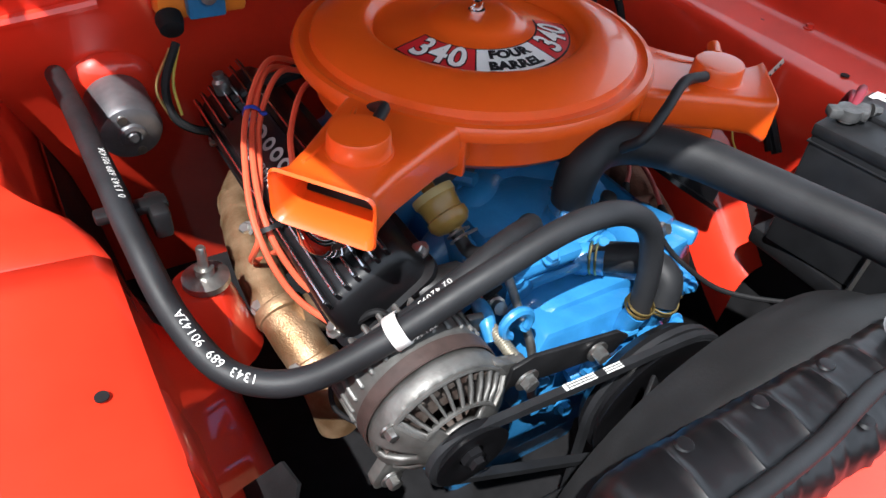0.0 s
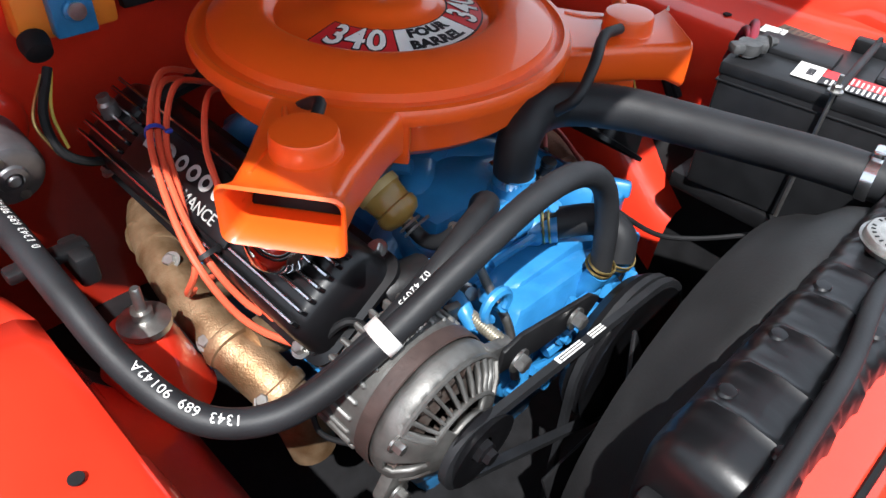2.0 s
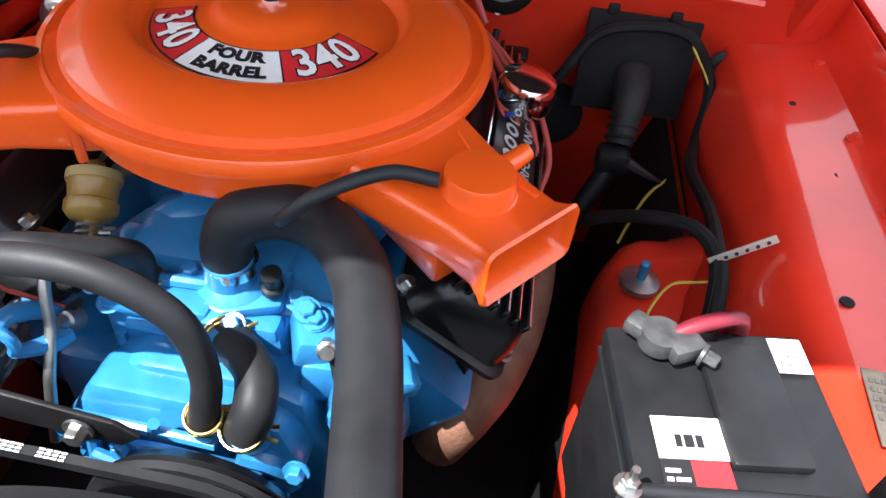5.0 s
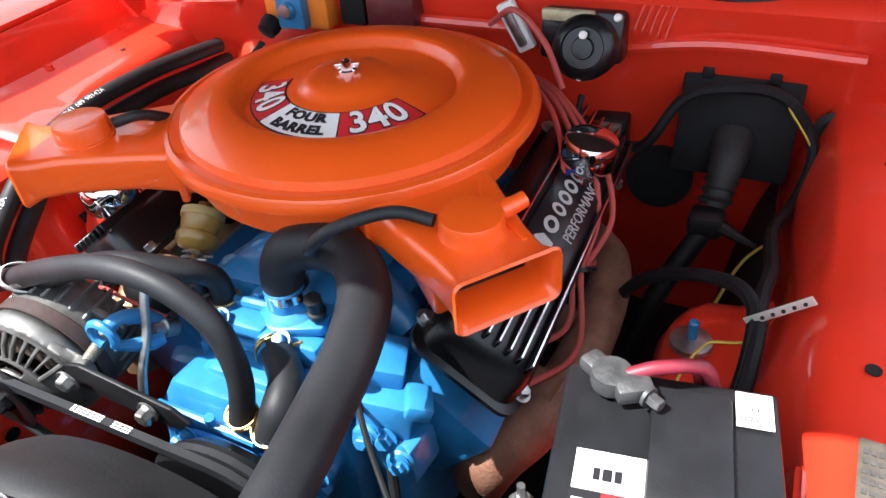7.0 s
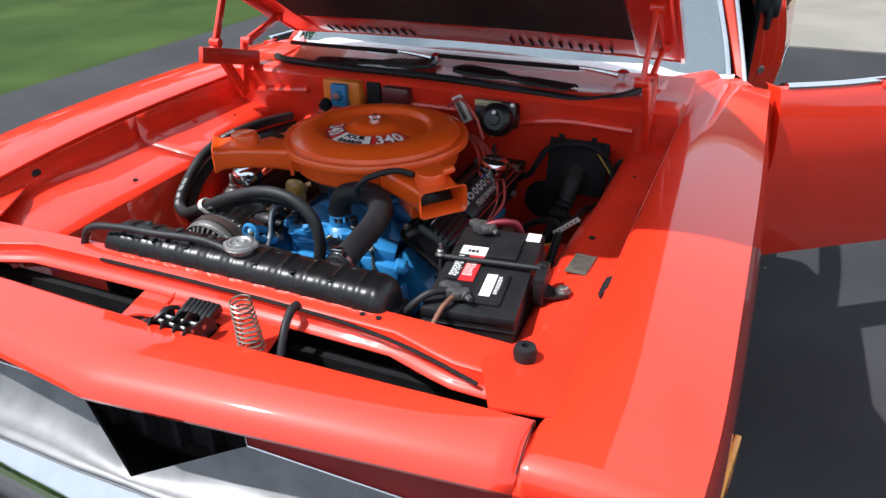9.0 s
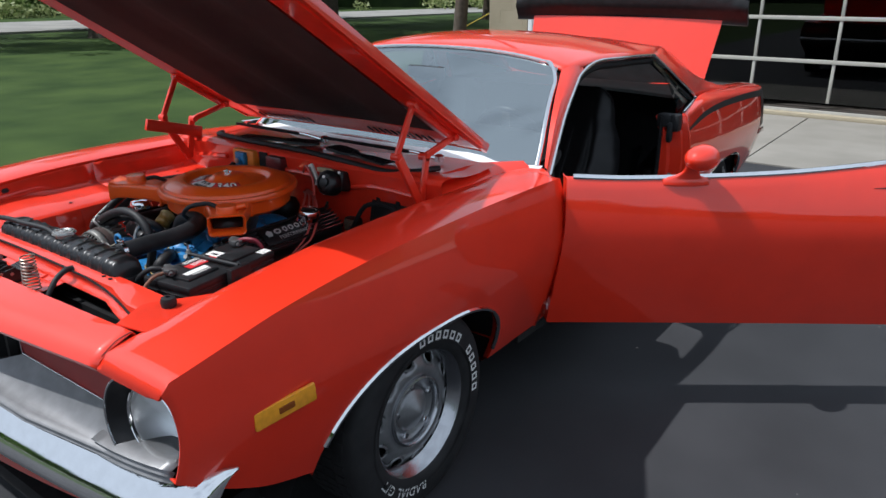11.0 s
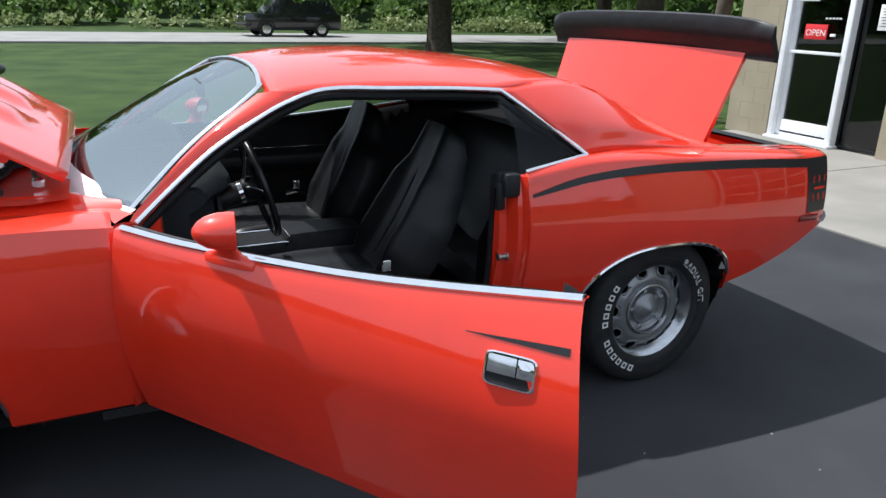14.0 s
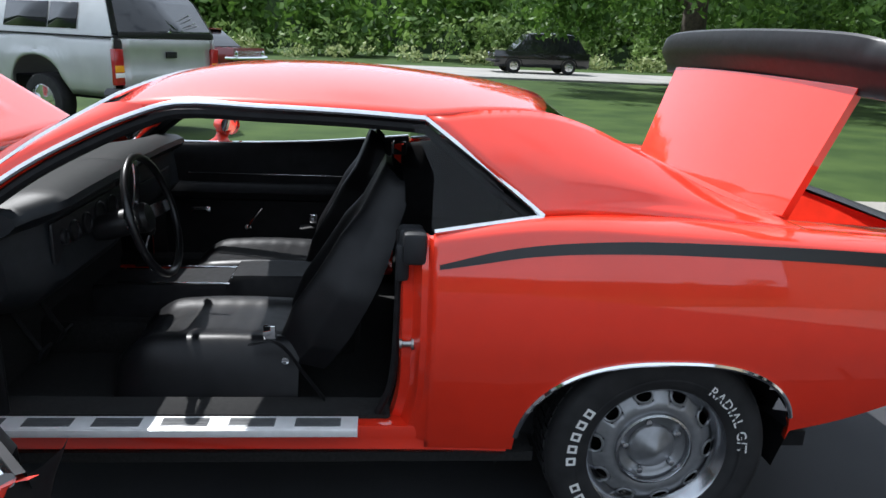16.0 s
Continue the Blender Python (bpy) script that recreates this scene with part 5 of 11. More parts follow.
# wipers with arms
for x0, xa, xb, yb in ((0.36, 0.50, -0.06, 0.578), (-0.20, -0.08, -0.60, 0.578)):
    bm = B()
    tube(bm, [(xa, 0.575, 0.955), (xa - 0.10, 0.555, 0.972), ((xa + xb) / 2, 0.552, 0.975)], [0.009, 0.006, 0.004], 8)
    lathe(bm, [(0.018, -0.01), (0.018, 0.010), (0.010, 0.016), (0, 0.017)], 16, Matrix.Translation((xa, 0.575, 0.957)))
    wp = part("wiper", bm, STAINLESS, car, "bright wiper arm")
    bm = B()
    box(bm, (xa - 0.12 + xb) / 2, 0.550, 0.972, abs(xa - 0.12 - xb), 0.010, 0.012, 0.003)
    part("blade", bm, BLACK_MATTE, wp)

# core support rail, latch panel and nose
bm = B()
rows = []
for i in range(33):
    x = -0.64 + 1.28 * i / 32
    sag = -0.012 * (x / 0.64) ** 2
    fw_ = -0.034 * min(1.0, max(0.0, (abs(x) - 0.40) / 0.11))
    rows.append([(x, -0.598, 0.820 + sag), (x, -0.602, 0.846 + sag), (x, -0.607, 0.851 + sag), (x, -0.646 + fw_, 0.851 + sag), (x, -0.652 + fw_, 0.847 + sag), (x, -0.655 + fw_, 0.826 + sag), (x, -0.660 + fw_, 0.821 + sag), (x, -0.674 + fw_, 0.818 + sag)])
grid(bm, rows)
core = thick(part("core_support", bm, RED_BAY, car, "red core support rail"), 0.003)
bm = B()
tube(bm, [(-0.23, -0.653, 0.845), (-0.06, -0.655, 0.848), (0.1, -0.655, 0.847), (0.22, -0.657, 0.846), (0.33, -0.660, 0.842), (0.44, -0.674, 0.836), (0.56, -0.700, 0.825)], 0.0034, 6)
part("harness", bm, BLACK_MATTE, core, "dark taped wiring harness")
for x in (0.33, 0.36):
    bm = B()
    lathe(bm, [(0.005, 0), (0.005, 0.002)], 12, Matrix.Translation((x, -0.632, 0.848)))
    part("rail_hole", bm, BLACK_MATTE, core)
# side walls below the rail
for s in (1, -1):
    bm = B()
    grid(bm, [[(s * 0.64, -0.66, 0.83), (s * 0.66, -0.80, 0.80)], [(s * 0.64, -0.66, 0.35), (s * 0.66, -0.80, 0.35)]])
    grid(bm, [[(s * 0.64, -0.66, 0.83), (s * 0.42, -0.63, 0.82)], [(s * 0.64, -0.66, 0.35), (s * 0.42, -0.63, 0.35)]])
    thick(part("core_side", bm, RED_BAY, core), 0.003)
# triangular corner gussets that carry the rubber hood bumpers
for s in (1, -1):
    bm = B()
    prism(bm, [(s * 0.550, -0.662), (s * 0.655, -0.490), (s * 0.692, -0.440), (s * 0.692, -0.745), (s * 0.60, -0.76)][:: int(s)], 0.004, Matrix.Translation((0, 0, 0.838)), 0)
    gs = part("corner_gusset", bm, RED_BAY, core)
    bm = B()
    lathe(bm, [(0.017, 0), (0.019, 0.012), (0.016, 0.022), (0.006, 0.024), (0.005, 0.017), (0, 0.017)], 20, Matrix.Translation((s * 0.612, -0.635, 0.842)))
    part("hood_bumper", bm, RUBBER, gs, "black rubber hood bumper")
    bm = B()
    lathe(bm, [(0.018, 0), (0.018, 0.012), (0.008, 0.016), (0, 0.016)], 6, axis_to((s * 0.703, -0.41, 0.86), (-s, 0, 0.6)))
    part("fender_bumper", bm, RUBBER, gs)
# latch panel: one flat sheet with a rounded hole and the latch opening, and a step up to the rail
bm = B()
PZ = 0.812


def loop(pts):
    vs = [bm.verts.new((x, y, PZ)) for x, y in pts]
    return [bm.edges.new((vs[i], vs[(i + 1) % len(vs)])) for i in range(len(vs))]


edges = loop([(-0.108, -0.690), (0.203, -0.690), (0.212, -0.735), (0.222, -0.80), (0.222, -0.85), (-0.11, -0.85), (-0.098, -0.80), (-0.093, -0.745)])
edges += loop([(-0.040 + 0.036 * math.copysign(abs(math.cos(q)) ** 0.7, math.cos(q)), -0.757 + 0.023 * math.copysign(abs(math.sin(q)) ** 0.7, math.sin(q)) + 0.1 * 0.036 * math.cos(q)) for q in (2 * math.pi * k / 20 for k in range(20))])
edges += loop([(0.010, -0.800), (0.006, -0.735), (0.018, -0.705), (0.092, -0.705), (0.100, -0.735), (0.100, -0.800)])
bmesh.ops.triangle_fill(bm, use_beauty=True, edges=edges)
grid(bm, [[(x0, -0.690, PZ), (x0 - 0.001 * k, -0.668, PZ + 0.004), (x0 - 0.002 * k, -0.655, 0.824)] for k, x0 in ((1, -0.108), (0, 0.05), (-1, 0.203))])
bmesh.ops.remove_doubles(bm, verts=bm.verts, dist=0.0005)
lp = thick(part("latch_panel", bm, RED_BAY, core, "glossy red sheet latch panel", smooth=False), 0.0025)
for x in (-0.044, 0.117):
    bm = B()
    tube(bm, [(x, -0.664, 0.8175), (x + 0.004, -0.692, 0.8125)], 0.0035, 8)
    part("pressed_rib", bm, RED_BAY, lp)
bm = B()
tube(bm, [(-0.040 + 0.042 * math.cos(q), -0.757 + 0.028 * math.sin(q) + 0.004 * math.cos(q), PZ) for q in (2 * math.pi * k / 24 for k in range(25))], 0.0035, 6, n=1, smooth_path=False)
part("hole_bead", bm, RED_BAY, lp)
for x, y in ((-0.010, -0.695), (0.060, -0.697), (-0.085, -0.80)):
    bm = B()
    bolt(bm, (x, y, PZ), (0, 0, 1), 0.007, 0.006)
    part("bolt", bm, RED_BAY, lp)
bm = B()
lathe(bm, [(0.0025, 0), (0.0025, 0.0012)], 10, Matrix.Translation((0.155, -0.685, PZ)))
part("pin_hole", bm, BLACK_MATTE, lp)
# hood latch: ribbed plate, side cheeks, hook and pivot
bm = B()
box(bm, 0.055, -0.758, 0.815, 0.084, 0.080, 0.014, 0.004)
latch = part("hood_latch", bm, BLACK_GLOSS, lp, "black hood latch mechanism")
for k in range(7):
    bm = B()
    box(bm, 0.024 + 0.0095 * k, -0.709, 0.830, 0.0088, 0.042, 0.018, 0.002, rot=Matrix.Rotation(0.25, 4, "X"))
    part("latch_rib", bm, BLACK_GLOSS, latch)
for x, tilt in ((0.014, 0.12), (0.046, -0.10), (0.066, 0.10), (0.094, -0.12)):
    bm = B()
    prism(bm, [(-0.036, -0.012), (0.034, -0.012), (0.034, 0.010), (0.014, 0.024), (-0.008, 0.018), (-0.024, 0.027), (-0.036, 0.010)], 0.0035, Matrix.Translation((x, -0.760, 0.830)) @ Matrix.Rotation(tilt, 4, "Z") @ Matrix.Rotation(math.pi / 2, 4, "Z") @ Matrix.Rotation(math.pi / 2, 4, "X"))
    part("latch_cheek", bm, BLACK_GLOSS, latch)
bm = B()
tube(bm, [(0.004, -0.752, 0.838), (0.100, -0.752, 0.838)], 0.0045, 8)
tube(bm, [(0.010, -0.772, 0.846), (0.098, -0.776, 0.844)], 0.0035, 8)
part("pivot_pin", bm, STEEL, latch)
bm = B()
tube(bm, [(0.034, -0.735, 0.850), (0.030, -0.752, 0.858), (0.024, -0.772, 0.852), (0.006, -0.780, 0.842), (-0.010, -0.772, 0.836)], 0.0042, 8)
part("latch_lever", bm, BLACK_GLOSS, latch)
bm = B()
N = 11 * 14
tube(bm, [(0.172 + 0.019 * (k / N) + (0.0165 + 0.004 * (k / N)) * math.cos(k / 14 * 2 * math.pi), -0.738 - 0.010 * (k / N) + (0.0165 + 0.004 * (k / N)) * math.sin(k / 14 * 2 * math.pi), 0.902 - 0.089 * k / N) for k in range(N + 1)], 0.0019, 6, n=1, smooth_path=False)
part("latch_spring", bm, COIL_STEEL, lp, "bright coil spring")
bm = B()
tube(bm, [(0.214, -0.650, 0.850), (0.216, -0.672, 0.850), (0.224, -0.708, 0.830), (0.238, -0.755, 0.760), (0.262, -0.79, 0.62)], 0.0075, 10)
part("release_cable", bm, RUBBER, core)
bm = B()
box(bm, 0.0, -0.66, 0.52, 1.3, 0.02, 0.5)
part("condenser_dark", bm, BLACK_MATTE, core)

# nose header above the grille
bm = B()
rows = []
for i in range(41):
    x = -0.6685 + 1.337 * i / 40
    u = abs(x) / 0.775
    vee = 0.018 - 0.078 * min(1, abs(x) / 0.669)     # pointed at the centre
    drop = 0.006 * u
    rows.append([(x, -0.768 - 0.2 * vee, 0.815), (x, -0.772 - 0.25 * vee, 0.838), (x, -0.782 - 0.3 * vee, 0.845), (x, -0.83 - 0.7 * vee, 0.842 - drop), (x, -0.88 - vee, 0.829 - drop), (x, -0.905 - vee, 0.812 - drop), (x, -0.912 - vee, 0.798 - drop), (x, -0.905 - vee, 0.786 - drop), (x, -0.86 - vee, 0.782 - drop)])
grid(bm, rows)
header = thick(part("header_panel", bm, RED, car), 0.004)
for s in (1, -1):
    bm = B()
    tube(bm, [(s * 0.668, -0.765, 0.8440), (s * 0.668, -0.80, 0.8375), (s * 0.668, -0.838, 0.816)], 0.0010, 5)
    part("panel_seam", bm, BLACK_MATTE, header)

# grille: two bays with concave sweeps that meet in a pointed centre, and a barred recess between them
def lip_y(x):
    return float(np.interp(abs(x), [0.0, 0.12, 0.36, 0.66], [-0.895, -0.898, -0.893, -0.853]))


def sweep_back(x):
    """Rear edge of the sweep: level in the bays, falling to the point at the centre."""
    u = min(1.0, abs(x) / 0.195)
    return Vector((x, -0.885 + 0.085 * u, 0.588 + 0.069 * u)) if u < 1 else Vector((x, -0.800, 0.657))


bm = B()
grid(bm, [[(x, -0.783, 0.784), (x, -0.783, 0.56)] for x in (-0.66, -0.2, 0.2, 0.66)])
gr = part("grille_back", bm, BLACK_MATTE, car, "black grille depth")
bm = B()
rows = []
for i in range(67):
    x = -0.66 + 1.32 * i / 66
    a, b = sweep_back(x), Vector((x, lip_y(x), 0.586))
    row = [a + Vector((0, 0.012, -0.03)), a]
    for k in range(1, 8):
        t = k / 7
        p = a.lerp(b, t)
        row.append(p - Vector((0, 0, 0.016 * math.sin(math.pi * t) * min(1.0, abs(x) / 0.195))))
    row += [b + Vector((0, -0.004, -0.004)), b + Vector((0, 0.004, -0.010)), b + Vector((0, -0.003, -0.017)), b + Vector((0, 0.012, -0.024))]
    rows.append(row)
grid(bm, rows)
part("grille_sweep", bm, GRILLE_GREY, gr, "silver-grey lower grille sweep")
bm = B()
grid(bm, [[(-0.193, -0.796, 0.655), (-0.193, -0.796, 0.785)], [(-0.187, -0.786, 0.60), (-0.187, -0.786, 0.785)], [(0.187, -0.786, 0.60), (0.187, -0.786, 0.785)], [(0.193, -0.796, 0.655), (0.193, -0.796, 0.785)]])
part("centre_recess", bm, BLACK_SATIN, gr, smooth=False)
for x in (-0.115, -0.038, 0.038, 0.115):
    bm = B()
    prism(bm, [(x - 0.016, -0.787), (x - 0.007, -0.806), (x + 0.007, -0.806), (x + 0.016, -0.787)], 0.185, Matrix.Translation((0, 0, 0.600)))
    part("grille_bar", bm, BLACK_SATIN, gr, smooth=False)
# body red darkened in the colour for the shade below the header
SHADED_RED = material("shaded_red_paint", (0.30, 0.012, 0.012), 0.4, var=0.1, scale=12)
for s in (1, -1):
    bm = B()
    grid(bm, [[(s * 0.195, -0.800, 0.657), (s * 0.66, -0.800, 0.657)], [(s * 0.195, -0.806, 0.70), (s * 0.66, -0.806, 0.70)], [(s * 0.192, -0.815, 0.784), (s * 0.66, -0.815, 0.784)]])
    part("grille_recess", bm, SHADED_RED, gr, "upper recess in red darkened for the header's shade")
    bm = B()
    tube(bm, [(s * 0.193, -0.806, 0.780), (s * 0.195, -0.804, 0.660), (s * 0.42, -0.803, 0.659), (s * 0.64, -0.803, 0.659)], 0.0022, 6, n=1, smooth_path=False)
    part("grille_line", bm, STAINLESS, gr, "thin bright grille line")

# headlamps
for s in (1, -1):
    c = Vector((s * 0.773, -0.797, 0.671))
    d = Vector((s * 0.03, -1, 0.02))
    bm = B()
    lathe(bm, [(0.130, 0.030), (0.127, 0.042), (0.120, 0.040), (0.106, 0.020), (0.095, 0.0), (0.090, -0.03)], 48, axis_to(c, d), cap=False)
    for v in bm.verts:      # the fender trims the outer side of the bezel
        v.co.y += max(0, 0.22 * (s * v.co.x - 0.773))
        v.co.x = s * min(s * v.co.x, 0.868)
    hl = part("headlamp", bm, BLACK_SATIN, car, "single round headlamp in a black bezel")
    bm = B()
    mm = axis_to(c, d)
    tube(bm, [mm @ Vector((0.1245 * math.cos(q), 0.1245 * math.sin(q), 0.042)) for q in (2 * math.pi * k / 40 for k in range(41))], 0.0028, 6, n=1, smooth_path=False)
    for v in bm.verts:
        v.co.y += max(0, 0.22 * (s * v.co.x - 0.773))
        v.co.x = s * min(s * v.co.x, 0.873)
    part("bezel_edge", bm, CHROME, hl, "thin bright bezel edge")
    bm = B()
    lathe(bm, [(0.094, 0.0), (0.094, 0.008), (0.090, 0.012), (0.086, 0.006)], 48, axis_to(c, d), cap=False)
    part("chrome_ring", bm, CHROME, hl, "bright retaining ring")
    bm = B()
    lathe(bm, [(0.088, 0.004), (0.06, -0.045), (0.02, -0.065), (0, -0.067)], 40, axis_to(c, d), cap=False)
    part("reflector", bm, REFLECTOR, hl, "silvered lamp bowl")
    bm = B()
    rr = [(0.088, 0.006), (0.08, 0.014), (0.06, 0.024), (0.03, 0.030), (0.0, 0.032)]
    lathe(bm, rr, 48, axis_to(c, d), cap=False)
    part("lens", bm, LAMP_GLASS, hl, "clear domed sealed-beam lens").visible_shadow = False
for s in (1, -1):
    bm = B()
    rows = []
    for k in range(9):
        x = 0.60 + 0.245 * k / 8
        y = -0.860 + 0.035 * ((x - 0.60) / 0.245) ** 2
        rows.append([(s * x, y + 0.09, 0.612), (s * x, y + 0.02, 0.606), (s * x, y, 0.598), (s * x, y + 0.008, 0.590), (s * x, y, 0.582), (s * x, y + 0.008, 0.574), (s * x, y + 0.0, 0.566), (s * x, y + 0.01, 0.545)])
    grid(bm, rows)
    thick(part("lamp_apron", bm, GRILLE_GREY, gr, "grey moulding below the headlamp"), 0.003)

# front bumper: chrome blade with wrapped ends, and lower red valance
bm = B()
rows = []
for i in range(61):
    u = -1 + 2 * i / 60
    a = abs(u)
    x = 0.925 * math.copysign(1 - (1 - a) ** 1.0, u)
    y = -0.940 + 0.085 * a**1.7 + 0.075 * max(0, (a - 0.86) / 0.14) ** 2
    zt = 0.566 + 0.012 * max(0, (a - 0.9) / 0.1)
    zb = 0.472 + 0.02 * max(0, (a - 0.85) / 0.15)
    row = []
    for k in range(13):
        b_ = radians(-30 + 118 * k / 12)
        row.append((x, y + 0.035 - 0.034 * math.cos(b_) + 0.030 * math.sin(b_), zb + (zt - zb) * (math.sin(b_) + 0.5) / 1.5))
    row.append((x * 0.995, y + 0.065, zt + 0.002))
    rows.append(row)
grid(bm, rows)
bumper = thick(part("front_bumper", bm, CHROME, car, "chrome front bumper blade"), 0.004)
bm = B()
rows = []
for i in range(31):
    u = -1 + 2 * i / 30
    y = -0.91 + 0.13 * abs(u) ** 1.5
    rows.append([(u * 0.86, y + 0.045, 0.545), (u * 0.86, y + 0.025, 0.47), (u * 0.85, y - 0.012, 0.42), (u * 0.84, y + 0.01, 0.36), (u * 0.83, y + 0.10, 0.31)])
grid(bm, rows)
thick(part("front_valance", bm, RED, car), 0.004)

# ---- hood standing open ----
HA = Vector((0, 0.668, 1.012))
HOOD_ANGLE = radians(31.5)
hd = Vector((0, -math.cos(HOOD_ANGLE), math.sin(HOOD_ANGLE)))
hn = Vector((0, math.sin(HOOD_ANGLE), math.cos(HOOD_ANGLE)))
HLEN = 1.42


def hood_point(u, v, off=0.0):
    w = 0.655 + 0.02 * v
    bulge = 0.010 * (1 - u * u) + (0.022 * math.exp(-((abs(u) - 0.30) / 0.16) ** 6) * (1 if 0.12 < v < 0.94 else 0.0))
    sag = 0.035 * max(0.0, (v - 0.85) / 0.15) ** 2
    p = HA + hd * (HLEN * v + 0.03 * (1 - u * u) * (1 if v > 0.5 else 0) * (v - 0.5) * 2)
    return Vector((u * w, p.y, p.z)) + hn * (off + bulge - sag)


bm = B()
grid(bm, [[hood_point(-1 + 2 * i / 36, j / 28) for i in range(37)] for j in range(29)])
# turned-down rim
for e in (-1, 1):
    grid(bm, [[hood_point(e, j / 28) for j in range(29)], [hood_point(e, j / 28, -0.030) for j in range(29)], [hood_point(e * 0.985, j / 28, -0.034) for j in range(29)]])
for v in (0, 1):
    grid(bm, [[hood_point(-1 + 2 * i / 36, v) for i in range(37)], [hood_point(-1 + 2 * i / 36, v, -0.030) for i in range(37)]])
hood = thick(part("hood", bm, RED, car, "open red hood with twin raised bulges"), 0.003)
# under-frame: red rails round a dark lining
bm = B()


def rail(u0, u1, v0, v1):
    rows = []
    for i in range(13):
        row = []
        for j in range(9):
            u, v = u0 + (u1 - u0) * i / 12, v0 + (v1 - v0) * j / 8
            d = -0.028 - (0.008 if 0 < i < 12 and 0 < j < 8 else 0)
            p = hood_point(u, v, 0)
            row.append(p + hn * (d - (p - hood_point(u, v, 0)).length))
        rows.append(row)
    grid(bm, rows)


for u0, u1, v0, v1 in ((-0.985, -0.80, 0.01, 0.99), (0.80, 0.985, 0.01, 0.99), (-0.80, 0.80, 0.01, 0.13), (-0.80, 0.80, 0.89, 0.99)):
    rail(u0, u1, v0, v1)
part("hood_frame", bm, RED_BAY, hood, "red hood inner frame")
bm = B()
grid(bm, [[hood_point(-0.81 + 1.62 * i / 20, 0.12 + 0.78 * j / 14, -0.026) - hn * 0.012 for i in range(21)] for j in range(15)])
part("hood_lining", bm, material("dark_hood_lining", (0.022, 0.018, 0.017), 0.9, color2=(0.035, 0.030, 0.028), scale=5, bump=0.5, bump_scale=300), hood, "dark fibre hood lining")
# rows of small slots along the rear rail
for s in (-1, 1):
    for k in range(11):
        bm = B()
        p = hood_point(s * (0.25 + 0.045 * k), 0.055, -0.040)
        box(bm, p.x, p.y, p.z, 0.006, 0.045, 0.004, 0, rot=Matrix.Rotation(-HOOD_ANGLE, 4, "X"))
        part("rail_slot", bm, BLACK_MATTE, hood, smooth=False)
# hinges: two arms and a plate a side
for s in (1, -1):
    bm = B()
    x = s * 0.612
    base = Vector((x, 0.30, 0.885))
    up1, up2 = hood_point(s * 0.93, 0.30, -0.045), hood_point(s * 0.93, 0.115, -0.045)
    k1, k2 = Vector((x, 0.20, 1.045)), Vector((x, 0.34, 1.02))

    def arm(a, b, w, t=0.008):
        bm = B()
        d = (b - a)
        side = Vector((1, 0, 0))
        q = d.normalized().cross(side).normalized()
        vs = []
        for end in (a, b):
            for e in (-1, 1):
                for f in (-1, 1):
                    vs.append(bm.verts.new(end + q * w / 2 * e + side * t * f))
        for f in ((0, 1, 3, 2), (4, 6, 7, 5), (0, 4, 5, 1), (2, 3, 7, 6), (0, 2, 6, 4), (1, 5, 7, 3)):
            bm.faces.new([vs[i] for i in f])
        bmesh.ops.bevel(bm, geom=bm.edges[:], offset=0.003, segments=2, affect="EDGES", profile=0.5)
        return bm

    hg = part("hood_hinge", arm(Vector((x + s * 0.010, 0.20, 1.04)), Vector((x + s * 0.010, 0.31, 0.86)), 0.030), RED_BAY, car, "red painted hood hinge")
    for a, b, w, t in ((k1, up1, 0.022, 0.006), (k2, up2, 0.022, 0.006), (Vector((x + s * 0.010, 0.34, 1.02)), Vector((x + s * 0.010, 0.31, 0.86)), 0.026, 0.006), (up1, up2, 0.030, 0.005)):
        part("hinge_arm", arm(a, b, w, t), RED_BAY, hg)
    if s < 0:
        part("hinge_arm", arm(Vector((x + 0.018, 0.11, 1.03)), Vector((x + 0.018, 0.36, 0.965)), 0.045, 0.008), RED_BAY, hg)
    for p in (k1, k2, up1, up2):
        bm = B()
        lathe(bm, [(0.012, -0.016), (0.012, 0.016)], 12, axis_to(p, (1, 0, 0)))
        part("hinge_pin", bm, RED_BAY, hg)

# ---- air cleaner with two snorkels ----
AC = Vector((0.002, 0.024, 0.0))
air = thing("air_cleaner", None, None, "round orange dual-snorkel air cleaner with 340 FOUR BARREL decal", "air cleaner")
bm = B()
lid_prof = [(0.0, 0.9388), (0.030, 0.9383), (0.045, 0.9368), (0.053, 0.9315), (0.059, 0.9264), (0.064, 0.9245), (0.120, 0.9125), (0.1245, 0.9120), (0.128, 0.9150), (0.1325, 0.9245), (0.136, 0.9278), (0.142, 0.9292), (0.166, 0.9275), (0.187, 0.9195), (0.1975, 0.9130), (0.2000, 0.9035), (0.207, 0.9030), (0.2125, 0.9062), (0.2185, 0.9050), (0.2225, 0.8960), (0.2210, 0.8885), (0.2175, 0.8860), (0.212, 0.8855)]
LID = 1.05
lathe(bm, [(r * LID, z) for r, z in reversed(lid_prof)], 96, Matrix.Translation(AC), cap=False)
part("lid", bm, ORANGE, air)
bm = B()
lathe(bm, [(0.09, 0.822), (0.17, 0.824), (0.196, 0.832), (0.2055, 0.842), (0.2085, 0.884), (0.226, 0.8855)], 96, Matrix.Translation(AC), cap=False)
part("pan", bm, ORANGE, air)
bm = B()
lathe(bm, [(0.09, 0.70), (0.09, 0.822)], 32, Matrix.Translation(AC))
part("carburettor_horn", bm, STEEL, air)
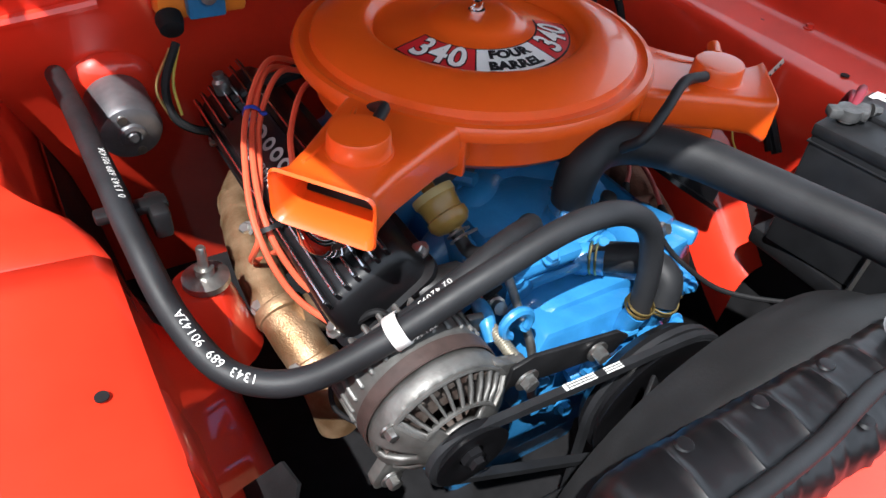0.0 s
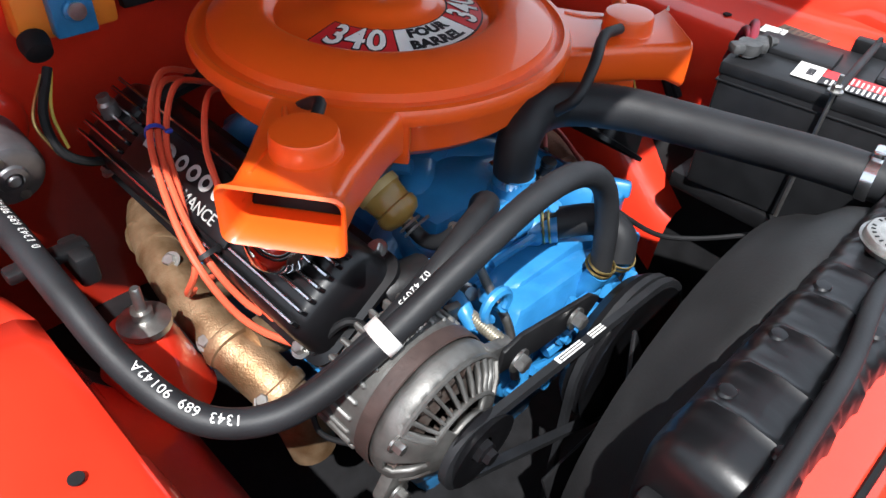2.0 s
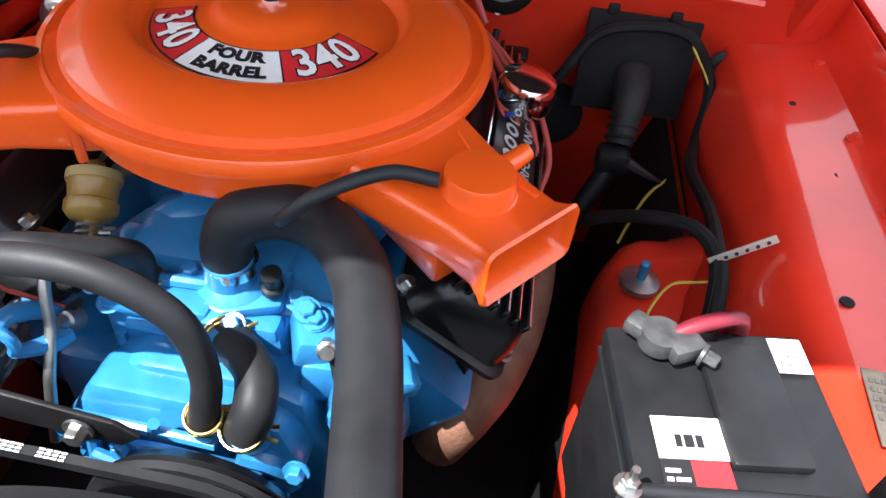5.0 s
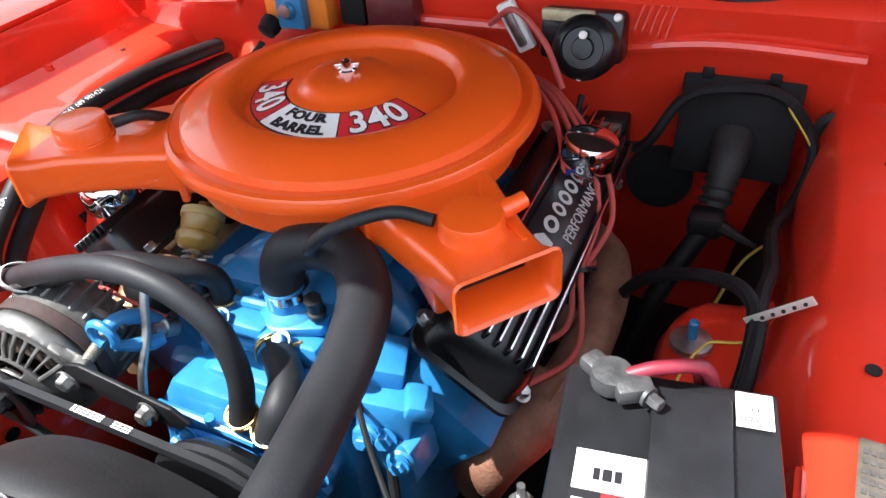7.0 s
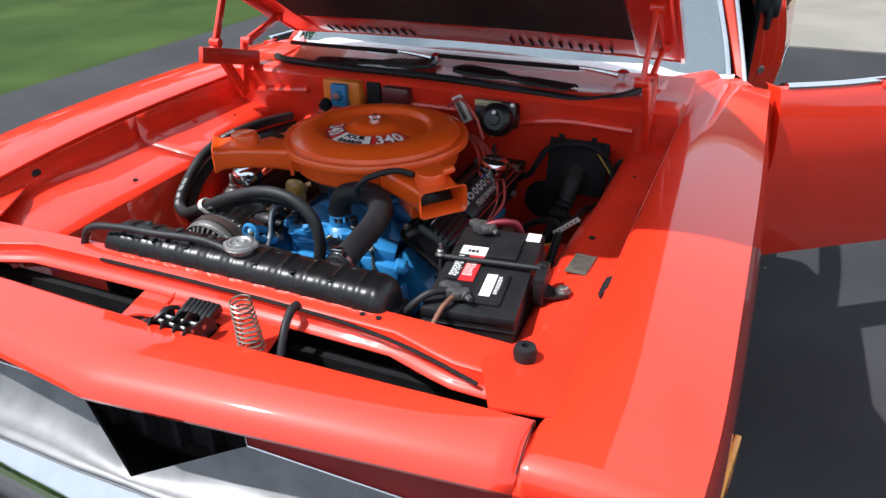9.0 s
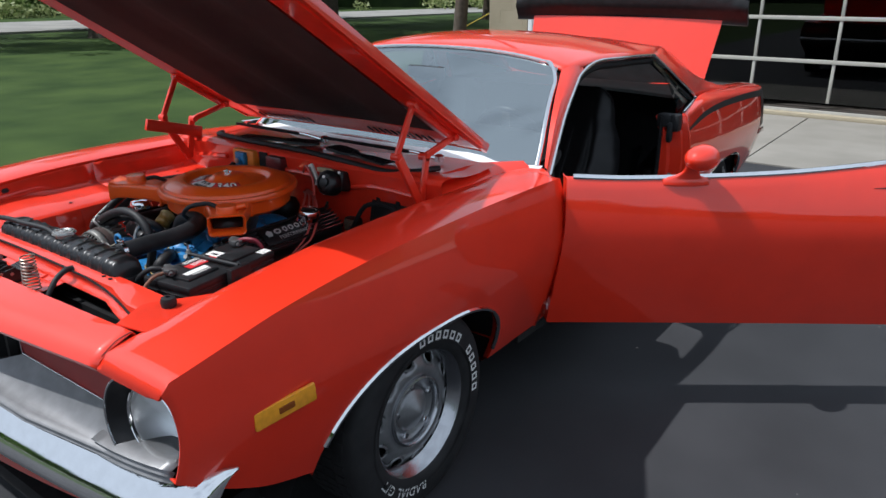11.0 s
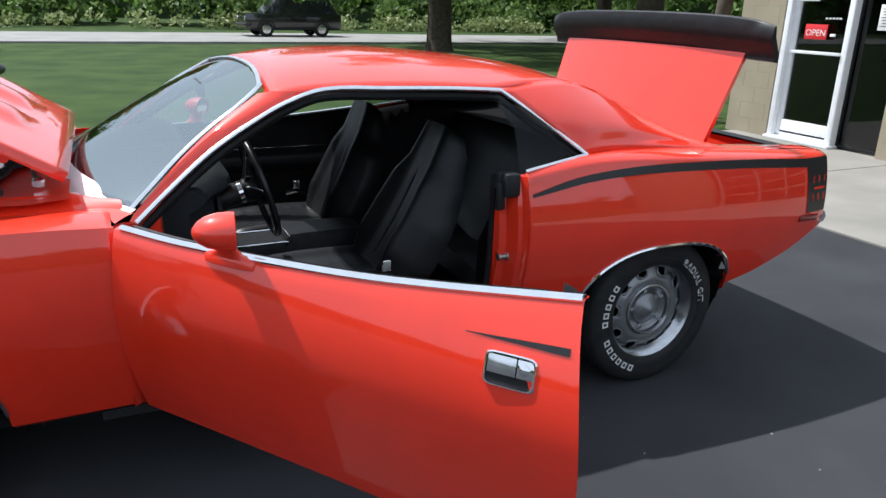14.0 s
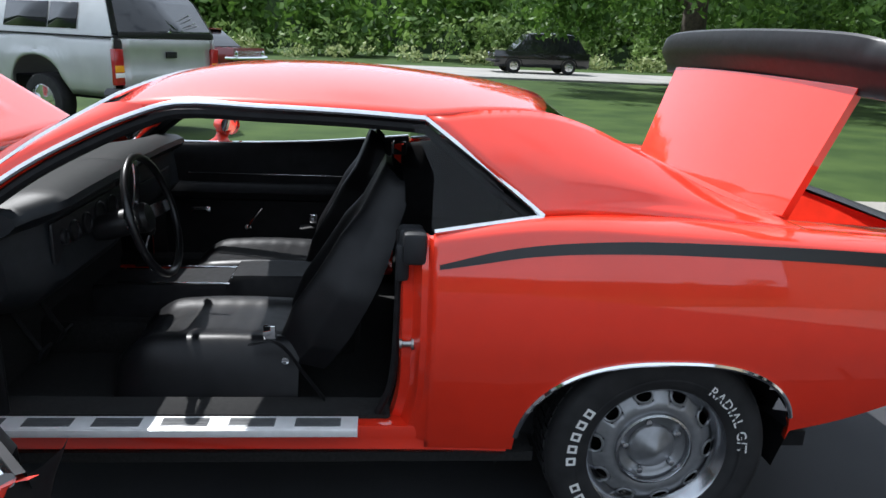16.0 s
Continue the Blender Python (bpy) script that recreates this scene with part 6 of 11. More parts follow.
# wing nut and stud
bm = B()
m = Matrix.Translation(AC + Vector((0, 0, 0.9378)))
lathe(bm, [(0.011, 0), (0.011, 0.003), (0.0075, 0.004), (0.0065, 0.014), (0.0040, 0.012), (0.0040, 0.015), (0.003, 0.016), (0, 0.016)], 16, m)
for a in (0.5, 3.64):
    box(bm, AC.x + math.cos(a) * 0.011, AC.y + math.sin(a) * 0.009, 0.9455, 0.009, 0.003, 0.006, 0.0016, rot=Matrix.Rotation(a, 4, "Z"))
part("wing_nut", bm, CHROME, air, "bright wing nut on its stud")


DECAL_TURN = -5.0


def cone_z(r, lift=0.0):
    return 0.9245 - (r - 0.064) * 0.2143 + lift


def ring_patch(r0, r1, a0, a1, lift, n=18):
    """Patch of the sloped decal ring, angles in degrees from the front, positive to the driver's side."""
    bm = B()
    rows = []
    for j in range(5):
        r = r0 + (r1 - r0) * j / 4
        rows.append([(AC.x + LID * r * math.sin(radians(DECAL_TURN + a0 + (a1 - a0) * i / n)), AC.y - LID * r * math.cos(radians(DECAL_TURN + a0 + (a1 - a0) * i / n)), cone_z(r, lift)) for i in range(n + 1)])
    grid(bm, rows)
    return bm


def ring_text(text, size, r_mid, a_mid, lift, bold=0.0, squeeze=1.0):
    bm = words(text, size, bold=bold, spacing=1.05)
    for v in bm.verts:
        a = radians(a_mid + DECAL_TURN) + v.co.x * squeeze / r_mid
        r = r_mid - v.co.y
        v.co = Vector((AC.x + LID * r * math.sin(a), AC.y - LID * r * math.cos(a), cone_z(r, lift)))
    return bm


decal = part("decal", ring_patch(0.0735, 0.1175, -80, 80, 0.0006, 40), INK, air, "red and white displacement decal")
for a0, a1, mt in ((-78.6, -27.6, LABEL_RED), (-26.6, 26.6, WHITE), (27.6, 78.6, LABEL_RED)):
    part("decal_field", ring_patch(0.0755, 0.1155, a0, a1, 0.0012), mt, decal)
for a in (-53, 53):
    part("decal_figure", ring_text("340", 0.048, 0.0955, a, 0.0018, 0.0026, 0.88), INK, decal, smooth=False)
    part("decal_figure", ring_text("340", 0.048, 0.0955, a, 0.0023, 0.0011, 0.88), WHITE, decal, smooth=False)
part("decal_word", ring_text("FOUR", 0.0185, 0.0855, 0, 0.0018, 0.0012, 1.05), INK, decal, smooth=False)
part("decal_word", ring_text("BARREL", 0.0185, 0.1050, 0, 0.0018, 0.0012, 1.05), INK, decal, smooth=False)


def snorkel(ang, tip_d, cap_d, s, hose_nipple, lift=0.0):
    """Flat tapered duct that leaves the pan at ang (degrees from +x), flared at its open mouth."""
    a = radians(ang)
    fwd = Vector((math.cos(a), math.sin(a), 0))
    side = Vector((-math.sin(a), math.cos(a), 0))
    up = Vector((0, 0, 1))

    def sec(d, w, z0, z1, r=0.010, n=5):
        h = lift * min(1.0, max(0.0, (d - 0.17) / 0.12))
        z0, z1 = z0 + h, z1 + h
        pts = []
        for cx, cz, q in ((1, 1, 0), (-1, 1, 1), (-1, -1, 2), (1, -1, 3)):
            for k in range(n):
                b = math.pi / 2 * (q + k / (n - 1))
                pts.append(AC + fwd * d + side * (cx * (w / 2 - r) + r * math.cos(b)) + up * ((z1 - r if cz > 0 else z0 + r) + r * math.sin(b)))
        return pts

    stations = [(0.165, 0.150, 0.842, 0.900), (0.205, 0.146, 0.842, 0.899), (0.225, 0.138, 0.843, 0.896), (0.26, 0.126, 0.844, 0.893), (tip_d - 0.05, 0.102, 0.843, 0.892), (tip_d - 0.018, 0.100, 0.842, 0.892), (tip_d - 0.006, 0.106, 0.838, 0.896), (tip_d, 0.112, 0.836, 0.899)]
    bm = B()
    rows = [sec(*st) for st in stations]
    lip = [sec(tip_d + 0.003, 0.110, 0.838, 0.897), sec(tip_d - 0.002, 0.102, 0.842, 0.893)]
    inner = [sec(tip_d - 0.02, 0.094, 0.846, 0.889), sec(tip_d - 0.15, 0.098, 0.848, 0.888)]
    vs = grid(bm, rows + lip + inner, closed=True)
    bm.faces.new(vs[-1])
    ob = part("snorkel", bm, ORANGE, air, "flat orange intake snorkel")
    # dark plate added inside the mouth, standing in for the shade there
    bm = B()
    grid(bm, [[AC + fwd * d + side * e * 0.045 + up * (z + lift) for e in (-1, 1)] for d, z in ((tip_d - 0.045, 0.847), (tip_d - 0.085, 0.887))])
    thick(part("mouth_shade_plate", bm, BLACK_SATIN, ob, "dark plate added to shade the snorkel mouth"), 0.002)
    # raised cap of the flap motor
    bm = B()
    c = AC + fwd * cap_d + up * (0.889 + lift)
    lathe(bm, [(0.0345, -0.002), (0.0345, 0.003), (0.0325, 0.004), (0.0315, 0.021), (0.0300, 0.0245), (0.024, 0.0255), (0.0, 0.0258)], 40, Matrix.Translation(c))
    part("flap_motor", bm, ORANGE, ob)
    bm = B()
    box(bm, *(AC + fwd * 0.214 + up * 0.872), 0.010, 0.152, 0.060, 0.003, rot=Matrix.Rotation(a, 4, "Z"))
    part("weld_band", bm, ORANGE, ob)
    # stiffening ribs and the lower shroud
    bm = B()
    tube(bm, [AC + fwd * 0.24 + side * 0.045 * s + up * (0.894 + lift * 0.6), AC + fwd * 0.275 + side * 0.035 * s + up * (0.892 + lift * 0.9), AC + fwd * (tip_d - 0.03) + side * 0.036 * s + up * (0.8915 + lift)], 0.003, 6)
    tube(bm, [AC + fwd * 0.22 + side * 0.066 * s + up * 0.862, AC + fwd * 0.27 + side * 0.058 * s + up * (0.856 + lift * 0.8), AC + fwd * (tip_d - 0.03) + side * 0.050 * s + up * (0.858 + lift)], 0.0035, 6)
    part("stamped_rib", bm, ORANGE, ob)
    if hose_nipple:
        bm = B()
        prism(bm, [(-0.05, -0.04), (0.05, -0.05), (0.05, 0.045), (-0.05, 0.05)], 0.035, Matrix.Translation(AC + fwd * 0.27 + up * 0.812) @ Matrix.Rotation(a, 4, "Z"), 0.006)
        part("lower_shroud", bm, ORANGE, ob)
        bm = B()
        p = c + up * 0.016
        tube(bm, [p + side * 0.03, p + side * 0.048 + up * 0.002, p + side * 0.058 + up * 0.004], [0.010, 0.009, 0.0085], 10)
        part("nipple", bm, ORANGE, ob)
    return fwd, side, c


fD, sD, cD = snorkel(-39.5, 0.378, 0.312, 1, True)
fP, sP, cP = snorkel(180 + 36.5, 0.390, 0.317, -1, False, 0.020)
# vacuum hose that loops from the driver-side motor to the lid's front
bm = B()
tube(bm, [cD + Vector((-0.034, -0.01, 0.016)), cD + Vector((-0.075, -0.015, 0.020)), (0.115, -0.215, 0.895), (0.085, -0.22, 0.868), (0.075, -0.20, 0.845)], 0.0068, 10)
thing("vacuum_hose", bm, RUBBER, "thin black vacuum hose on the orange air cleaner", "hose")
bm = B()
tube(bm, [cP + Vector((0.028, 0.022, 0.012)), cP + Vector((0.05, 0.045, 0.014)), (-0.20, -0.06, 0.885)], 0.0065, 10)
thing("vacuum_hose", bm, RUBBER, "short black vacuum hose beside the orange snorkel", "hose")

# ---- engine ----
engine = thing("engine", None, None, "blue painted V8 engine with black valve covers", "engine")
bm = B()
box(bm, 0.0, 0.03, 0.50, 0.36, 0.56, 0.30, 0.03)
box(bm, 0, 0.03, 0.36, 0.26, 0.5, 0.22, 0.02)
part("block", bm, BLUE, engine)
for s in (1, -1):
    bm = B()
    box(bm, s * 0.185, 0.03, 0.625, 0.13, 0.50, 0.12, 0.014, rot=Matrix.Rotation(radians(42 * s), 4, "Y"))
    part("cylinder_head", bm, BLUE, engine)
# intake manifold: a valley casting with runners and a carburettor pad
bm = B()
box(bm, 0, 0.03, 0.680, 0.24, 0.46, 0.06, 0.02)
intake = part("intake_manifold", bm, BLUE, engine, "blue cast intake manifold")
for s in (1, -1):
    for k in range(4):
        y = -0.13 + 0.11 * k
        bm = B()
        tube(bm, [(s * 0.02, y * 0.6 + 0.01, 0.735), (s * 0.07, y * 0.85, 0.735), (s * 0.135, y, 0.690)], [0.034, 0.030, 0.028], 12)
        part("runner", bm, BLUE, intake)
rot = Matrix.Rotation(radians(20), 4, "X")
for c_, sz, rt_ in (((0, 0.01, 0.745), (0.16, 0.20, 0.05), None), ((-0.015, -0.135, 0.735), (0.17, 0.10, 0.045), None), ((0.075, -0.165, 0.722), (0.09, 0.085, 0.045), rot), ((-0.085, -0.165, 0.715), (0.08, 0.085, 0.045), rot)):
    bm = B()
    box(bm, *c_, *sz, 0.012, rot=rt_)
    part("casting_pad", bm, BLUE, intake)
# thermostat neck
bm = B()
m = axis_to((0.018, -0.192, 0.725), (0, -0.10, 1))
lathe(bm, [(0.040, 0.0), (0.040, 0.022), (0.036, 0.026), (0.034, 0.028), (0.026, 0.034), (0.024, 0.06)], 28, m)
prism(bm, [(-0.055, -0.022), (0.0, -0.042), (0.055, -0.022), (0.055, 0.022), (0.0, 0.042), (-0.055, 0.022)], 0.014, m @ Matrix.Translation((0, 0, 0.012)), 0.004)
part("thermostat_housing", bm, BLUE, engine)
for dx in (-0.042, 0.042):
    bm = B()
    bolt(bm, m @ Vector((dx, 0, 0.026)), (0, -0.1, 1), 0.008, 0.008)
    part("bolt", bm, BLUE, engine)
# timing cover and water pump
bm = B()
prism(bm, [(-0.115, -0.14), (-0.12, 0.04), (-0.095, 0.115), (-0.05, 0.14), (0.06, 0.14), (0.11, 0.115), (0.13, 0.04), (0.12, -0.14)], 0.055, Matrix.Translation((0, -0.225, 0.565)) @ Matrix.Rotation(math.pi / 2, 4, "X"), 0.008)
part("timing_cover", bm, BLUE, engine)
bm = B()
prism(bm, [(-0.118, -0.035), (-0.122, 0.025), (-0.085, 0.085), (0.050, 0.080), (0.095, 0.060), (0.120, 0.01), (0.10, -0.05), (0.03, -0.075), (-0.05, -0.07)], 0.055, Matrix.Translation((0.0, -0.262, 0.612)) @ Matrix.Rotation(math.pi / 2 - 0.10, 4, "X"), 0.010)
wpump = part("water_pump", bm, BLUE, engine, "blue cast water pump")
# ribs and pads on the pump's face
bm = B()
for pts, r in (([(-0.10, -0.322, 0.67), (-0.02, -0.326, 0.672), (0.04, -0.327, 0.668)], 0.006), ([(-0.085, -0.324, 0.655), (-0.09, -0.328, 0.60)], 0.007), ([(-0.02, -0.326, 0.672), (-0.015, -0.329, 0.69)], 0.006), ([(-0.06, -0.33, 0.636), (-0.01, -0.336, 0.648), (0.035, -0.338, 0.645)], 0.011), ([(0.06, -0.325, 0.655), (0.09, -0.32, 0.64), (0.105, -0.315, 0.60)], 0.012)):
    tube(bm, pts, r, 8)
part("cast_rib", bm, BLUE, wpump)
for p in ((-0.105, -0.326, 0.66), (0.0, -0.336, 0.632), (-0.06, -0.332, 0.585), (0.09, -0.325, 0.60)):
    bm = B()
    bolt(bm, p, (0, -1, 0.1), 0.009, 0.010)
    part("pump_bolt", bm, BLUE, wpump)
bm = B()
tube(bm, [(0.031, -0.300, 0.655), (0.031, -0.318, 0.680), (0.031, -0.328, 0.705)], 0.014, 14)
tube(bm, [(0.070, -0.295, 0.645), (0.070, -0.314, 0.672), (0.070, -0.328, 0.702)], 0.017, 14)
part("hose_neck", bm, BLUE, wpump)
# front of the intake: stepped face with the bypass port
bm = B()
box(bm, -0.012, -0.225, 0.705, 0.175, 0.03, 0.06, 0.010)
box(bm, -0.045, -0.222, 0.738, 0.11, 0.045, 0.022, 0.008)
lathe(bm, [(0.022, 0), (0.022, 0.012), (0.019, 0.016), (0.019, 0.035)], 20, axis_to((0.012, -0.232, 0.722), (0.6, -0.75, 0.2)))
lathe(bm, [(0.014, 0), (0.012, 0.01), (0.011, 0.03)], 14, axis_to((-0.062, -0.215, 0.735), (0, 0, 1)))
lathe(bm, [(0.012, 0), (0.012, 0.02)], 6, axis_to((-0.095, -0.205, 0.73), (-0.2, -0.3, 1)))
box(bm, 0.055, -0.215, 0.70, 0.05, 0.05, 0.05, 0.012)
for x in (-0.085, -0.03, 0.03):
    tube(bm, [(x, -0.242, 0.70), (x, -0.243, 0.68)], 0.006, 6)
part("intake_front", bm, BLUE, engine)
for x, y, z in ((-0.090, -0.235, 0.735), (0.085, -0.20, 0.742), (-0.11, -0.17, 0.733), (0.10, -0.12, 0.730)):
    bm = B()
    bolt(bm, (x, y, z), (0, -0.3, 1), 0.009, 0.009)
    part("bolt", bm, BLUE, engine)
# blue brackets at the driver side front, with chipped paint
bm = B()
box(bm, 0.128, -0.218, 0.722, 0.085, 0.060, 0.034, 0.005, rot=Matrix.Rotation(0.35, 4, "Z") @ Matrix.Rotation(0.25, 4, "Y"))
bracket = part("pump_bracket", bm, BLUE, engine, "blue cast bracket with worn edges")
for c_, sz, an in (((0.158, -0.238, 0.678), (0.062, 0.052, 0.060), 0.25), ((0.176, -0.246, 0.628), (0.058, 0.050, 0.050), -0.15), ((0.118, -0.244, 0.690), (0.036, 0.030, 0.055), 0.1), ((0.196, -0.238, 0.700), (0.030, 0.040, 0.022), 0.5)):
    bm = B()
    box(bm, *c_, *sz, 0.005, rot=Matrix.Rotation(an, 4, "Z") @ Matrix.Rotation(an * 0.8, 4, "Y"))
    part("casting_block", bm, BLUE, bracket)
for c_, d_ in (((0.110, -0.225, 0.738), (0, -0.2, 1)), ((0.146, -0.270, 0.662), (0.1, -1, 0.3)), ((0.186, -0.272, 0.640), (0.2, -1, 0.3))):
    bm = B()
    lathe(bm, [(0.016, -0.006), (0.016, 0.006), (0.013, 0.009), (0.013, 0.012)], 18, axis_to(c_, d_))
    bolt(bm, Vector(c_) + Vector(d_).normalized() * 0.012, d_, 0.008, 0.008)
    part("boss", bm, BLUE, bracket)
bm = B()
tube(bm, [(-0.147 + 0.017 * math.cos(a), -0.318, 0.760 + 0.017 * math.sin(a)) for a in (radians(-40 + 290 * k / 20) for k in range(21))], 0.0055, 8, n=1, smooth_path=False, flat=1.0)
tube(bm, [(-0.134, -0.318, 0.749), (-0.126, -0.300, 0.736), (-0.120, -0.285, 0.728), (-0.112, -0.272, 0.726)], [0.006, 0.008, 0.010, 0.007], 8)
part("alternator_bracket", bm, BLUE, engine)
bm = B()
lathe(bm, [(0.011, 0), (0.011, 0.016), (0.008, 0.018), (0.008, 0.03)], 10, axis_to((-0.122, -0.245, 0.715), (-0.3, -1, 0.6)))
part("sender", bm, STEEL, engine, "bright sender fitting")
bm = B()
lathe(bm, [(0.010, 0), (0.010, 0.014), (0.007, 0.016), (0.007, 0.022)], 10, axis_to((0.125, -0.245, 0.735), (0.3, -1, 0.7)))
part("sender", bm, STEEL, engine, "bright sender fitting")


PLATE_INK = material("silver_plate_ink", (0.40, 0.40, 0.39), 0.45, var=0.06, scale=80)


# valve covers: finned black boxes tilted outward
def valve_cover(s):
    tilt = Matrix.Rotation(radians(36 * s), 4, "Y")
    m = Matrix.Translation((s * 0.236, 0.03, 0.728)) @ tilt
    bm = B()
    L, W, H = 0.49, 0.125, 0.062
    rows = []
    for z, gx, gy in ((0.0, 0.008, 0.008), (0.006, 0.008, 0.008), (0.008, 0.0, 0.0), (0.035, -0.004, -0.004), (0.052, -0.010, -0.010), (0.060, -0.018, -0.018), (0.062, -0.026, -0.026)):
        hx, hy, r = W / 2 + gx, L / 2 + gy, 0.022
        row = []
        for cx, cy, q in ((1, 1, 0), (-1, 1, 1), (-1, -1, 2), (1, -1, 3)):
            for k in range(6):
                b = math.pi / 2 * (q + k / 5)
                row.append(m @ Vector((cx * (hx - r) + r * math.cos(b), cy * (hy - r) + r * math.sin(b), z)))
        rows.append(row)
    vs = grid(bm, rows, closed=True)
    bm.faces.new(vs[-1])
    ob = part("valve_cover", bm, BLACK_GLOSS, engine, "finned black valve cover with bright fin edges")
    # fins run along the cover; their ground tops are bright
    plate = (-0.10, 0.13)
    for k in range(7):
        x = -0.042 + 0.014 * k
        for a, b in ((-L / 2 + 0.012, plate[0] - 0.006), (plate[1] + 0.006, L / 2 - 0.012)) if 1 <= k <= 5 else ((-L / 2 + 0.012, L / 2 - 0.012),):
            bm = B()
            box(bm, 0, 0, 0, 0.0045, b - a, 0.012, 0.001, seg=1)
            xf(bm, m @ Matrix.Translation((x, (a + b) / 2, 0.064)))
            f = part("fin", bm, BLACK_GLOSS, ob)
            bm = B()
            box(bm, 0, 0, 0, 0.0020, b - a - 0.004, 0.0012)
            # the fin bends down over the front end of the cover
            box(bm, 0, a + 0.004 - (a + b) / 2, -0.012, 0.0020, 0.0016, 0.022) if a < -0.2 else None
            xf(bm, m @ Matrix.Translation((x, (a + b) / 2, 0.0704)))
            part("fin_edge", bm, STAINLESS, f)
    # name plate: maker's mark as plain shapes, the lower word lettered
    bm = B()
    box(bm, 0, 0, 0, 0.066, plate[1] - plate[0], 0.005, 0.002)
    xf(bm, m @ Matrix.Translation((0, (plate[0] + plate[1]) / 2, 0.066)))
    pl = part("name_plate", bm, BLACK_GLOSS, ob)
    face = m @ Matrix.Translation((0, (plate[0] + plate[1]) / 2, 0.0692)) @ Matrix.Rotation(radians(90 * s), 4, "Z")
    bm = words("PERFORMANCE", 0.0200, 0.0004)
    xf(bm, face @ Matrix.Translation((0.012, -0.018, 0)))
    part("lettering", bm, PLATE_INK, pl, smooth=False)
    bm = B()
    prism(bm, [(0.014 * math.cos(a), 0.014 * math.sin(a)) for a in (radians(18 + 72 * k) for k in range(5))], 0.001, face @ Matrix.Translation((-0.085, 0.008, 0)))
    part("plate_mark", bm, PLATE_INK, pl, smooth=False)
    for k in range(5):
        bm = B()
        w = (0.030, 0.020, 0.022, 0.022, 0.016)[k]
        x = (-0.050, -0.018, 0.008, 0.034, 0.058)[k]
        lathe_pts = [(w / 2 * math.cos(t) * 0.98, 0.0105 * math.sin(t)) for t in (2 * math.pi * j / 20 for j in range(20))]
        inner_pts = [(p[0] * 0.5, p[1] * 0.5) for p in lathe_pts]
        rows = [[face @ Matrix.Translation((x, 0.009, 0)) @ Vector((px, py, 0.0006)) for px, py in q] for q in (lathe_pts, inner_pts)]
        grid(bm, rows, closed=True)
        part("plate_mark", bm, PLATE_INK, pl, smooth=False)
    for cx, cy in ((1, -1), (-1, -1), (1, 1), (-1, 1)):
        bm = B()
        p = m @ Vector((cx * (W / 2 + 0.002), cy * (L / 2 - 0.03), 0.007))
        bolt(bm, p, m.to_3x3() @ Vector((0, 0, 1)), 0.008, 0.009)
        part("bolt", bm, STEEL, ob)
    return m, ob


mD, vcD = valve_cover(1)
mP, vcP = valve_cover(-1)
# chrome breather and oil cap
for m, y, nm in ((mD, 0.10, "breather"), (mP, -0.175, "oil_cap")):
    bm = B()
    base = m @ Vector((0, y, 0.064))
    lathe(bm, [(0.018, 0), (0.018, 0.014), (0.034, 0.016), (0.037, 0.022), (0.037, 0.046), (0.033, 0.054), (0.02, 0.058), (0, 0.058)], 32, axis_to(base, (0.15 if m is mD else -0.1, 0, 1)))
    part(nm, bm, CHROME, vcD if m is mD else vcP, "chrome breather cap")
bm = B()
lathe(bm, [(0.012, 0), (0.012, 0.018), (0.008, 0.022), (0.008, 0.03)], 14, axis_to(mP @ Vector((0.0, 0.20, 0.064)), (-0.2, 0.1, 1)))
part("pcv_valve", bm, STEEL, vcP)
# exhaust manifolds
bm = B()
tube(bm, [(-0.262, 0.24, 0.62), (-0.292, 0.16, 0.645), (-0.318, 0.05, 0.655), (-0.325, -0.06, 0.648), (-0.318, -0.12, 0.632), (-0.306, -0.17, 0.60), (-0.295, -0.19, 0.53)], [0.024, 0.027, 0.028, 0.029, 0.030, 0.029, 0.028], 20)
ex = part("exhaust_manifold", bm, EXHAUST, engine, "bronze discoloured cast exhaust manifold")
for y in (0.16, 0.03, -0.09):
    bm = B()
    tube(bm, [(-0.235, y, 0.62), (-0.275, y - 0.005, 0.635), (-0.315, y - 0.015, 0.650)], [0.026, 0.027, 0.024], 12)
    part("port", bm, EXHAUST, ex)
for p, d, r in (((-0.321, -0.085, 0.643), (0.05, -0.9, -0.25), 0.0335), ((-0.310, -0.155, 0.612), (0.2, -0.8, -0.55), 0.0335), ((-0.306, 0.10, 0.650), (-0.2, -1, 0.05), 0.0300)):
    bm = B()
    lathe(bm, [(r - 0.004, -0.010), (r, -0.007), (r + 0.0015, 0.0), (r, 0.007), (r - 0.004, 0.010)], 24, axis_to(p, d), cap=False)
    part("cast_collar", bm, EXHAUST, ex)
for p in ((-0.345, -0.075, 0.655), (-0.334, -0.165, 0.625), (-0.318, 0.04, 0.683)):
    bm = B()
    bolt(bm, p, (-0.5, -0.2, 0.8), 0.008, 0.008)
    part("bolt", bm, STEEL, ex)
bm = B()
box(bm, -0.235, 0.03, 0.615, 0.02, 0.46, 0.06, 0.008, rot=Matrix.Rotation(radians(-40), 4, "Y"))
part("flange", bm, EXHAUST, ex)
bm = B()
tube(bm, [(0.262, 0.24, 0.60), (0.31, 0.16, 0.615), (0.325, 0.05, 0.615), (0.315, -0.06, 0.60), (0.290, -0.14, 0.585), (0.262, -0.185, 0.575), (0.24, -0.19, 0.52)], [0.024, 0.030, 0.032, 0.033, 0.034, 0.036, 0.034], 16)
ex = part("exhaust_manifold", bm, RUST, engine, "rusted cast exhaust manifold")
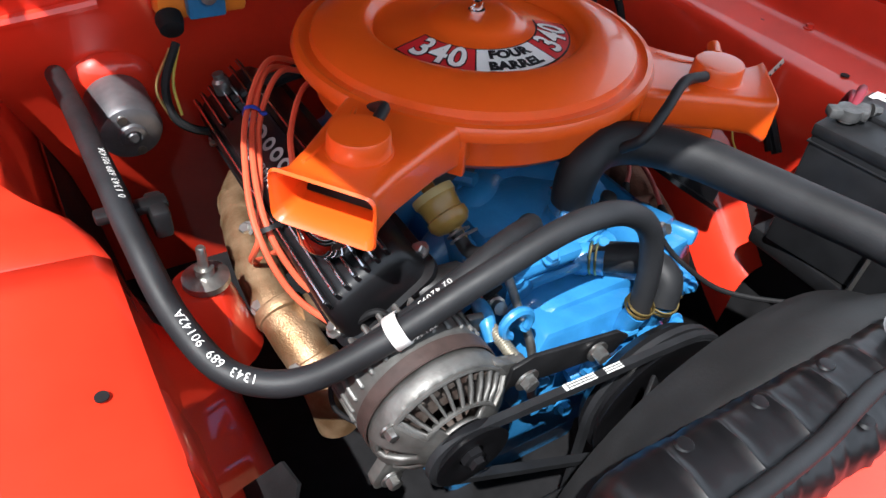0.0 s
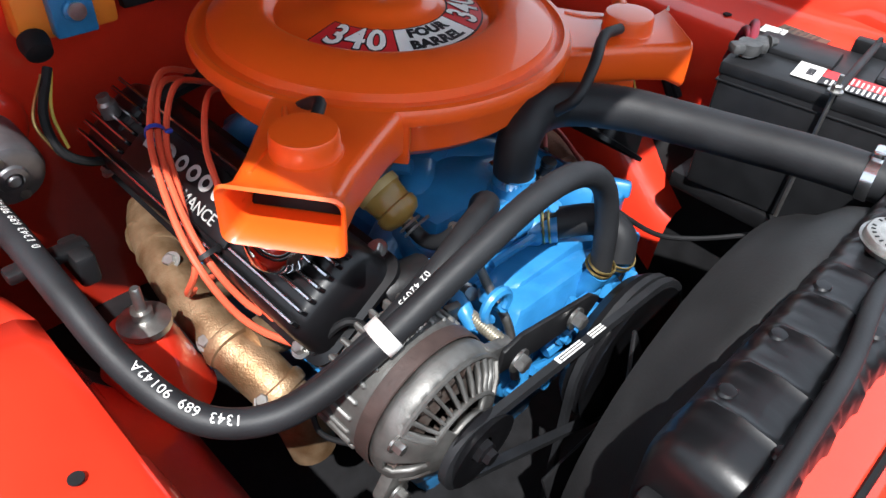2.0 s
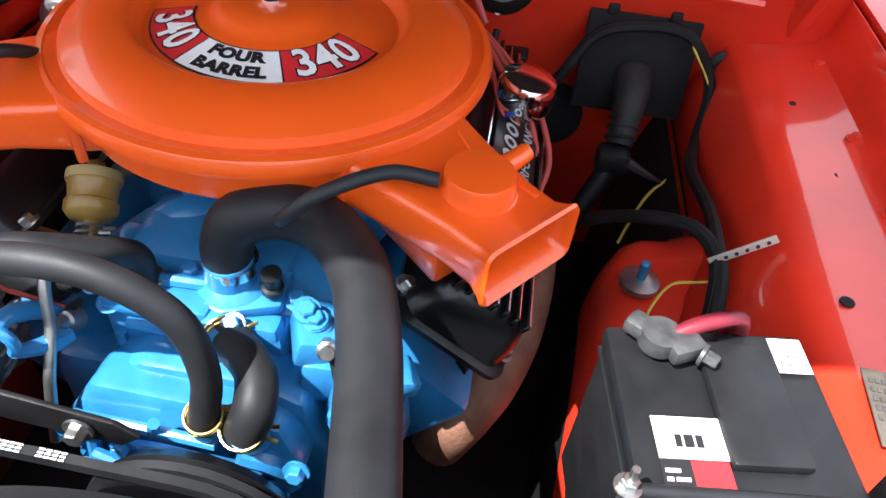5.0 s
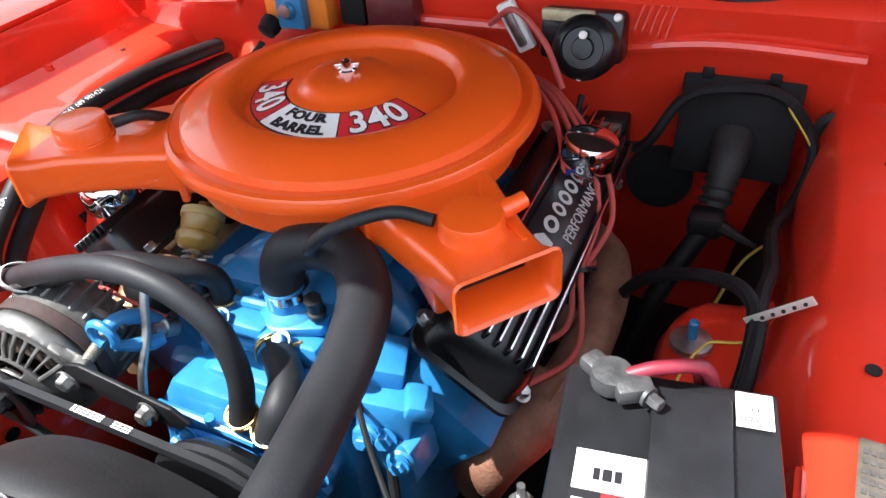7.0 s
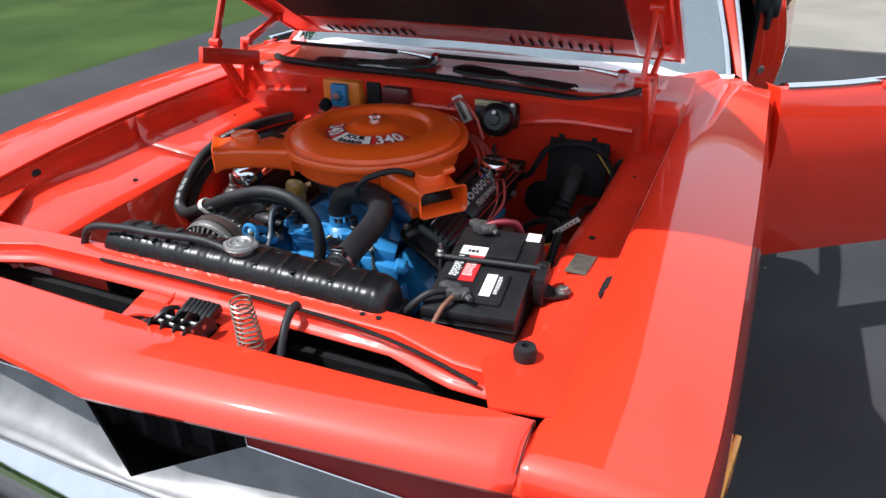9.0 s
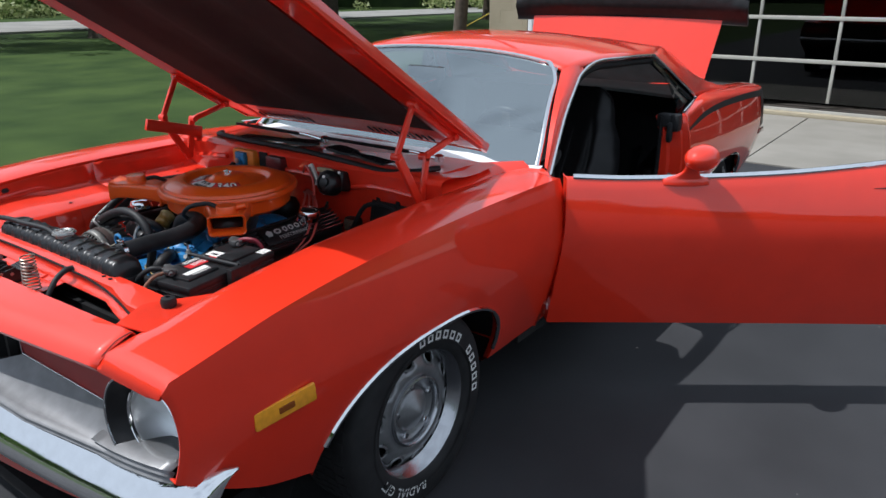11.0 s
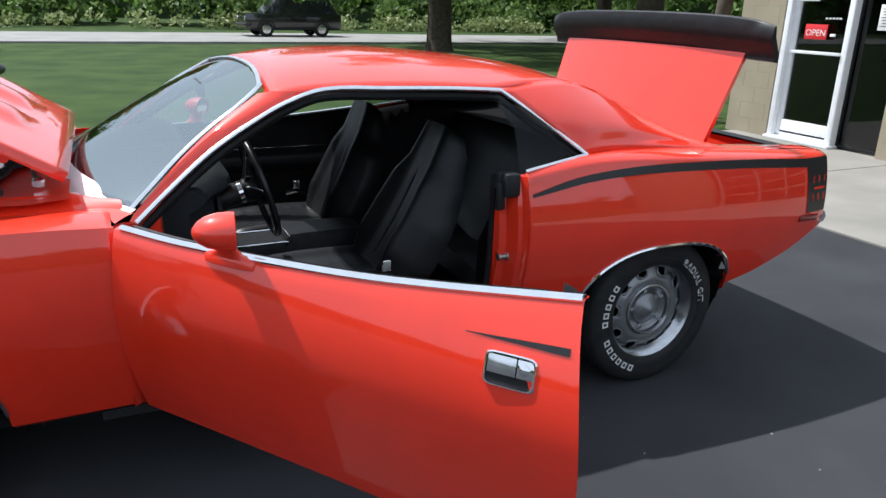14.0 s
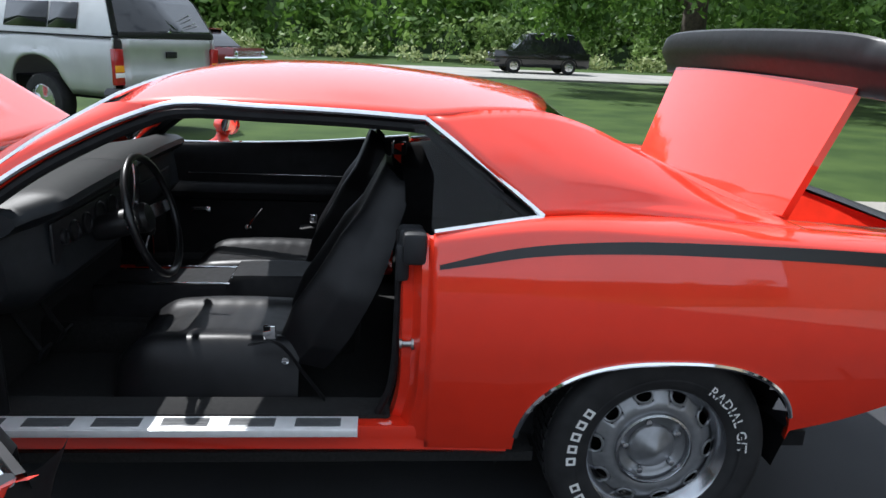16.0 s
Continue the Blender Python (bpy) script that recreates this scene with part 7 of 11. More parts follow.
for y in (0.16, 0.03, -0.09):
    bm = B()
    tube(bm, [(0.235, y, 0.60), (0.275, y - 0.005, 0.605), (0.315, y - 0.015, 0.612)], [0.026, 0.027, 0.024], 12)
    part("port", bm, RUST, ex)
# pulleys and belts
bm = B()
lathe(bm, [(0.0, -0.012), (0.03, -0.012), (0.05, -0.004), (0.088, 0.004), (0.098, 0.016), (0.092, 0.022), (0.098, 0.030), (0.092, 0.036), (0.098, 0.042), (0.10, 0.046), (0.088, 0.046), (0.03, 0.03), (0.0, 0.03)], 48, axis_to((0.034, -0.350, 0.612), (0, -1, 0)), cap=False)
part("pump_pulley", bm, BLACK_GLOSS, engine, "glossy black water pump pulley")
bm = B()
lathe(bm, [(0.0, -0.01), (0.085, 0.0), (0.092, 0.012), (0.085, 0.02), (0.092, 0.03), (0.05, 0.03), (0, 0.03)], 40, axis_to((0.03, -0.37, 0.33), (0, -1, 0)), cap=False)
part("crank_pulley", bm, BLACK_SATIN, engine)
for k in range(6):
    a = k * math.pi / 3
    bm = B()
    box(bm, 0.045 + 0.12 * math.cos(a), -0.43, 0.53 + 0.12 * math.sin(a), 0.15, 0.006, 0.07, 0.003, rot=Matrix.Rotation(-a, 4, "Y") @ Matrix.Rotation(0.5, 4, "X"))
    part("fan_blade", bm, BLACK_SATIN, engine)


def belt_loop(c1, r1, c2, r2, y, w, t=0.009):
    """Flat belt round two pulleys in a plane of constant y."""
    d = Vector((c2[0] - c1[0], c2[1] - c1[1]))
    base = math.atan2(d.y, d.x)
    off = math.acos((r1 - r2) / d.length)
    pts = []
    for k in range(25):
        a = base + off + (2 * math.pi - 2 * off) * k / 24
        pts.append((c1[0] + r1 * math.cos(a), c1[1] + r1 * math.sin(a)))
    for k in range(17):
        a = base - off + 2 * off * k / 16
        pts.append((c2[0] + r2 * math.cos(a), c2[1] + r2 * math.sin(a)))
    cen = [((c1[0] + c2[0]) / 2, (c1[1] + c2[1]) / 2)][0]
    rows = []
    for i, (x, z) in enumerate(pts):
        a, b = pts[i - 1], pts[(i + 1) % len(pts)]
        tx, tz = b[0] - a[0], b[1] - a[1]
        l = math.hypot(tx, tz) or 1
        nx, nz = tz / l, -tx / l
        rows.append([(x, y - w / 2, z), (x, y + w / 2, z), (x + nx * t, y + w / 2.6, z + nz * t), (x + nx * t, y - w / 2.6, z + nz * t)])
    bm = B()
    grid(bm, rows, closed=True, wrap=True)
    return bm


ALT = Vector((-0.249, -0.332, 0.704))
belt = thing("drive_belt", belt_loop((ALT.x - 0.003, ALT.z - 0.010), 0.031, (0.034, 0.612), 0.096, -0.391, 0.011), RUBBER, "black ribbed alternator belt with pale print", "belt")
bm = B()
for k in range(13):
    if k in (7, 8):
        continue
    x = -0.132 + 0.0062 * k
    for j in range(3 if k else 1):
        box(bm, x, -0.3945 + 0.0032 * j + (0.0032 if not k else 0), 0.7347 - (x + 0.246) * 0.0610 + 0.0002, 0.0050 if k else 0.004, 0.0018 if k else 0.008, 0.0006)
part("print_bar", bm, WHITE_INK, belt, smooth=False)
belt_b = thing("drive_belt", belt_loop((0.03, 0.33), 0.088, (0.034, 0.612), 0.094, -0.378, 0.010), RUBBER, "black drive belt low on the engine", "belt")

# ---- alternator ----
alt = thing("alternator", None, None, "cast aluminium alternator with a dark stator band", "alternator")
mA = axis_to(ALT, (0.04, -1, -0.08))
bm = B()
seg = 120
prof = [(0.076, -0.004), (0.078, 0.004), (0.0765, 0.014), (0.0725, 0.022), (0.060, 0.033), (0.046, 0.041), (0.043, 0.042), (0.030, 0.046), (0.022, 0.050)]
vs = [[bm.verts.new(mA @ Vector((r * math.cos(2 * math.pi * k / seg), r * math.sin(2 * math.pi * k / seg), z))) for k in range(seg)] for r, z in prof]
for i in range(len(vs) - 1):
    for k in range(seg):
        ang = (k * 360 / seg + 1.5) % 360
        window = i in (3, 4) and 31 <= ang <= 145 and (k - 10) % 4 != 3      # fins left standing in the framed window
        lens = i == 6 and 52 <= ang <= 128
        low = i in (2, 3, 4) and (176 <= ang <= 188 or 204 <= ang <= 216 or 232 <= ang <= 244)
        if not (window or lens or low):
            bm.faces.new((vs[i][k], vs[i][(k + 1) % seg], vs[i + 1][(k + 1) % seg], vs[i + 1][k]))
thick(part("front_housing", bm, ALUMINIUM, alt, "cast aluminium housing with a finned window"), 0.006)
# raised frame round the window
bm = B()
arc = [radians(28 + 120 * k / 24) for k in range(25)]
tube(bm, [mA @ Vector((0.0735 * math.cos(a), 0.0735 * math.sin(a), 0.021)) for a in arc], 0.0028, 6, n=1, smooth_path=False)
tube(bm, [mA @ Vector((0.0455 * math.cos(a), 0.0455 * math.sin(a), 0.041)) for a in arc], 0.0022, 6, n=1, smooth_path=False)
for a in (arc[0], arc[-1]):
    tube(bm, [mA @ Vector((r * math.cos(a), r * math.sin(a), z)) for r, z in ((0.0735, 0.021), (0.060, 0.033), (0.0455, 0.041))], 0.0028, 6, n=1, smooth_path=False)
part("window_frame", bm, ALUMINIUM, alt)
bm = B()
lathe(bm, [(0.0775, -0.022), (0.0790, -0.021), (0.0790, -0.005), (0.0775, -0.004)], 72, mA, cap=False)
part("stator_band", bm, material("brown_stator", (0.055, 0.036, 0.032), 0.55, metal=0.2, var=0.2, scale=50, bump=0.2), alt, "dark brown laminated stator band")
bm = B()
lathe(bm, [(0.058, -0.05), (0.066, -0.01), (0.060, 0.015), (0.03, 0.02)], 40, mA, cap=False)
WINDING = material("varnished_winding", (0.050, 0.030, 0.024), 0.5, color2=(0.10, 0.085, 0.075), scale=90, bump=0.3)
winding = part("winding", bm, WINDING, alt, "dark varnished windings")
for k in range(24):
    a = 2 * math.pi * k / 24
    bm = B()
    tube(bm, [mA @ Vector((0.064 * math.cos(a), 0.064 * math.sin(a), -0.01)), mA @ Vector((0.064 * math.cos(a + 0.1), 0.064 * math.sin(a + 0.1), 0.022))], 0.006, 6)
    part("coil", bm, WINDING, winding)
bm = B()
lathe(bm, [(0.0765, -0.022), (0.0765, -0.05), (0.070, -0.075), (0.03, -0.085), (0, -0.085)], 48, mA, cap=False)
rear_h = part("rear_housing", bm, ALUMINIUM, alt)
for k in range(26):
    a = 2 * math.pi * k / 26
    bm = B()
    box(bm, *(mA @ Vector((0.074 * math.cos(a), 0.074 * math.sin(a), -0.055))), 0.012, 0.006, 0.05, 0.002, rot=mA.to_3x3().to_4x4() @ Matrix.Rotation(a, 4, "Z"), seg=1)
    part("housing_fin", bm, ALUMINIUM, rear_h)
bm = B()
lathe(bm, [(0.012, 0.045), (0.020, 0.046), (0.036, 0.050), (0.040, 0.054), (0.034, 0.060), (0.040, 0.066), (0.042, 0.069), (0.030, 0.070), (0.014, 0.066)], 40, mA, cap=False)
pu = part("pulley", bm, BLACK_GLOSS, alt, "black belt pulley")
bm = B()
lathe(bm, [(0.013, 0.060), (0.013, 0.072), (0.009, 0.074), (0.0085, 0.080), (0, 0.081)], 6, mA)
part("pulley_nut", bm, BLACK_GLOSS, pu)
# ears and long adjusting bolt
bm = B()
prism(bm, [(0.050, -0.040), (0.072, -0.014), (0.094, 0.010), (0.100, 0.026), (0.094, 0.040), (0.078, 0.040), (0.066, 0.048), (0.052, 0.058), (0.046, 0.030)], 0.012, mA @ Matrix.Translation((0, 0, 0.008)), 0.003)
part("mounting_ear", bm, ALUMINIUM, alt)
bm = B()
prism(bm, [(-0.030, -0.060), (-0.058, -0.082), (-0.076, -0.078), (-0.080, -0.060), (-0.066, -0.030), (-0.050, -0.040)], 0.014, mA @ Matrix.Translation((0, 0, 0.006)), 0.003)
part("mounting_ear", bm, ALUMINIUM, alt)
bm = B()
prism(bm, [(0.066, 0.030), (0.092, 0.024), (0.100, 0.036), (0.092, 0.046), (0.060, 0.056)], 0.010, mA @ Matrix.Translation((0, 0, -0.050)), 0.003)
part("mounting_ear", bm, ALUMINIUM, alt)
bm = B()
tube(bm, [(-0.161, -0.342, 0.736), (-0.165, -0.284, 0.747)], 0.0070, 12, smooth_path=False)
for k in range(14):
    lathe(bm, [(0.0070, -0.0009), (0.0078, 0.0), (0.0070, 0.0009)], 10, axis_to(Vector((-0.161, -0.338, 0.7365)).lerp(Vector((-0.1645, -0.300, 0.744)), k / 13), (-0.004, 0.058, 0.011)))
part("adjusting_bolt", bm, material("dull_plated_bolt", (0.36, 0.33, 0.26), 0.45, metal=0.7, var=0.2, scale=60), alt, "yellowish plated long bolt")
for p, r in (((-0.164, -0.366, 0.732), 0.0095), (mA @ Vector((-0.068, 0.030, 0.018)), 0.006), (mA @ Vector((-0.060, -0.062, 0.022)), 0.008)):
    bm = B()
    bolt(bm, p, (0.04, -1, -0.08), r, 0.010)
    part("bolt", bm, STEEL, alt)
bm = B()
prism(bm, [(-0.182, 0.716), (-0.176, 0.744), (-0.150, 0.750), (-0.030, 0.728), (-0.010, 0.712), (-0.030, 0.694), (-0.12, 0.706)], 0.006, Matrix.Translation((0, -0.352, 0)) @ Matrix.Rotation(math.pi / 2, 4, "X"), 0.002)
part("slotted_brace", bm, BLACK_SATIN, alt, "black slotted adjusting brace")
for p in ((-0.062, -0.36, 0.716),):
    bm = B()
    bolt(bm, p, (0, -1, 0), 0.009, 0.012)
    part("bolt", bm, STEEL, alt)

# ---- radiator, shroud ----
rad = thing("radiator", None, None, "satin black radiator with ribbed top tank", "radiator")
bm = B()
RX0, RX1 = -0.262, 0.362
rows = []
n = 132
for i in range(n + 1):
    x = RX0 + (RX1 - RX0) * i / n
    e = min(1, min(x - RX0, RX1 - x) / 0.03)
    e = math.sqrt(max(0, 1 - (1 - e) ** 2))
    rib = 0.0034 * max(0, math.cos((x - RX0) / 0.052 * 2 * math.pi)) ** 9 * e
    hollow = 0.0042 * max(0, math.cos((x - RX0 - 0.026) / 0.052 * 2 * math.pi)) ** 8
    yf, yb, zt = -0.624 + 0.012 * (1 - e), -0.535 - 0.01 * (1 - e), 0.884 - 0.030 * (1 - e)
    rows.append([(x, yf - rib * 0.6, 0.80), (x, yf - rib * 0.6, 0.845), (x, yf + 0.004 - rib + hollow, zt - 0.014), (x, yf + 0.014 + hollow * 0.6, zt - 0.003 + rib * 0.7 - hollow * 0.5), (x, yf + 0.026, zt + rib), (x, -0.575, zt + 0.003 + rib), (x, yb - 0.018, zt + rib), (x, yb - 0.006 - hollow * 0.5, zt - 0.010 + rib * 0.5 - hollow * 0.5), (x, yb + rib * 0.4, zt - 0.03), (x, yb + rib * 0.4, 0.80)])
vs = grid(bm, rows)
bm.faces.new(vs[0])
bm.faces.new(list(reversed(vs[-1])))
tank = part("top_tank", bm, BLACK_GLOSS, rad, "black ribbed top tank")
x = RX0 + 0.05
while x < RX1 - 0.03:
    for y in (-0.606, -0.556):
        m = Matrix.Translation((x + (0.02 if y > -0.58 else 0), y, 0.886))
        if abs(x - 0.04) > 0.05:
            bm = B()
            lathe(bm, [(0.008, -0.002), (0.006, 0.0004), (0, 0.0008)], 12, m)
            part("dimple", bm, BLACK_GLOSS, tank)
    x += 0.078
bm = B()
box(bm, 0.05, -0.58, 0.62, 0.62, 0.05, 0.38, 0.004)
part("core", bm, BLACK_MATTE, rad)
bm = B()
for s in (RX0 - 0.006, RX1 + 0.006):
    bm = B()
    box(bm, s, -0.585, 0.63, 0.014, 0.075, 0.42, 0.004)
    part("side_bracket", bm, BLACK_SATIN, rad)
ALUMINIUM_BRIGHT = material("plated_cap", (0.46, 0.46, 0.45), 0.36, metal=0.7, color2=(0.34, 0.34, 0.33), scale=80, bump=0.25, bump_scale=400)
CAP = Vector((0.052, -0.580, 0.888))
bm = B()
lathe(bm, [(0.024, -0.004), (0.024, 0.006), (0.032, 0.008)], 32, Matrix.Translation(CAP))
part("filler_neck", bm, STEEL, rad)
bm = B()
seg = 64
prof = []
rows = []
for r, z in ((0.030, 0.004), (0.0335, 0.005), (0.0335, 0.012), (0.0320, 0.014), (0.022, 0.0155), (0.019, 0.013), (0.0135, 0.013), (0.0125, 0.016), (0.008, 0.017), (0.006, 0.0145), (0.0, 0.0145)):
    row = []
    for k in range(seg):
        a = 2 * math.pi * k / seg
        bumpy = 1 + (0.12 * max(0, math.cos(2 * a)) ** 14 if r > 0.03 else 0) + (0.018 * math.cos(8 * a) if r > 0.03 else 0)
        row.append(CAP + Vector((0.86 * r * bumpy * math.cos(a + 0.35), 0.86 * r * bumpy * math.sin(a + 0.35), z)))
    rows.append(row)
grid(bm, rows, closed=True)
cap_ob = part("cap", bm, ALUMINIUM_BRIGHT, rad, "bright metal radiator cap")
bm = B()
for k in range(26):
    a = 2 * math.pi * k / 26
    if k % 7 == 6:
        continue
    m = Matrix.Translation(CAP + Vector((0.0232 * math.cos(a), 0.0232 * math.sin(a), 0.0152))) @ Matrix.Rotation(a, 4, "Z")
    box(bm, *m.translation, 0.0034, 0.0014, 0.0008, rot=Matrix.Rotation(a, 4, "Z"))
part("stamped_mark", bm, INK, cap_ob, smooth=False)
bm = B()
tube(bm, [CAP + Vector((-0.02, -0.012, 0.0)), (-0.03, -0.592, 0.896), (-0.12, -0.606, 0.898), (-0.22, -0.612, 0.896), (-0.29, -0.615, 0.880), (-0.32, -0.62, 0.82)], 0.0075, 10)
thing("overflow_hose", bm, RUBBER, "thin grey-black overflow hose along the radiator", "hose")
bm = B()
lathe(bm, [(0.022, 0), (0.022, 0.04)], 20, axis_to((0.215, -0.538, 0.850), (0, 1, 0.2)), cap=False)
part("hose_outlet", bm, BLACK_SATIN, tank)
# shroud
bm = B()
rows = []
for k in range(33):
    a = radians(-10 + 200 * k / 32)
    c, s_ = math.cos(a), math.sin(a)
    outer = Vector((0.05 + 0.31 * c, -0.545, 0.60 + 0.27 * max(-0.3, s_) ** 1.0 if s_ > 0 else 0.60 + 0.27 * s_))
    inner_ = Vector((0.05 + 0.252 * c, -0.492, 0.592 + 0.252 * s_))
    rim = Vector((0.05 + 0.240 * c, -0.458, 0.585 + 0.238 * s_))
    rows.append([outer, outer.lerp(inner_, 0.5) + Vector((0, 0.006, 0.006 * s_)), inner_, inner_.lerp(rim, 0.5) + Vector((0, 0, 0.003)), rim, rim + Vector((-0.008 * c, 0, -0.008 * s_))])
grid(bm, rows)
thick(part("fan_shroud", bm, material("grey_black_shroud", (0.011, 0.0115, 0.012), 0.55, spec=0.3, color2=(0.019, 0.019, 0.020), scale=14, bump=0.15, bump_scale=300), rad, "dark plastic fan shroud"), 0.004)

# ---- hoses ----
upper = [(0.020, -0.196, 0.765), (0.017, -0.194, 0.795), (0.030, -0.188, 0.826), (0.066, -0.178, 0.836), (0.112, -0.188, 0.836), (0.154, -0.240, 0.838), (0.178, -0.310, 0.840), (0.194, -0.390, 0.846), (0.207, -0.465, 0.852), (0.215, -0.530, 0.854)]
bm = B()
tube(bm, upper, [0.024, 0.025, 0.026, 0.027, 0.027, 0.027, 0.026, 0.025, 0.0245, 0.024], 20)
thing("upper_radiator_hose", bm, RUBBER, "thick black moulded upper radiator hose", "hose")


def hose_clip(p, d, r, mat=BRASS, ears=True, name="hose_clip", label="brass wire hose clip"):
    bm = B()
    m = axis_to(p, d)
    for z in (-0.0035, 0.0035):
        tube(bm, [m @ Vector((r * math.cos(a), r * math.sin(a), z)) for a in (2 * math.pi * k / 24 for k in range(25))], 0.0016, 6, n=1, smooth_path=False)
    if ears:
        for e in (-1, 1):
            tube(bm, [m @ Vector((r, e * 0.004, e * 0.0035)), m @ Vector((r + 0.012, e * 0.006, e * 0.004))], 0.0022, 6)
    return thing(name, bm, mat, label, "clip", group="hose clips")


def band_clamp(p, d, r):
    m = axis_to(p, d)
    bm = B()
    lathe(bm, [(r, -0.006), (r + 0.0015, -0.006), (r + 0.0015, 0.006), (r, 0.006)], 32, m, cap=False)
    t = thing("worm_clamp", bm, STAINLESS, "stainless worm-drive hose clamp", "clamp")
    bm = B()
    box(bm, *(m @ Vector((0.0, r + 0.005, 0))), 0.020, 0.009, 0.012, 0.002, rot=m.to_3x3().to_4x4())
    part("screw_housing", bm, STAINLESS, t)


band_clamp((0.019, -0.195, 0.776), (0, -0.05, 1), 0.0252)
band_clamp((0.213, -0.512, 0.8535), (0.1, -1, 0.05), 0.025)
heater_a = [(-0.474, 0.33, 0.800), (-0.472, 0.26, 0.812), (-0.470, 0.14, 0.828), (-0.468, 0.00, 0.833), (-0.465, -0.09, 0.818), (-0.455, -0.170, 0.780), (-0.428, -0.238, 0.752), (-0.375, -0.277, 0.750), (-0.294, -0.300, 0.788), (-0.200, -0.310, 0.834), (-0.100, -0.312, 0.866), (-0.030, -0.312, 0.862), (0.022, -0.312, 0.825), (0.040, -0.318, 0.765), (0.032, -0.328, 0.700)]
heater_b = [(-0.470, 0.34, 0.768), (-0.467, 0.26, 0.779), (-0.465, 0.14, 0.795), (-0.462, 0.005, 0.800), (-0.459, -0.083, 0.786), (-0.447, -0.158, 0.750), (-0.418, -0.222, 0.724), (-0.365, -0.260, 0.727), (-0.292, -0.282, 0.767), (-0.208, -0.286, 0.812), (-0.138, -0.270, 0.830), (-0.085, -0.243, 0.812), (-0.064, -0.216, 0.785), (-0.062, -0.213, 0.745)]
heater_hoses = []
for pts in (heater_a, heater_b):
    bm = B()
    tube(bm, pts, 0.0136, 16)
    heater_hoses.append(thing("heater_hose", bm, RUBBER, "long black rubber heater hose with white print", "hose"))
# white number print along the outer heater hose
line_a = curve(heater_a, 8)


def hose_print(text, size, i0, line, r, roll, hose):
    """Text wrapped on the hose from sample i0 on."""
    bm = words(text, size, spacing=1.1, align="LEFT")
    s = [0.0]
    for a, b in zip(line, line[1:]):
        s.append(s[-1] + (b - a).length)
    view = Vector((0.1, -0.75, 0.65)).normalized()
    for v in bm.verts:
        u = s[i0] + v.co.x
        k = max(0, min(len(line) - 2, next((j for j in range(len(s) - 1) if s[j + 1] >= u), len(line) - 2)))
        f = (u - s[k]) / max(1e-6, s[k + 1] - s[k])
        p = line[k].lerp(line[k + 1], f)
        t = (line[min(k + 2, len(line) - 1)] - line[max(k - 1, 0)]).normalized()
        n = (view - t * view.dot(t)).normalized()
        b = n.cross(t)
        ang = roll + v.co.y / r
        v.co = p + (n * math.cos(ang) + b * math.sin(ang)) * (r + 0.0005)
    return part("printed_number", bm, WHITE_INK, hose, "white printed number", smooth=False)


back_a = list(reversed(line_a))
back_b = list(reversed(curve(heater_b, 8)))
hose_print("1343  689  90142A", 0.0128, 60, back_a, 0.0138, -0.25, heater_hoses[0])
hose_print("90142A", 0.0090, 44, back_a, 0.0138, 0.9, heater_hoses[0])
hose_print("02 42095", 0.0095, 32, back_b, 0.0138, -0.9, heater_hoses[1])
hose_print("0 1343 689 90142A", 0.0105, 84, back_a, 0.0138, -0.35, heater_hoses[0])
for p, d, r in (((0.034, -0.326, 0.712), (0.1, -0.3, 1), 0.0168), ((0.070, -0.327, 0.706), (0, -0.4, 1), 0.0205), ((0.026, -0.248, 0.728), (0.6, -0.75, 0.2), 0.0205), ((-0.062, -0.213, 0.750), (0, 0, 1), 0.0168)):
    hose_clip(p, d, r)
bm = B()
along, across = Vector((0.87, -0.12, 0.48)).normalized(), Vector((0.002, 0.018, -0.021))
across = (across - along * across.dot(along)).normalized()
third = along.cross(across)
rows = []
for z in (-0.0075, 0.0075):
    rows.append([Vector((-0.2745, -0.2935, 0.7887)) + along * z + across * 0.0300 * math.cos(a) + third * 0.0162 * math.copysign(abs(math.sin(a)) ** 0.7, math.sin(a)) for a in (2 * math.pi * k / 32 for k in range(32))])
grid(bm, rows, closed=True)
thick(thing("hose_tie", bm, WHITE, "white band tying the two heater hoses together", "tie"), 0.0015, 1.0)
bm = B()
box(bm, -0.455, -0.03, 0.812, 0.075, 0.02, 0.012, 0.004)
box(bm, -0.43, -0.035, 0.80, 0.02, 0.045, 0.035, 0.005)
thing("hose_bracket", bm, BLACK_SATIN, "black clip holding the heater hoses", "bracket")
# bypass hose
bm = B()
tube(bm, [(0.018, -0.240, 0.724), (0.045, -0.262, 0.733), (0.072, -0.290, 0.738), (0.079, -0.318, 0.728), (0.071, -0.328, 0.700)], 0.0195, 16)
thing("bypass_hose", bm, RUBBER, "short curved black bypass hose on the water pump", "hose")
# fuel line and filter
bm = B()
tube(bm, [(-0.118, -0.225, 0.79), (-0.124, -0.245, 0.800), (-0.127, -0.262, 0.785), (-0.120, -0.285, 0.745), (-0.116, -0.315, 0.705), (-0.118, -0.335, 0.64)], 0.0055, 10)
thing("fuel_line", bm, STEEL, "bent bright steel fuel line", "pipe")
mF = axis_to((-0.143, -0.128, 0.801), (0.15, -0.7, -0.45)) @ Matrix.Diagonal((0.86, 0.86, 0.9, 1))
bm = B()
lathe(bm, [(0.010, -0.012), (0.010, 0.0), (0.030, 0.002), (0.031, 0.012), (0.029, 0.014), (0.027, 0.030), (0.027, 0.034), (0.030, 0.036), (0.030, 0.046), (0.024, 0.054), (0.010, 0.058), (0.009, 0.075), (0, 0.075)], 32, mF)
ff = thing("fuel_filter", bm, AMBER, "amber plastic and pale metal fuel filter", "filter")
bm = B()
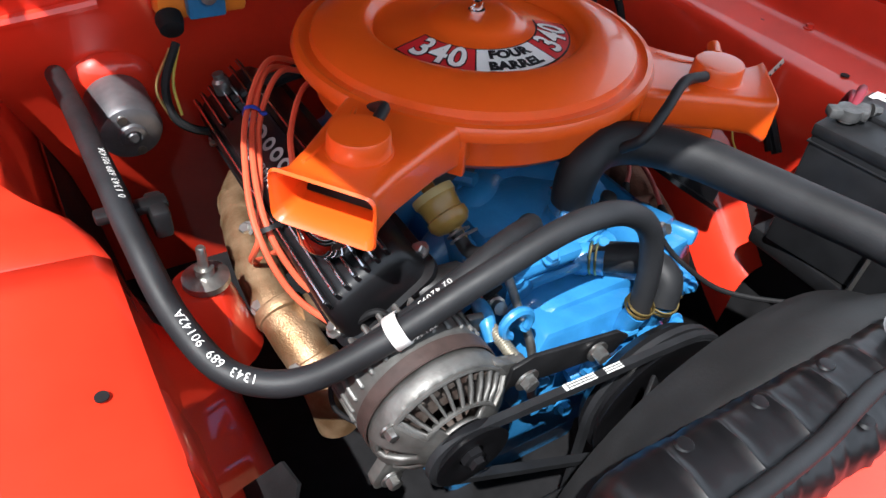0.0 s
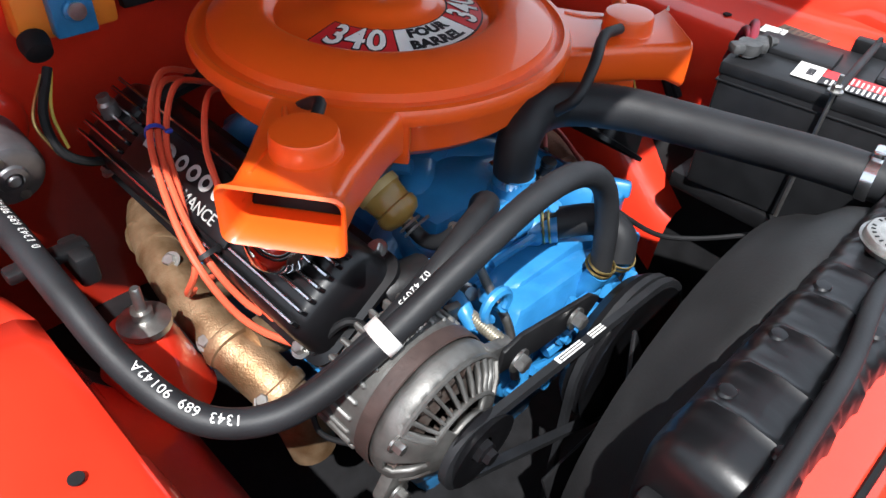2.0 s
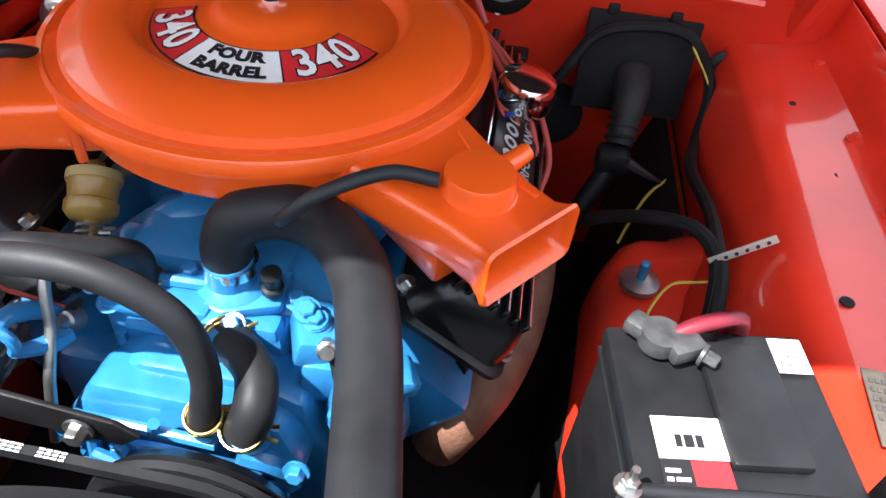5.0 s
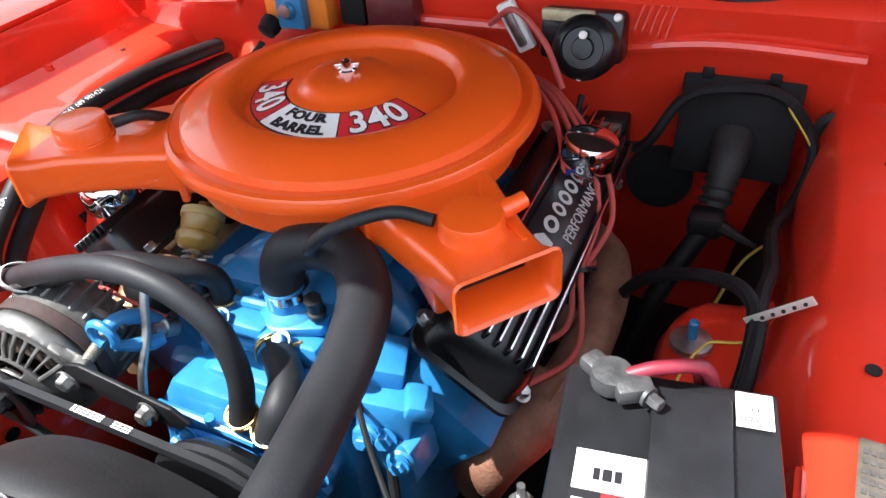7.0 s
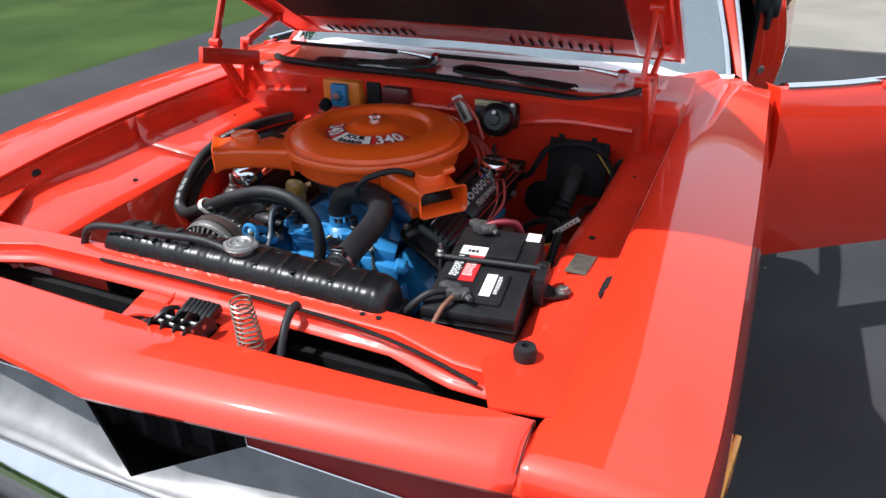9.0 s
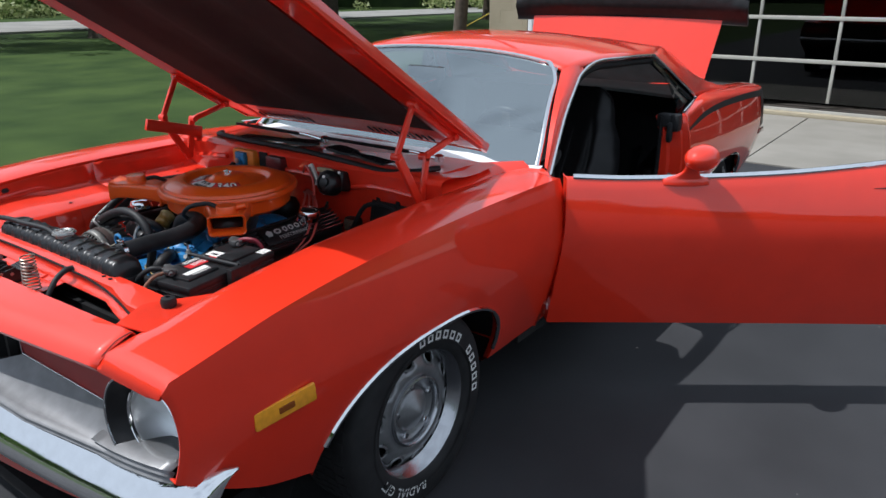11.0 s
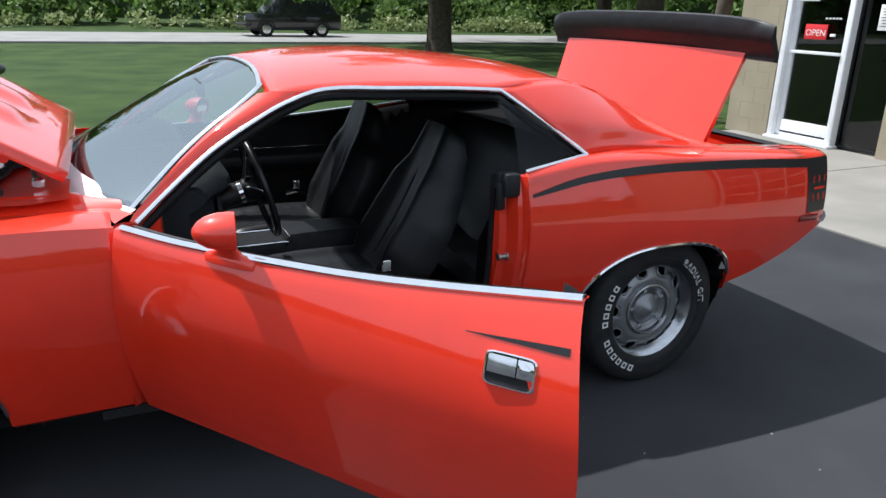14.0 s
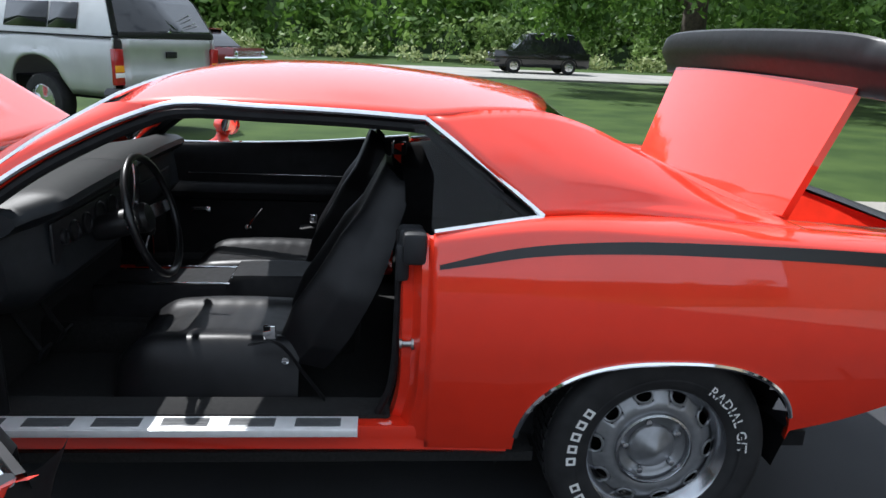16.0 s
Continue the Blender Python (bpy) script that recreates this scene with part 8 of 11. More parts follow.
lathe(bm, [(0.0312, 0.001), (0.0318, 0.006), (0.0312, 0.012)], 32, mF, cap=False)
part("filter_rim", bm, material("cream_filter_rim", (0.40, 0.31, 0.13), 0.4, var=0.05), ff)
hose_clip((-0.133, -0.178, 0.769), (0.15, -0.7, -0.45), 0.012, STEEL, True, "hose_clip", "steel wire hose clip")
bm = B()
tube(bm, [(-0.134, -0.172, 0.773), (-0.130, -0.195, 0.760), (-0.128, -0.218, 0.770), (-0.122, -0.236, 0.793)], 0.0085, 10)
thing("fuel_hose", bm, RUBBER, "short black rubber fuel hose", "hose")
bm = B()
m = axis_to((-0.175, -0.215, 0.735), (0.9, -0.2, 0.1))
lathe(bm, [(0.0, -0.03), (0.024, -0.03), (0.026, -0.024), (0.026, 0.024), (0.022, 0.03), (0.010, 0.032), (0.008, 0.05), (0, 0.05)], 24, m)
thing("fuel_pump_canister", bm, BLACK_SATIN, "small black canister below the heater hoses", "canister")

# ---- ignition wires ----
groups = [
    [[(-0.16, 0.20, 0.80), (-0.225, 0.17, 0.835), (-0.272, 0.105, 0.812), (-0.305, 0.02, 0.795), (-0.320, -0.06, 0.76), (-0.302, -0.10, 0.705), (-0.275, -0.130, 0.675)], WIRE_RED],
    [[(-0.15, 0.21, 0.805), (-0.22, 0.18, 0.842), (-0.278, 0.110, 0.818), (-0.315, 0.02, 0.800), (-0.335, -0.07, 0.765), (-0.315, -0.12, 0.70), (-0.262, -0.175, 0.655)], WIRE_RED],
    [[(-0.15, 0.19, 0.80), (-0.215, 0.155, 0.835), (-0.268, 0.095, 0.808), (-0.300, 0.015, 0.785), (-0.330, -0.055, 0.745), (-0.335, -0.03, 0.69), (-0.280, 0.01, 0.66)], WIRE_RED],
    [[(-0.14, 0.17, 0.80), (-0.20, 0.11, 0.832), (-0.248, 0.04, 0.815), (-0.270, -0.02, 0.79), (-0.300, -0.085, 0.74), (-0.282, -0.15, 0.68), (-0.255, -0.205, 0.650)], WIRE_RED],
    [[(0.12, 0.26, 0.84), (0.19, 0.20, 0.850), (0.235, 0.14, 0.825), (0.268, 0.06, 0.765), (0.290, 0.02, 0.70), (0.300, -0.03, 0.655), (0.262, -0.07, 0.640)], WIRE_DARKRED],
    [[(0.12, 0.27, 0.84), (0.20, 0.21, 0.845), (0.250, 0.15, 0.815), (0.288, 0.07, 0.755), (0.302, 0.02, 0.70), (0.320, -0.06, 0.645), (0.270, -0.145, 0.645)], WIRE_DARKRED],
    [[(0.11, 0.28, 0.84), (0.20, 0.225, 0.842), (0.272, 0.15, 0.80), (0.306, 0.08, 0.75), (0.300, 0.025, 0.705), (0.290, 0.03, 0.67), (0.265, 0.05, 0.65)], WIRE_DARKRED],
    [[(0.11, 0.29, 0.84), (0.20, 0.235, 0.84), (0.285, 0.16, 0.795), (0.322, 0.09, 0.745), (0.305, 0.035, 0.705), (0.30, 0.10, 0.66), (0.265, 0.16, 0.645)], WIRE_DARKRED],
]
for pts, mt in groups:
    bm = B()
    tube(bm, pts, 0.0040, 8)
    w = thing("ignition_wire", bm, mt, "orange-red ignition wire with black plug boot" if mt is WIRE_RED else "dull red ignition wire with black plug boot", "wire", group="ignition wires")
    bm = B()
    e, f = Vector(pts[-1]), Vector(pts[-2])
    d = (e - f).normalized()
    tube(bm, [e - d * 0.012, e + d * 0.01, e + d * 0.035], [0.0058, 0.0075, 0.009], 10)
    part("plug_boot", bm, BLACK_MATTE, w, "black plug boot")
blue_tie = material("blue_tie", (0.03, 0.06, 0.42), 0.4)
for p, d, r, mt in (((-0.275, 0.105, 0.813), (-0.4, -0.8, -0.2), 0.011, blue_tie), ((-0.318, -0.06, 0.758), (0.1, -0.7, -0.7), 0.017, BLACK_SATIN), ((0.300, 0.028, 0.703), (0.2, -0.5, -0.8), 0.013, BLACK_SATIN), ((0.275, 0.11, 0.79), (0.4, -0.7, -0.5), 0.022, blue_tie)):
    bm = B()
    lathe(bm, [(r, -0.003), (r + 0.001, -0.003), (r + 0.001, 0.003), (r, 0.003)], 20, axis_to(p, d), cap=False)
    box(bm, *(axis_to(p, d) @ Vector((r + 0.004, 0, 0))), 0.008, 0.005, 0.005, 0.001)
    thing("wire_tie", bm, mt, "small tie round the ignition wires", "tie")

# distributor hidden behind the air cleaner
bm = B()
lathe(bm, [(0.04, 0.0), (0.055, 0.02), (0.055, 0.05), (0.045, 0.07), (0.02, 0.075)], 24, Matrix.Translation((0.0, 0.27, 0.72)))
thing("distributor", bm, BLACK_SATIN, "black distributor cap behind the air cleaner", "distributor")

# ---- battery and its fittings ----
BAT = Matrix.Translation((0.464, -0.403, 0.846)) @ Matrix.Rotation(radians(7.8), 4, "Z")
bat = thing("battery", None, None, "black plastic car battery with red and white labels", "battery")
bm = B()
box(bm, 0, 0, -0.105, 0.160, 0.310, 0.190, 0.006)
box(bm, 0, 0, -0.012, 0.164, 0.314, 0.020, 0.005)
xf(bm, BAT)
part("case", bm, PLASTIC, bat)
bm = B()
box(bm, 0.017, 0.085, 0.0, 0.060, 0.110, 0.012, 0.004)
box(bm, 0.0215, -0.075, 0.0, 0.055, 0.105, 0.010, 0.004)
for k in range(1):
    box(bm, 0.0, 0.0, -0.03 - 0.025 * k, 0.1635, 0.3135, 0.003, 0.001)
xf(bm, BAT)
part("vent_cover", bm, PLASTIC, bat)


def flat_label(name, x, y, w, h, mat, z, rot=0.0):
    bm = B()
    box(bm, 0, 0, 0, w, h, 0.001)
    xf(bm, BAT @ Matrix.Translation((x, y, z)) @ Matrix.Rotation(rot, 4, "Z"))
    return part(name, bm, mat, bat, smooth=False)


def bar_rows(x, y, w, n, step, h, mat, z, ragged=0.3, seed=1, rot=0.0):
    rr = random.Random(seed)
    bm = B()
    m = BAT @ Matrix.Translation((x, y, z)) @ Matrix.Rotation(rot, 4, "Z")
    for k in range(n):
        ww = w * (1 - ragged * rr.random())
        xx = -w / 2
        while xx < -w / 2 + ww:
            l = min(rr.uniform(0.004, 0.011), -w / 2 + ww - xx)
            v = box(bm, xx + l / 2, -k * step, 0, l, h, 0.0006)
            xx += l + 0.0018
    xf(bm, m)
    return part("print_bar", bm, mat, bat, smooth=False)


flat_label("label_white", -0.038, 0.053, 0.050, 0.034, WHITE, 0.0005)
flat_label("label_red", -0.028, -0.012, 0.028, 0.094, LABEL_RED, -0.0004 + 0.0005)
flat_label("label_black", -0.053, -0.012, 0.022, 0.094, INK, 0.0012)
bar_rows(-0.053, 0.026, 0.017, 12, 0.0065, 0.003, WHITE_INK, 0.0020, 0.3, 2)
bar_rows(-0.028, 0.012, 0.022, 9, 0.0064, 0.0024, WHITE_INK, 0.0014, 0.35, 3)
bar_rows(-0.038, 0.050, 0.022, 1, 0.006, 0.010, INK, 0.0014, 0.0, 4)
flat_label("label_date", 0.063, 0.133, 0.027, 0.034, WHITE, 0.0005)
for text, yy in (("ROTATE", 0.142), ("BY", 0.133), ("115", 0.124)):
    bm = words(text, 0.0062, bold=0.0001)
    xf(bm, BAT @ Matrix.Translation((0.063, 0.266 - yy, 0.0014)) @ Matrix.Rotation(math.pi, 4, "Z"))
    part("date_words", bm, INK, bat, smooth=False)
flat_label("label_code", 0.018, -0.072, 0.019, 0.074, WHITE, 0.0058)
flat_label("label_black", 0.0215, -0.075, 0.045, 0.096, INK, 0.0053)
bar_rows(0.035, -0.042, 0.008, 12, 0.005, 0.0022, WHITE_INK, 0.0060, 0.2, 6)
# terminals with clamps
for x, y, nm in ((-0.045, 0.155, "plus"), (-0.036, -0.114, "minus")):
    bm = B()
    base = BAT @ Vector((x, y - (0.02 if nm == "plus" else 0), 0.0))
    lathe(bm, [(0.011, 0), (0.009, 0.018), (0, 0.018)], 16, Matrix.Translation(base))
    part("terminal", bm, STEEL, bat)
    bm = B()
    lathe(bm, [(0.016, 0.004), (0.017, 0.008), (0.016, 0.019), (0.010, 0.020)], 16, Matrix.Translation(base))
    box(bm, base.x + 0.018, base.y - 0.006, base.z + 0.012, 0.03, 0.022, 0.016, 0.004, rot=Matrix.Rotation(0.5, 4, "Z"))
    box(bm, base.x - 0.014, base.y + 0.008, base.z + 0.012, 0.024, 0.02, 0.014, 0.004, rot=Matrix.Rotation(-0.6, 4, "Z"))
    bolt(bm, base + Vector((0.03, -0.012, 0.014)), (1, -0.6, 0), 0.006, 0.012)
    tc = thing("terminal_clamp", bm, material("lead_clamp", (0.10, 0.10, 0.10), 0.5, metal=0.6, var=0.3, scale=60, bump=0.4), "dull grey lead battery clamp", "clamp")
# hold-down strap with its hooks
bm = B()
p0, p1 = BAT @ Vector((-0.093, 0.008, 0.006)), BAT @ Vector((0.098, 0.0, 0.010))
tube(bm, [p0, p0.lerp(p1, 0.3), p0.lerp(p1, 0.7), p1], 0.0055, 10)
tube(bm, [p1 + Vector((0.008 * math.cos(a), 0.0, 0.008 * math.sin(a))) for a in (2 * math.pi * k / 12 for k in range(13))], 0.003, 6, n=1, smooth_path=False)
hs = thing("hold_down_strap", bm, RUBBER, "grey-black hold-down bar across the battery", "strap")
bm = B()
bolt(bm, p0 + Vector((0, 0, 0.003)), (0, 0, 1), 0.0065, 0.009)
tube(bm, [p0 + Vector((0, 0, 0.012)), p0 + Vector((0, 0, 0.026))], 0.003, 8)
tube(bm, [p0, p0 + Vector((-0.010, 0.004, -0.19))], 0.0028, 8)
part("hold_down_bolt", bm, STEEL, hs)
bm = B()
box(bm, p1.x + 0.004, p1.y - 0.005, 0.83, 0.02, 0.07, 0.055, 0.004, rot=Matrix.Rotation(radians(7), 4, "Z"))
prism(bm, [(0.562, -0.425), (0.572, -0.375), (0.594, -0.388), (0.614, -0.378), (0.618, -0.402), (0.598, -0.416)], 0.005, Matrix.Translation((0, 0, 0.814)))
part("hold_down_bracket", bm, BLACK_SATIN, hs)
bm = B()
bolt(bm, (0.604, -0.390, 0.819), (0, 0, 1), 0.010, 0.008)
part("bracket_bolt", bm, STEEL, hs)
# cables
minus = BAT @ Vector((-0.036, -0.114, 0.012))
plus = BAT @ Vector((-0.040, 0.135, 0.012))
for pts, r, mt, lb in (([minus, minus + Vector((-0.03, -0.03, 0.004)), minus + Vector((-0.065, -0.05, -0.03)), (0.33, -0.54, 0.74)], 0.007, RUBBER, "black battery ground cable"), ([minus + Vector((0.01, -0.01, 0)), minus + Vector((0.0, -0.05, -0.01)), minus + Vector((-0.02, -0.10, -0.08)), minus + Vector((-0.05, -0.13, -0.2))], 0.0045, RUST, "brown braided ground strap"), ([plus, plus + Vector((0.030, 0.012, 0.010)), plus + Vector((0.062, 0.028, 0.004)), plus + Vector((0.075, 0.045, -0.06))], 0.006, WIRE_PINK, "pinkish red positive battery cable"), ([plus, plus + Vector((0.028, 0.018, 0.004)), plus + Vector((0.055, 0.036, -0.006)), plus + Vector((0.062, 0.052, -0.06))], 0.0055, WIRE_PINK, "pinkish red positive battery cable")):
    bm = B()
    tube(bm, pts, r, 10)
    thing("battery_cable", bm, mt, lb, "cable")
bm = B()
box(bm, 0.47, -0.395, 0.63, 0.19, 0.33, 0.03, 0.006)
thing("battery_tray", bm, BLACK_SATIN, "black battery tray beside the radiator", "tray")
# fender tag
bm = B()
m = Matrix.Translation((0.607, -0.272, 0.8135)) @ Matrix.Rotation(radians(-3), 4, "Z")
box(bm, 0, 0, 0, 0.042, 0.078, 0.002, 0.0006)
xf(bm, m)
tag = thing("data_tag", bm, GREY_TAG, "small grey stamped data tag on the inner fender", "tag")
bm = B()
rr = random.Random(9)
for k in range(6):
    for j in range(7):
        if rr.random() < 0.8:
            box(bm, -0.016 + 0.0055 * j, 0.026 - 0.0095 * k, 0.0015, 0.0035, 0.005, 0.0006)
xf(bm, m)
part("stamped_bar", bm, material("stamped_dark_grey", (0.10, 0.095, 0.09), 0.5, metal=0.4, var=0.3, scale=90), tag, smooth=False)

# ---- firewall fittings ----
# wiper motor
bm = B()
box(bm, 0.216, 0.325, 0.888, 0.120, 0.05, 0.072, 0.008, rot=Matrix.Rotation(-0.2, 4, "X"))
wm = thing("wiper_motor", bm, BLACK_GLOSS, "black wiper motor with a tan connector on the firewall", "motor")
bm = B()
lathe(bm, [(0.045, -0.01), (0.045, 0.03), (0.038, 0.04), (0.03, 0.043), (0.028, 0.038), (0.016, 0.038), (0.014, 0.044), (0, 0.045)], 32, axis_to((0.228, 0.298, 0.880), (0.05, -1, 0.35)))
part("motor_can", bm, BLACK_GLOSS, wm)
bm = B()
box(bm, 0.199, 0.296, 0.924, 0.075, 0.012, 0.016, 0.003)
part("connector", bm, material("tan_connector", (0.45, 0.38, 0.24), 0.5, var=0.2, scale=80), wm)
for p in ((0.231, 0.256, 0.914), (0.228, 0.258, 0.852), (0.168, 0.296, 0.922), (0.268, 0.296, 0.926)):
    bm = B()
    lathe(bm, [(0.006, 0), (0.005, 0.004), (0, 0.005)], 12, axis_to(p, (0, -1, 0.3)))
    part("screw", bm, WHITE, wm)
# ballast resistor
bm = B()
box(bm, 0.115, 0.318, 0.893, 0.028, 0.014, 0.078, 0.003, rot=Matrix.Rotation(-0.5, 4, "Y"))
rs = thing("ballast_resistor", bm, WHITE, "white ceramic ballast resistor on the firewall", "resistor")
bm = B()
box(bm, 0.115, 0.311, 0.893, 0.014, 0.012, 0.06, 0.003, rot=Matrix.Rotation(-0.5, 4, "Y"))
part("resistor_slot", bm, STEEL, rs)
# ignition control box and voltage regulator
bm = B()
box(bm, -0.267, 0.327, 0.899, 0.125, 0.045, 0.078, 0.008)
cb = thing("control_box", bm, BOX_ORANGE, "orange ignition control box with blue module", "box")
bm = B()
box(bm, -0.266, 0.297, 0.898, 0.052, 0.022, 0.066, 0.004)
lathe(bm, [(0.014, 0), (0.014, 0.006), (0.010, 0.010), (0, 0.010)], 20, axis_to((-0.266, 0.286, 0.898), (0, -1, 0)))
part("module", bm, BOX_BLUE, cb, "blue module face")
bm = B()
lathe(bm, [(0.011, 0), (0.011, 0.004), (0, 0.005)], 16, axis_to((-0.266, 0.276, 0.900), (0, -1, 0)))
part("module_stud", bm, STEEL, cb)
bm = B()
lathe(bm, [(0.018, 0), (0.019, 0.008), (0.016, 0.024), (0.009, 0.027)], 20, axis_to((-0.317, 0.305, 0.868), (-0.1, -1, -0.5)))
part("plug", bm, BLACK_MATTE, cb)
bm = B()
box(bm, -0.168, 0.330, 0.902, 0.045, 0.016, 0.070, 0.003)
part("heat_sink", bm, BLACK_MATTE, cb)
bm = B()
box(bm, -0.088, 0.322, 0.904, 0.085, 0.040, 0.060, 0.006)
thing("voltage_regulator", bm, material("maroon_regulator", (0.09, 0.016, 0.018), 0.3, coat=0.3, var=0.1), "dark maroon voltage regulator on the firewall", "regulator")
# blower motor cylinder on the passenger side
mB = axis_to((-0.405, 0.36, 0.735), (0.02, -1, -0.12))
bm = B()
lathe(bm, [(0.046, 0.012), (0.046, 0.085), (0.042, 0.094), (0.034, 0.098), (0.020, 0.099), (0.018, 0.104), (0.012, 0.106), (0.010, 0.101), (0.007, 0.108), (0, 0.108)], 40, mB)
bl = thing("blower_motor", bm, material("zinc_motor_can", (0.26, 0.265, 0.28), 0.42, metal=0.75, color2=(0.17, 0.17, 0.185), scale=22, bump=0.08), "bare metal blower motor can on the firewall", "motor")
bm = B()
lathe(bm, [(0.074, -0.05), (0.070, -0.014), (0.058, 0.004), (0.044, 0.012)], 40, mB)
part("motor_collar", bm, RED_BAY, bl, "red painted collar")
for a in (1.9, 5.0):
    bm = B()
    lathe(bm, [(0.007, 0.096), (0.007, 0.101), (0, 0.102)], 12, mB @ Matrix.Translation((0.03 * math.cos(a), 0.03 * math.sin(a), 0)))
    part("screw", bm, STEEL, bl)
# black steering plate with boot, column opening and grommets
bm = B()
mS = Matrix.Translation((0.44, 0.352, 0.755)) @ Matrix.Rotation(-0.22, 4, "X")
box(bm, 0, 0, 0, 0.165, 0.012, 0.15, 0.004)
for x in (-0.05, 0.04):
    box(bm, x, -0.006, 0.078, 0.016, 0.014, 0.018, 0.003)
xf(bm, mS)
sp = thing("brake_plate", bm, BLACK_MATTE, "black plate with brake pushrod boot on the firewall", "plate")
bm = B()
tube(bm, [(0.44, 0.345, 0.745), (0.44, 0.312, 0.728), (0.437, 0.282, 0.700), (0.434, 0.262, 0.672)], [0.028, 0.026, 0.021, 0.018], 18)
DUSTY = material("dusty_rubber", (0.009, 0.009, 0.009), 0.7, color2=(0.018, 0.0175, 0.017), scale=30, bump=0.2)
bt = part("boot", bm, DUSTY, sp)
for k in range(4):
    bm = B()
    lathe(bm, [(0.021, -0.004), (0.0255, 0), (0.021, 0.004)], 20, axis_to((0.4385 - 0.0015 * k, 0.298 - 0.010 * k, 0.712 - 0.011 * k), (0, -0.65, -0.75)))
    part("bellows_ring", bm, DUSTY, bt)
bm = B()
box(bm, 0.428, 0.245, 0.655, 0.05, 0.04, 0.04, 0.010)
tube(bm, [(0.43, 0.245, 0.65), (0.37, 0.19, 0.52), (0.33, 0.14, 0.36)], 0.016, 12)
tube(bm, [(0.44, 0.24, 0.66), (0.475, 0.225, 0.652), (0.50, 0.215, 0.648)], [0.011, 0.007, 0.003], 8)
part("steering_joint", bm, BLACK_SATIN, sp)
bm = B()
lathe(bm, [(0.055, 0), (0.055, 0.006), (0, 0.007)], 28, axis_to((0.335, 0.405, 0.62), (0, -1, 0.2)))
thing("column_seal", bm, BLACK_MATTE, "black round column seal on the firewall", "seal")
bm = B()
lathe(bm, [(0.028, 0), (0.028, 0.006), (0.018, 0.010), (0.012, 0.006), (0, 0.006)], 24, axis_to((0.568, 0.352, 0.768), (-0.1, -1, 0.2)))
thing("grommet", bm, RUBBER, "black rubber grommet on the firewall", "grommet")
bm = B()
box(bm, 0.252, 0.375, 0.712, 0.06, 0.04, 0.055, 0.006)
bk = thing("bulkhead_connector", bm, BLACK_SATIN, "grey-brown bulkhead wiring connector", "connector")
bm = B()
box(bm, 0.252, 0.352, 0.715, 0.045, 0.012, 0.04, 0.003)
for k in range(5):
    box(bm, 0.235 + 0.009 * k, 0.346, 0.715, 0.003, 0.006, 0.034)
part("connector_face", bm, material("grey_brown_plug", (0.16, 0.13, 0.09), 0.6, var=0.3, scale=90), bk)

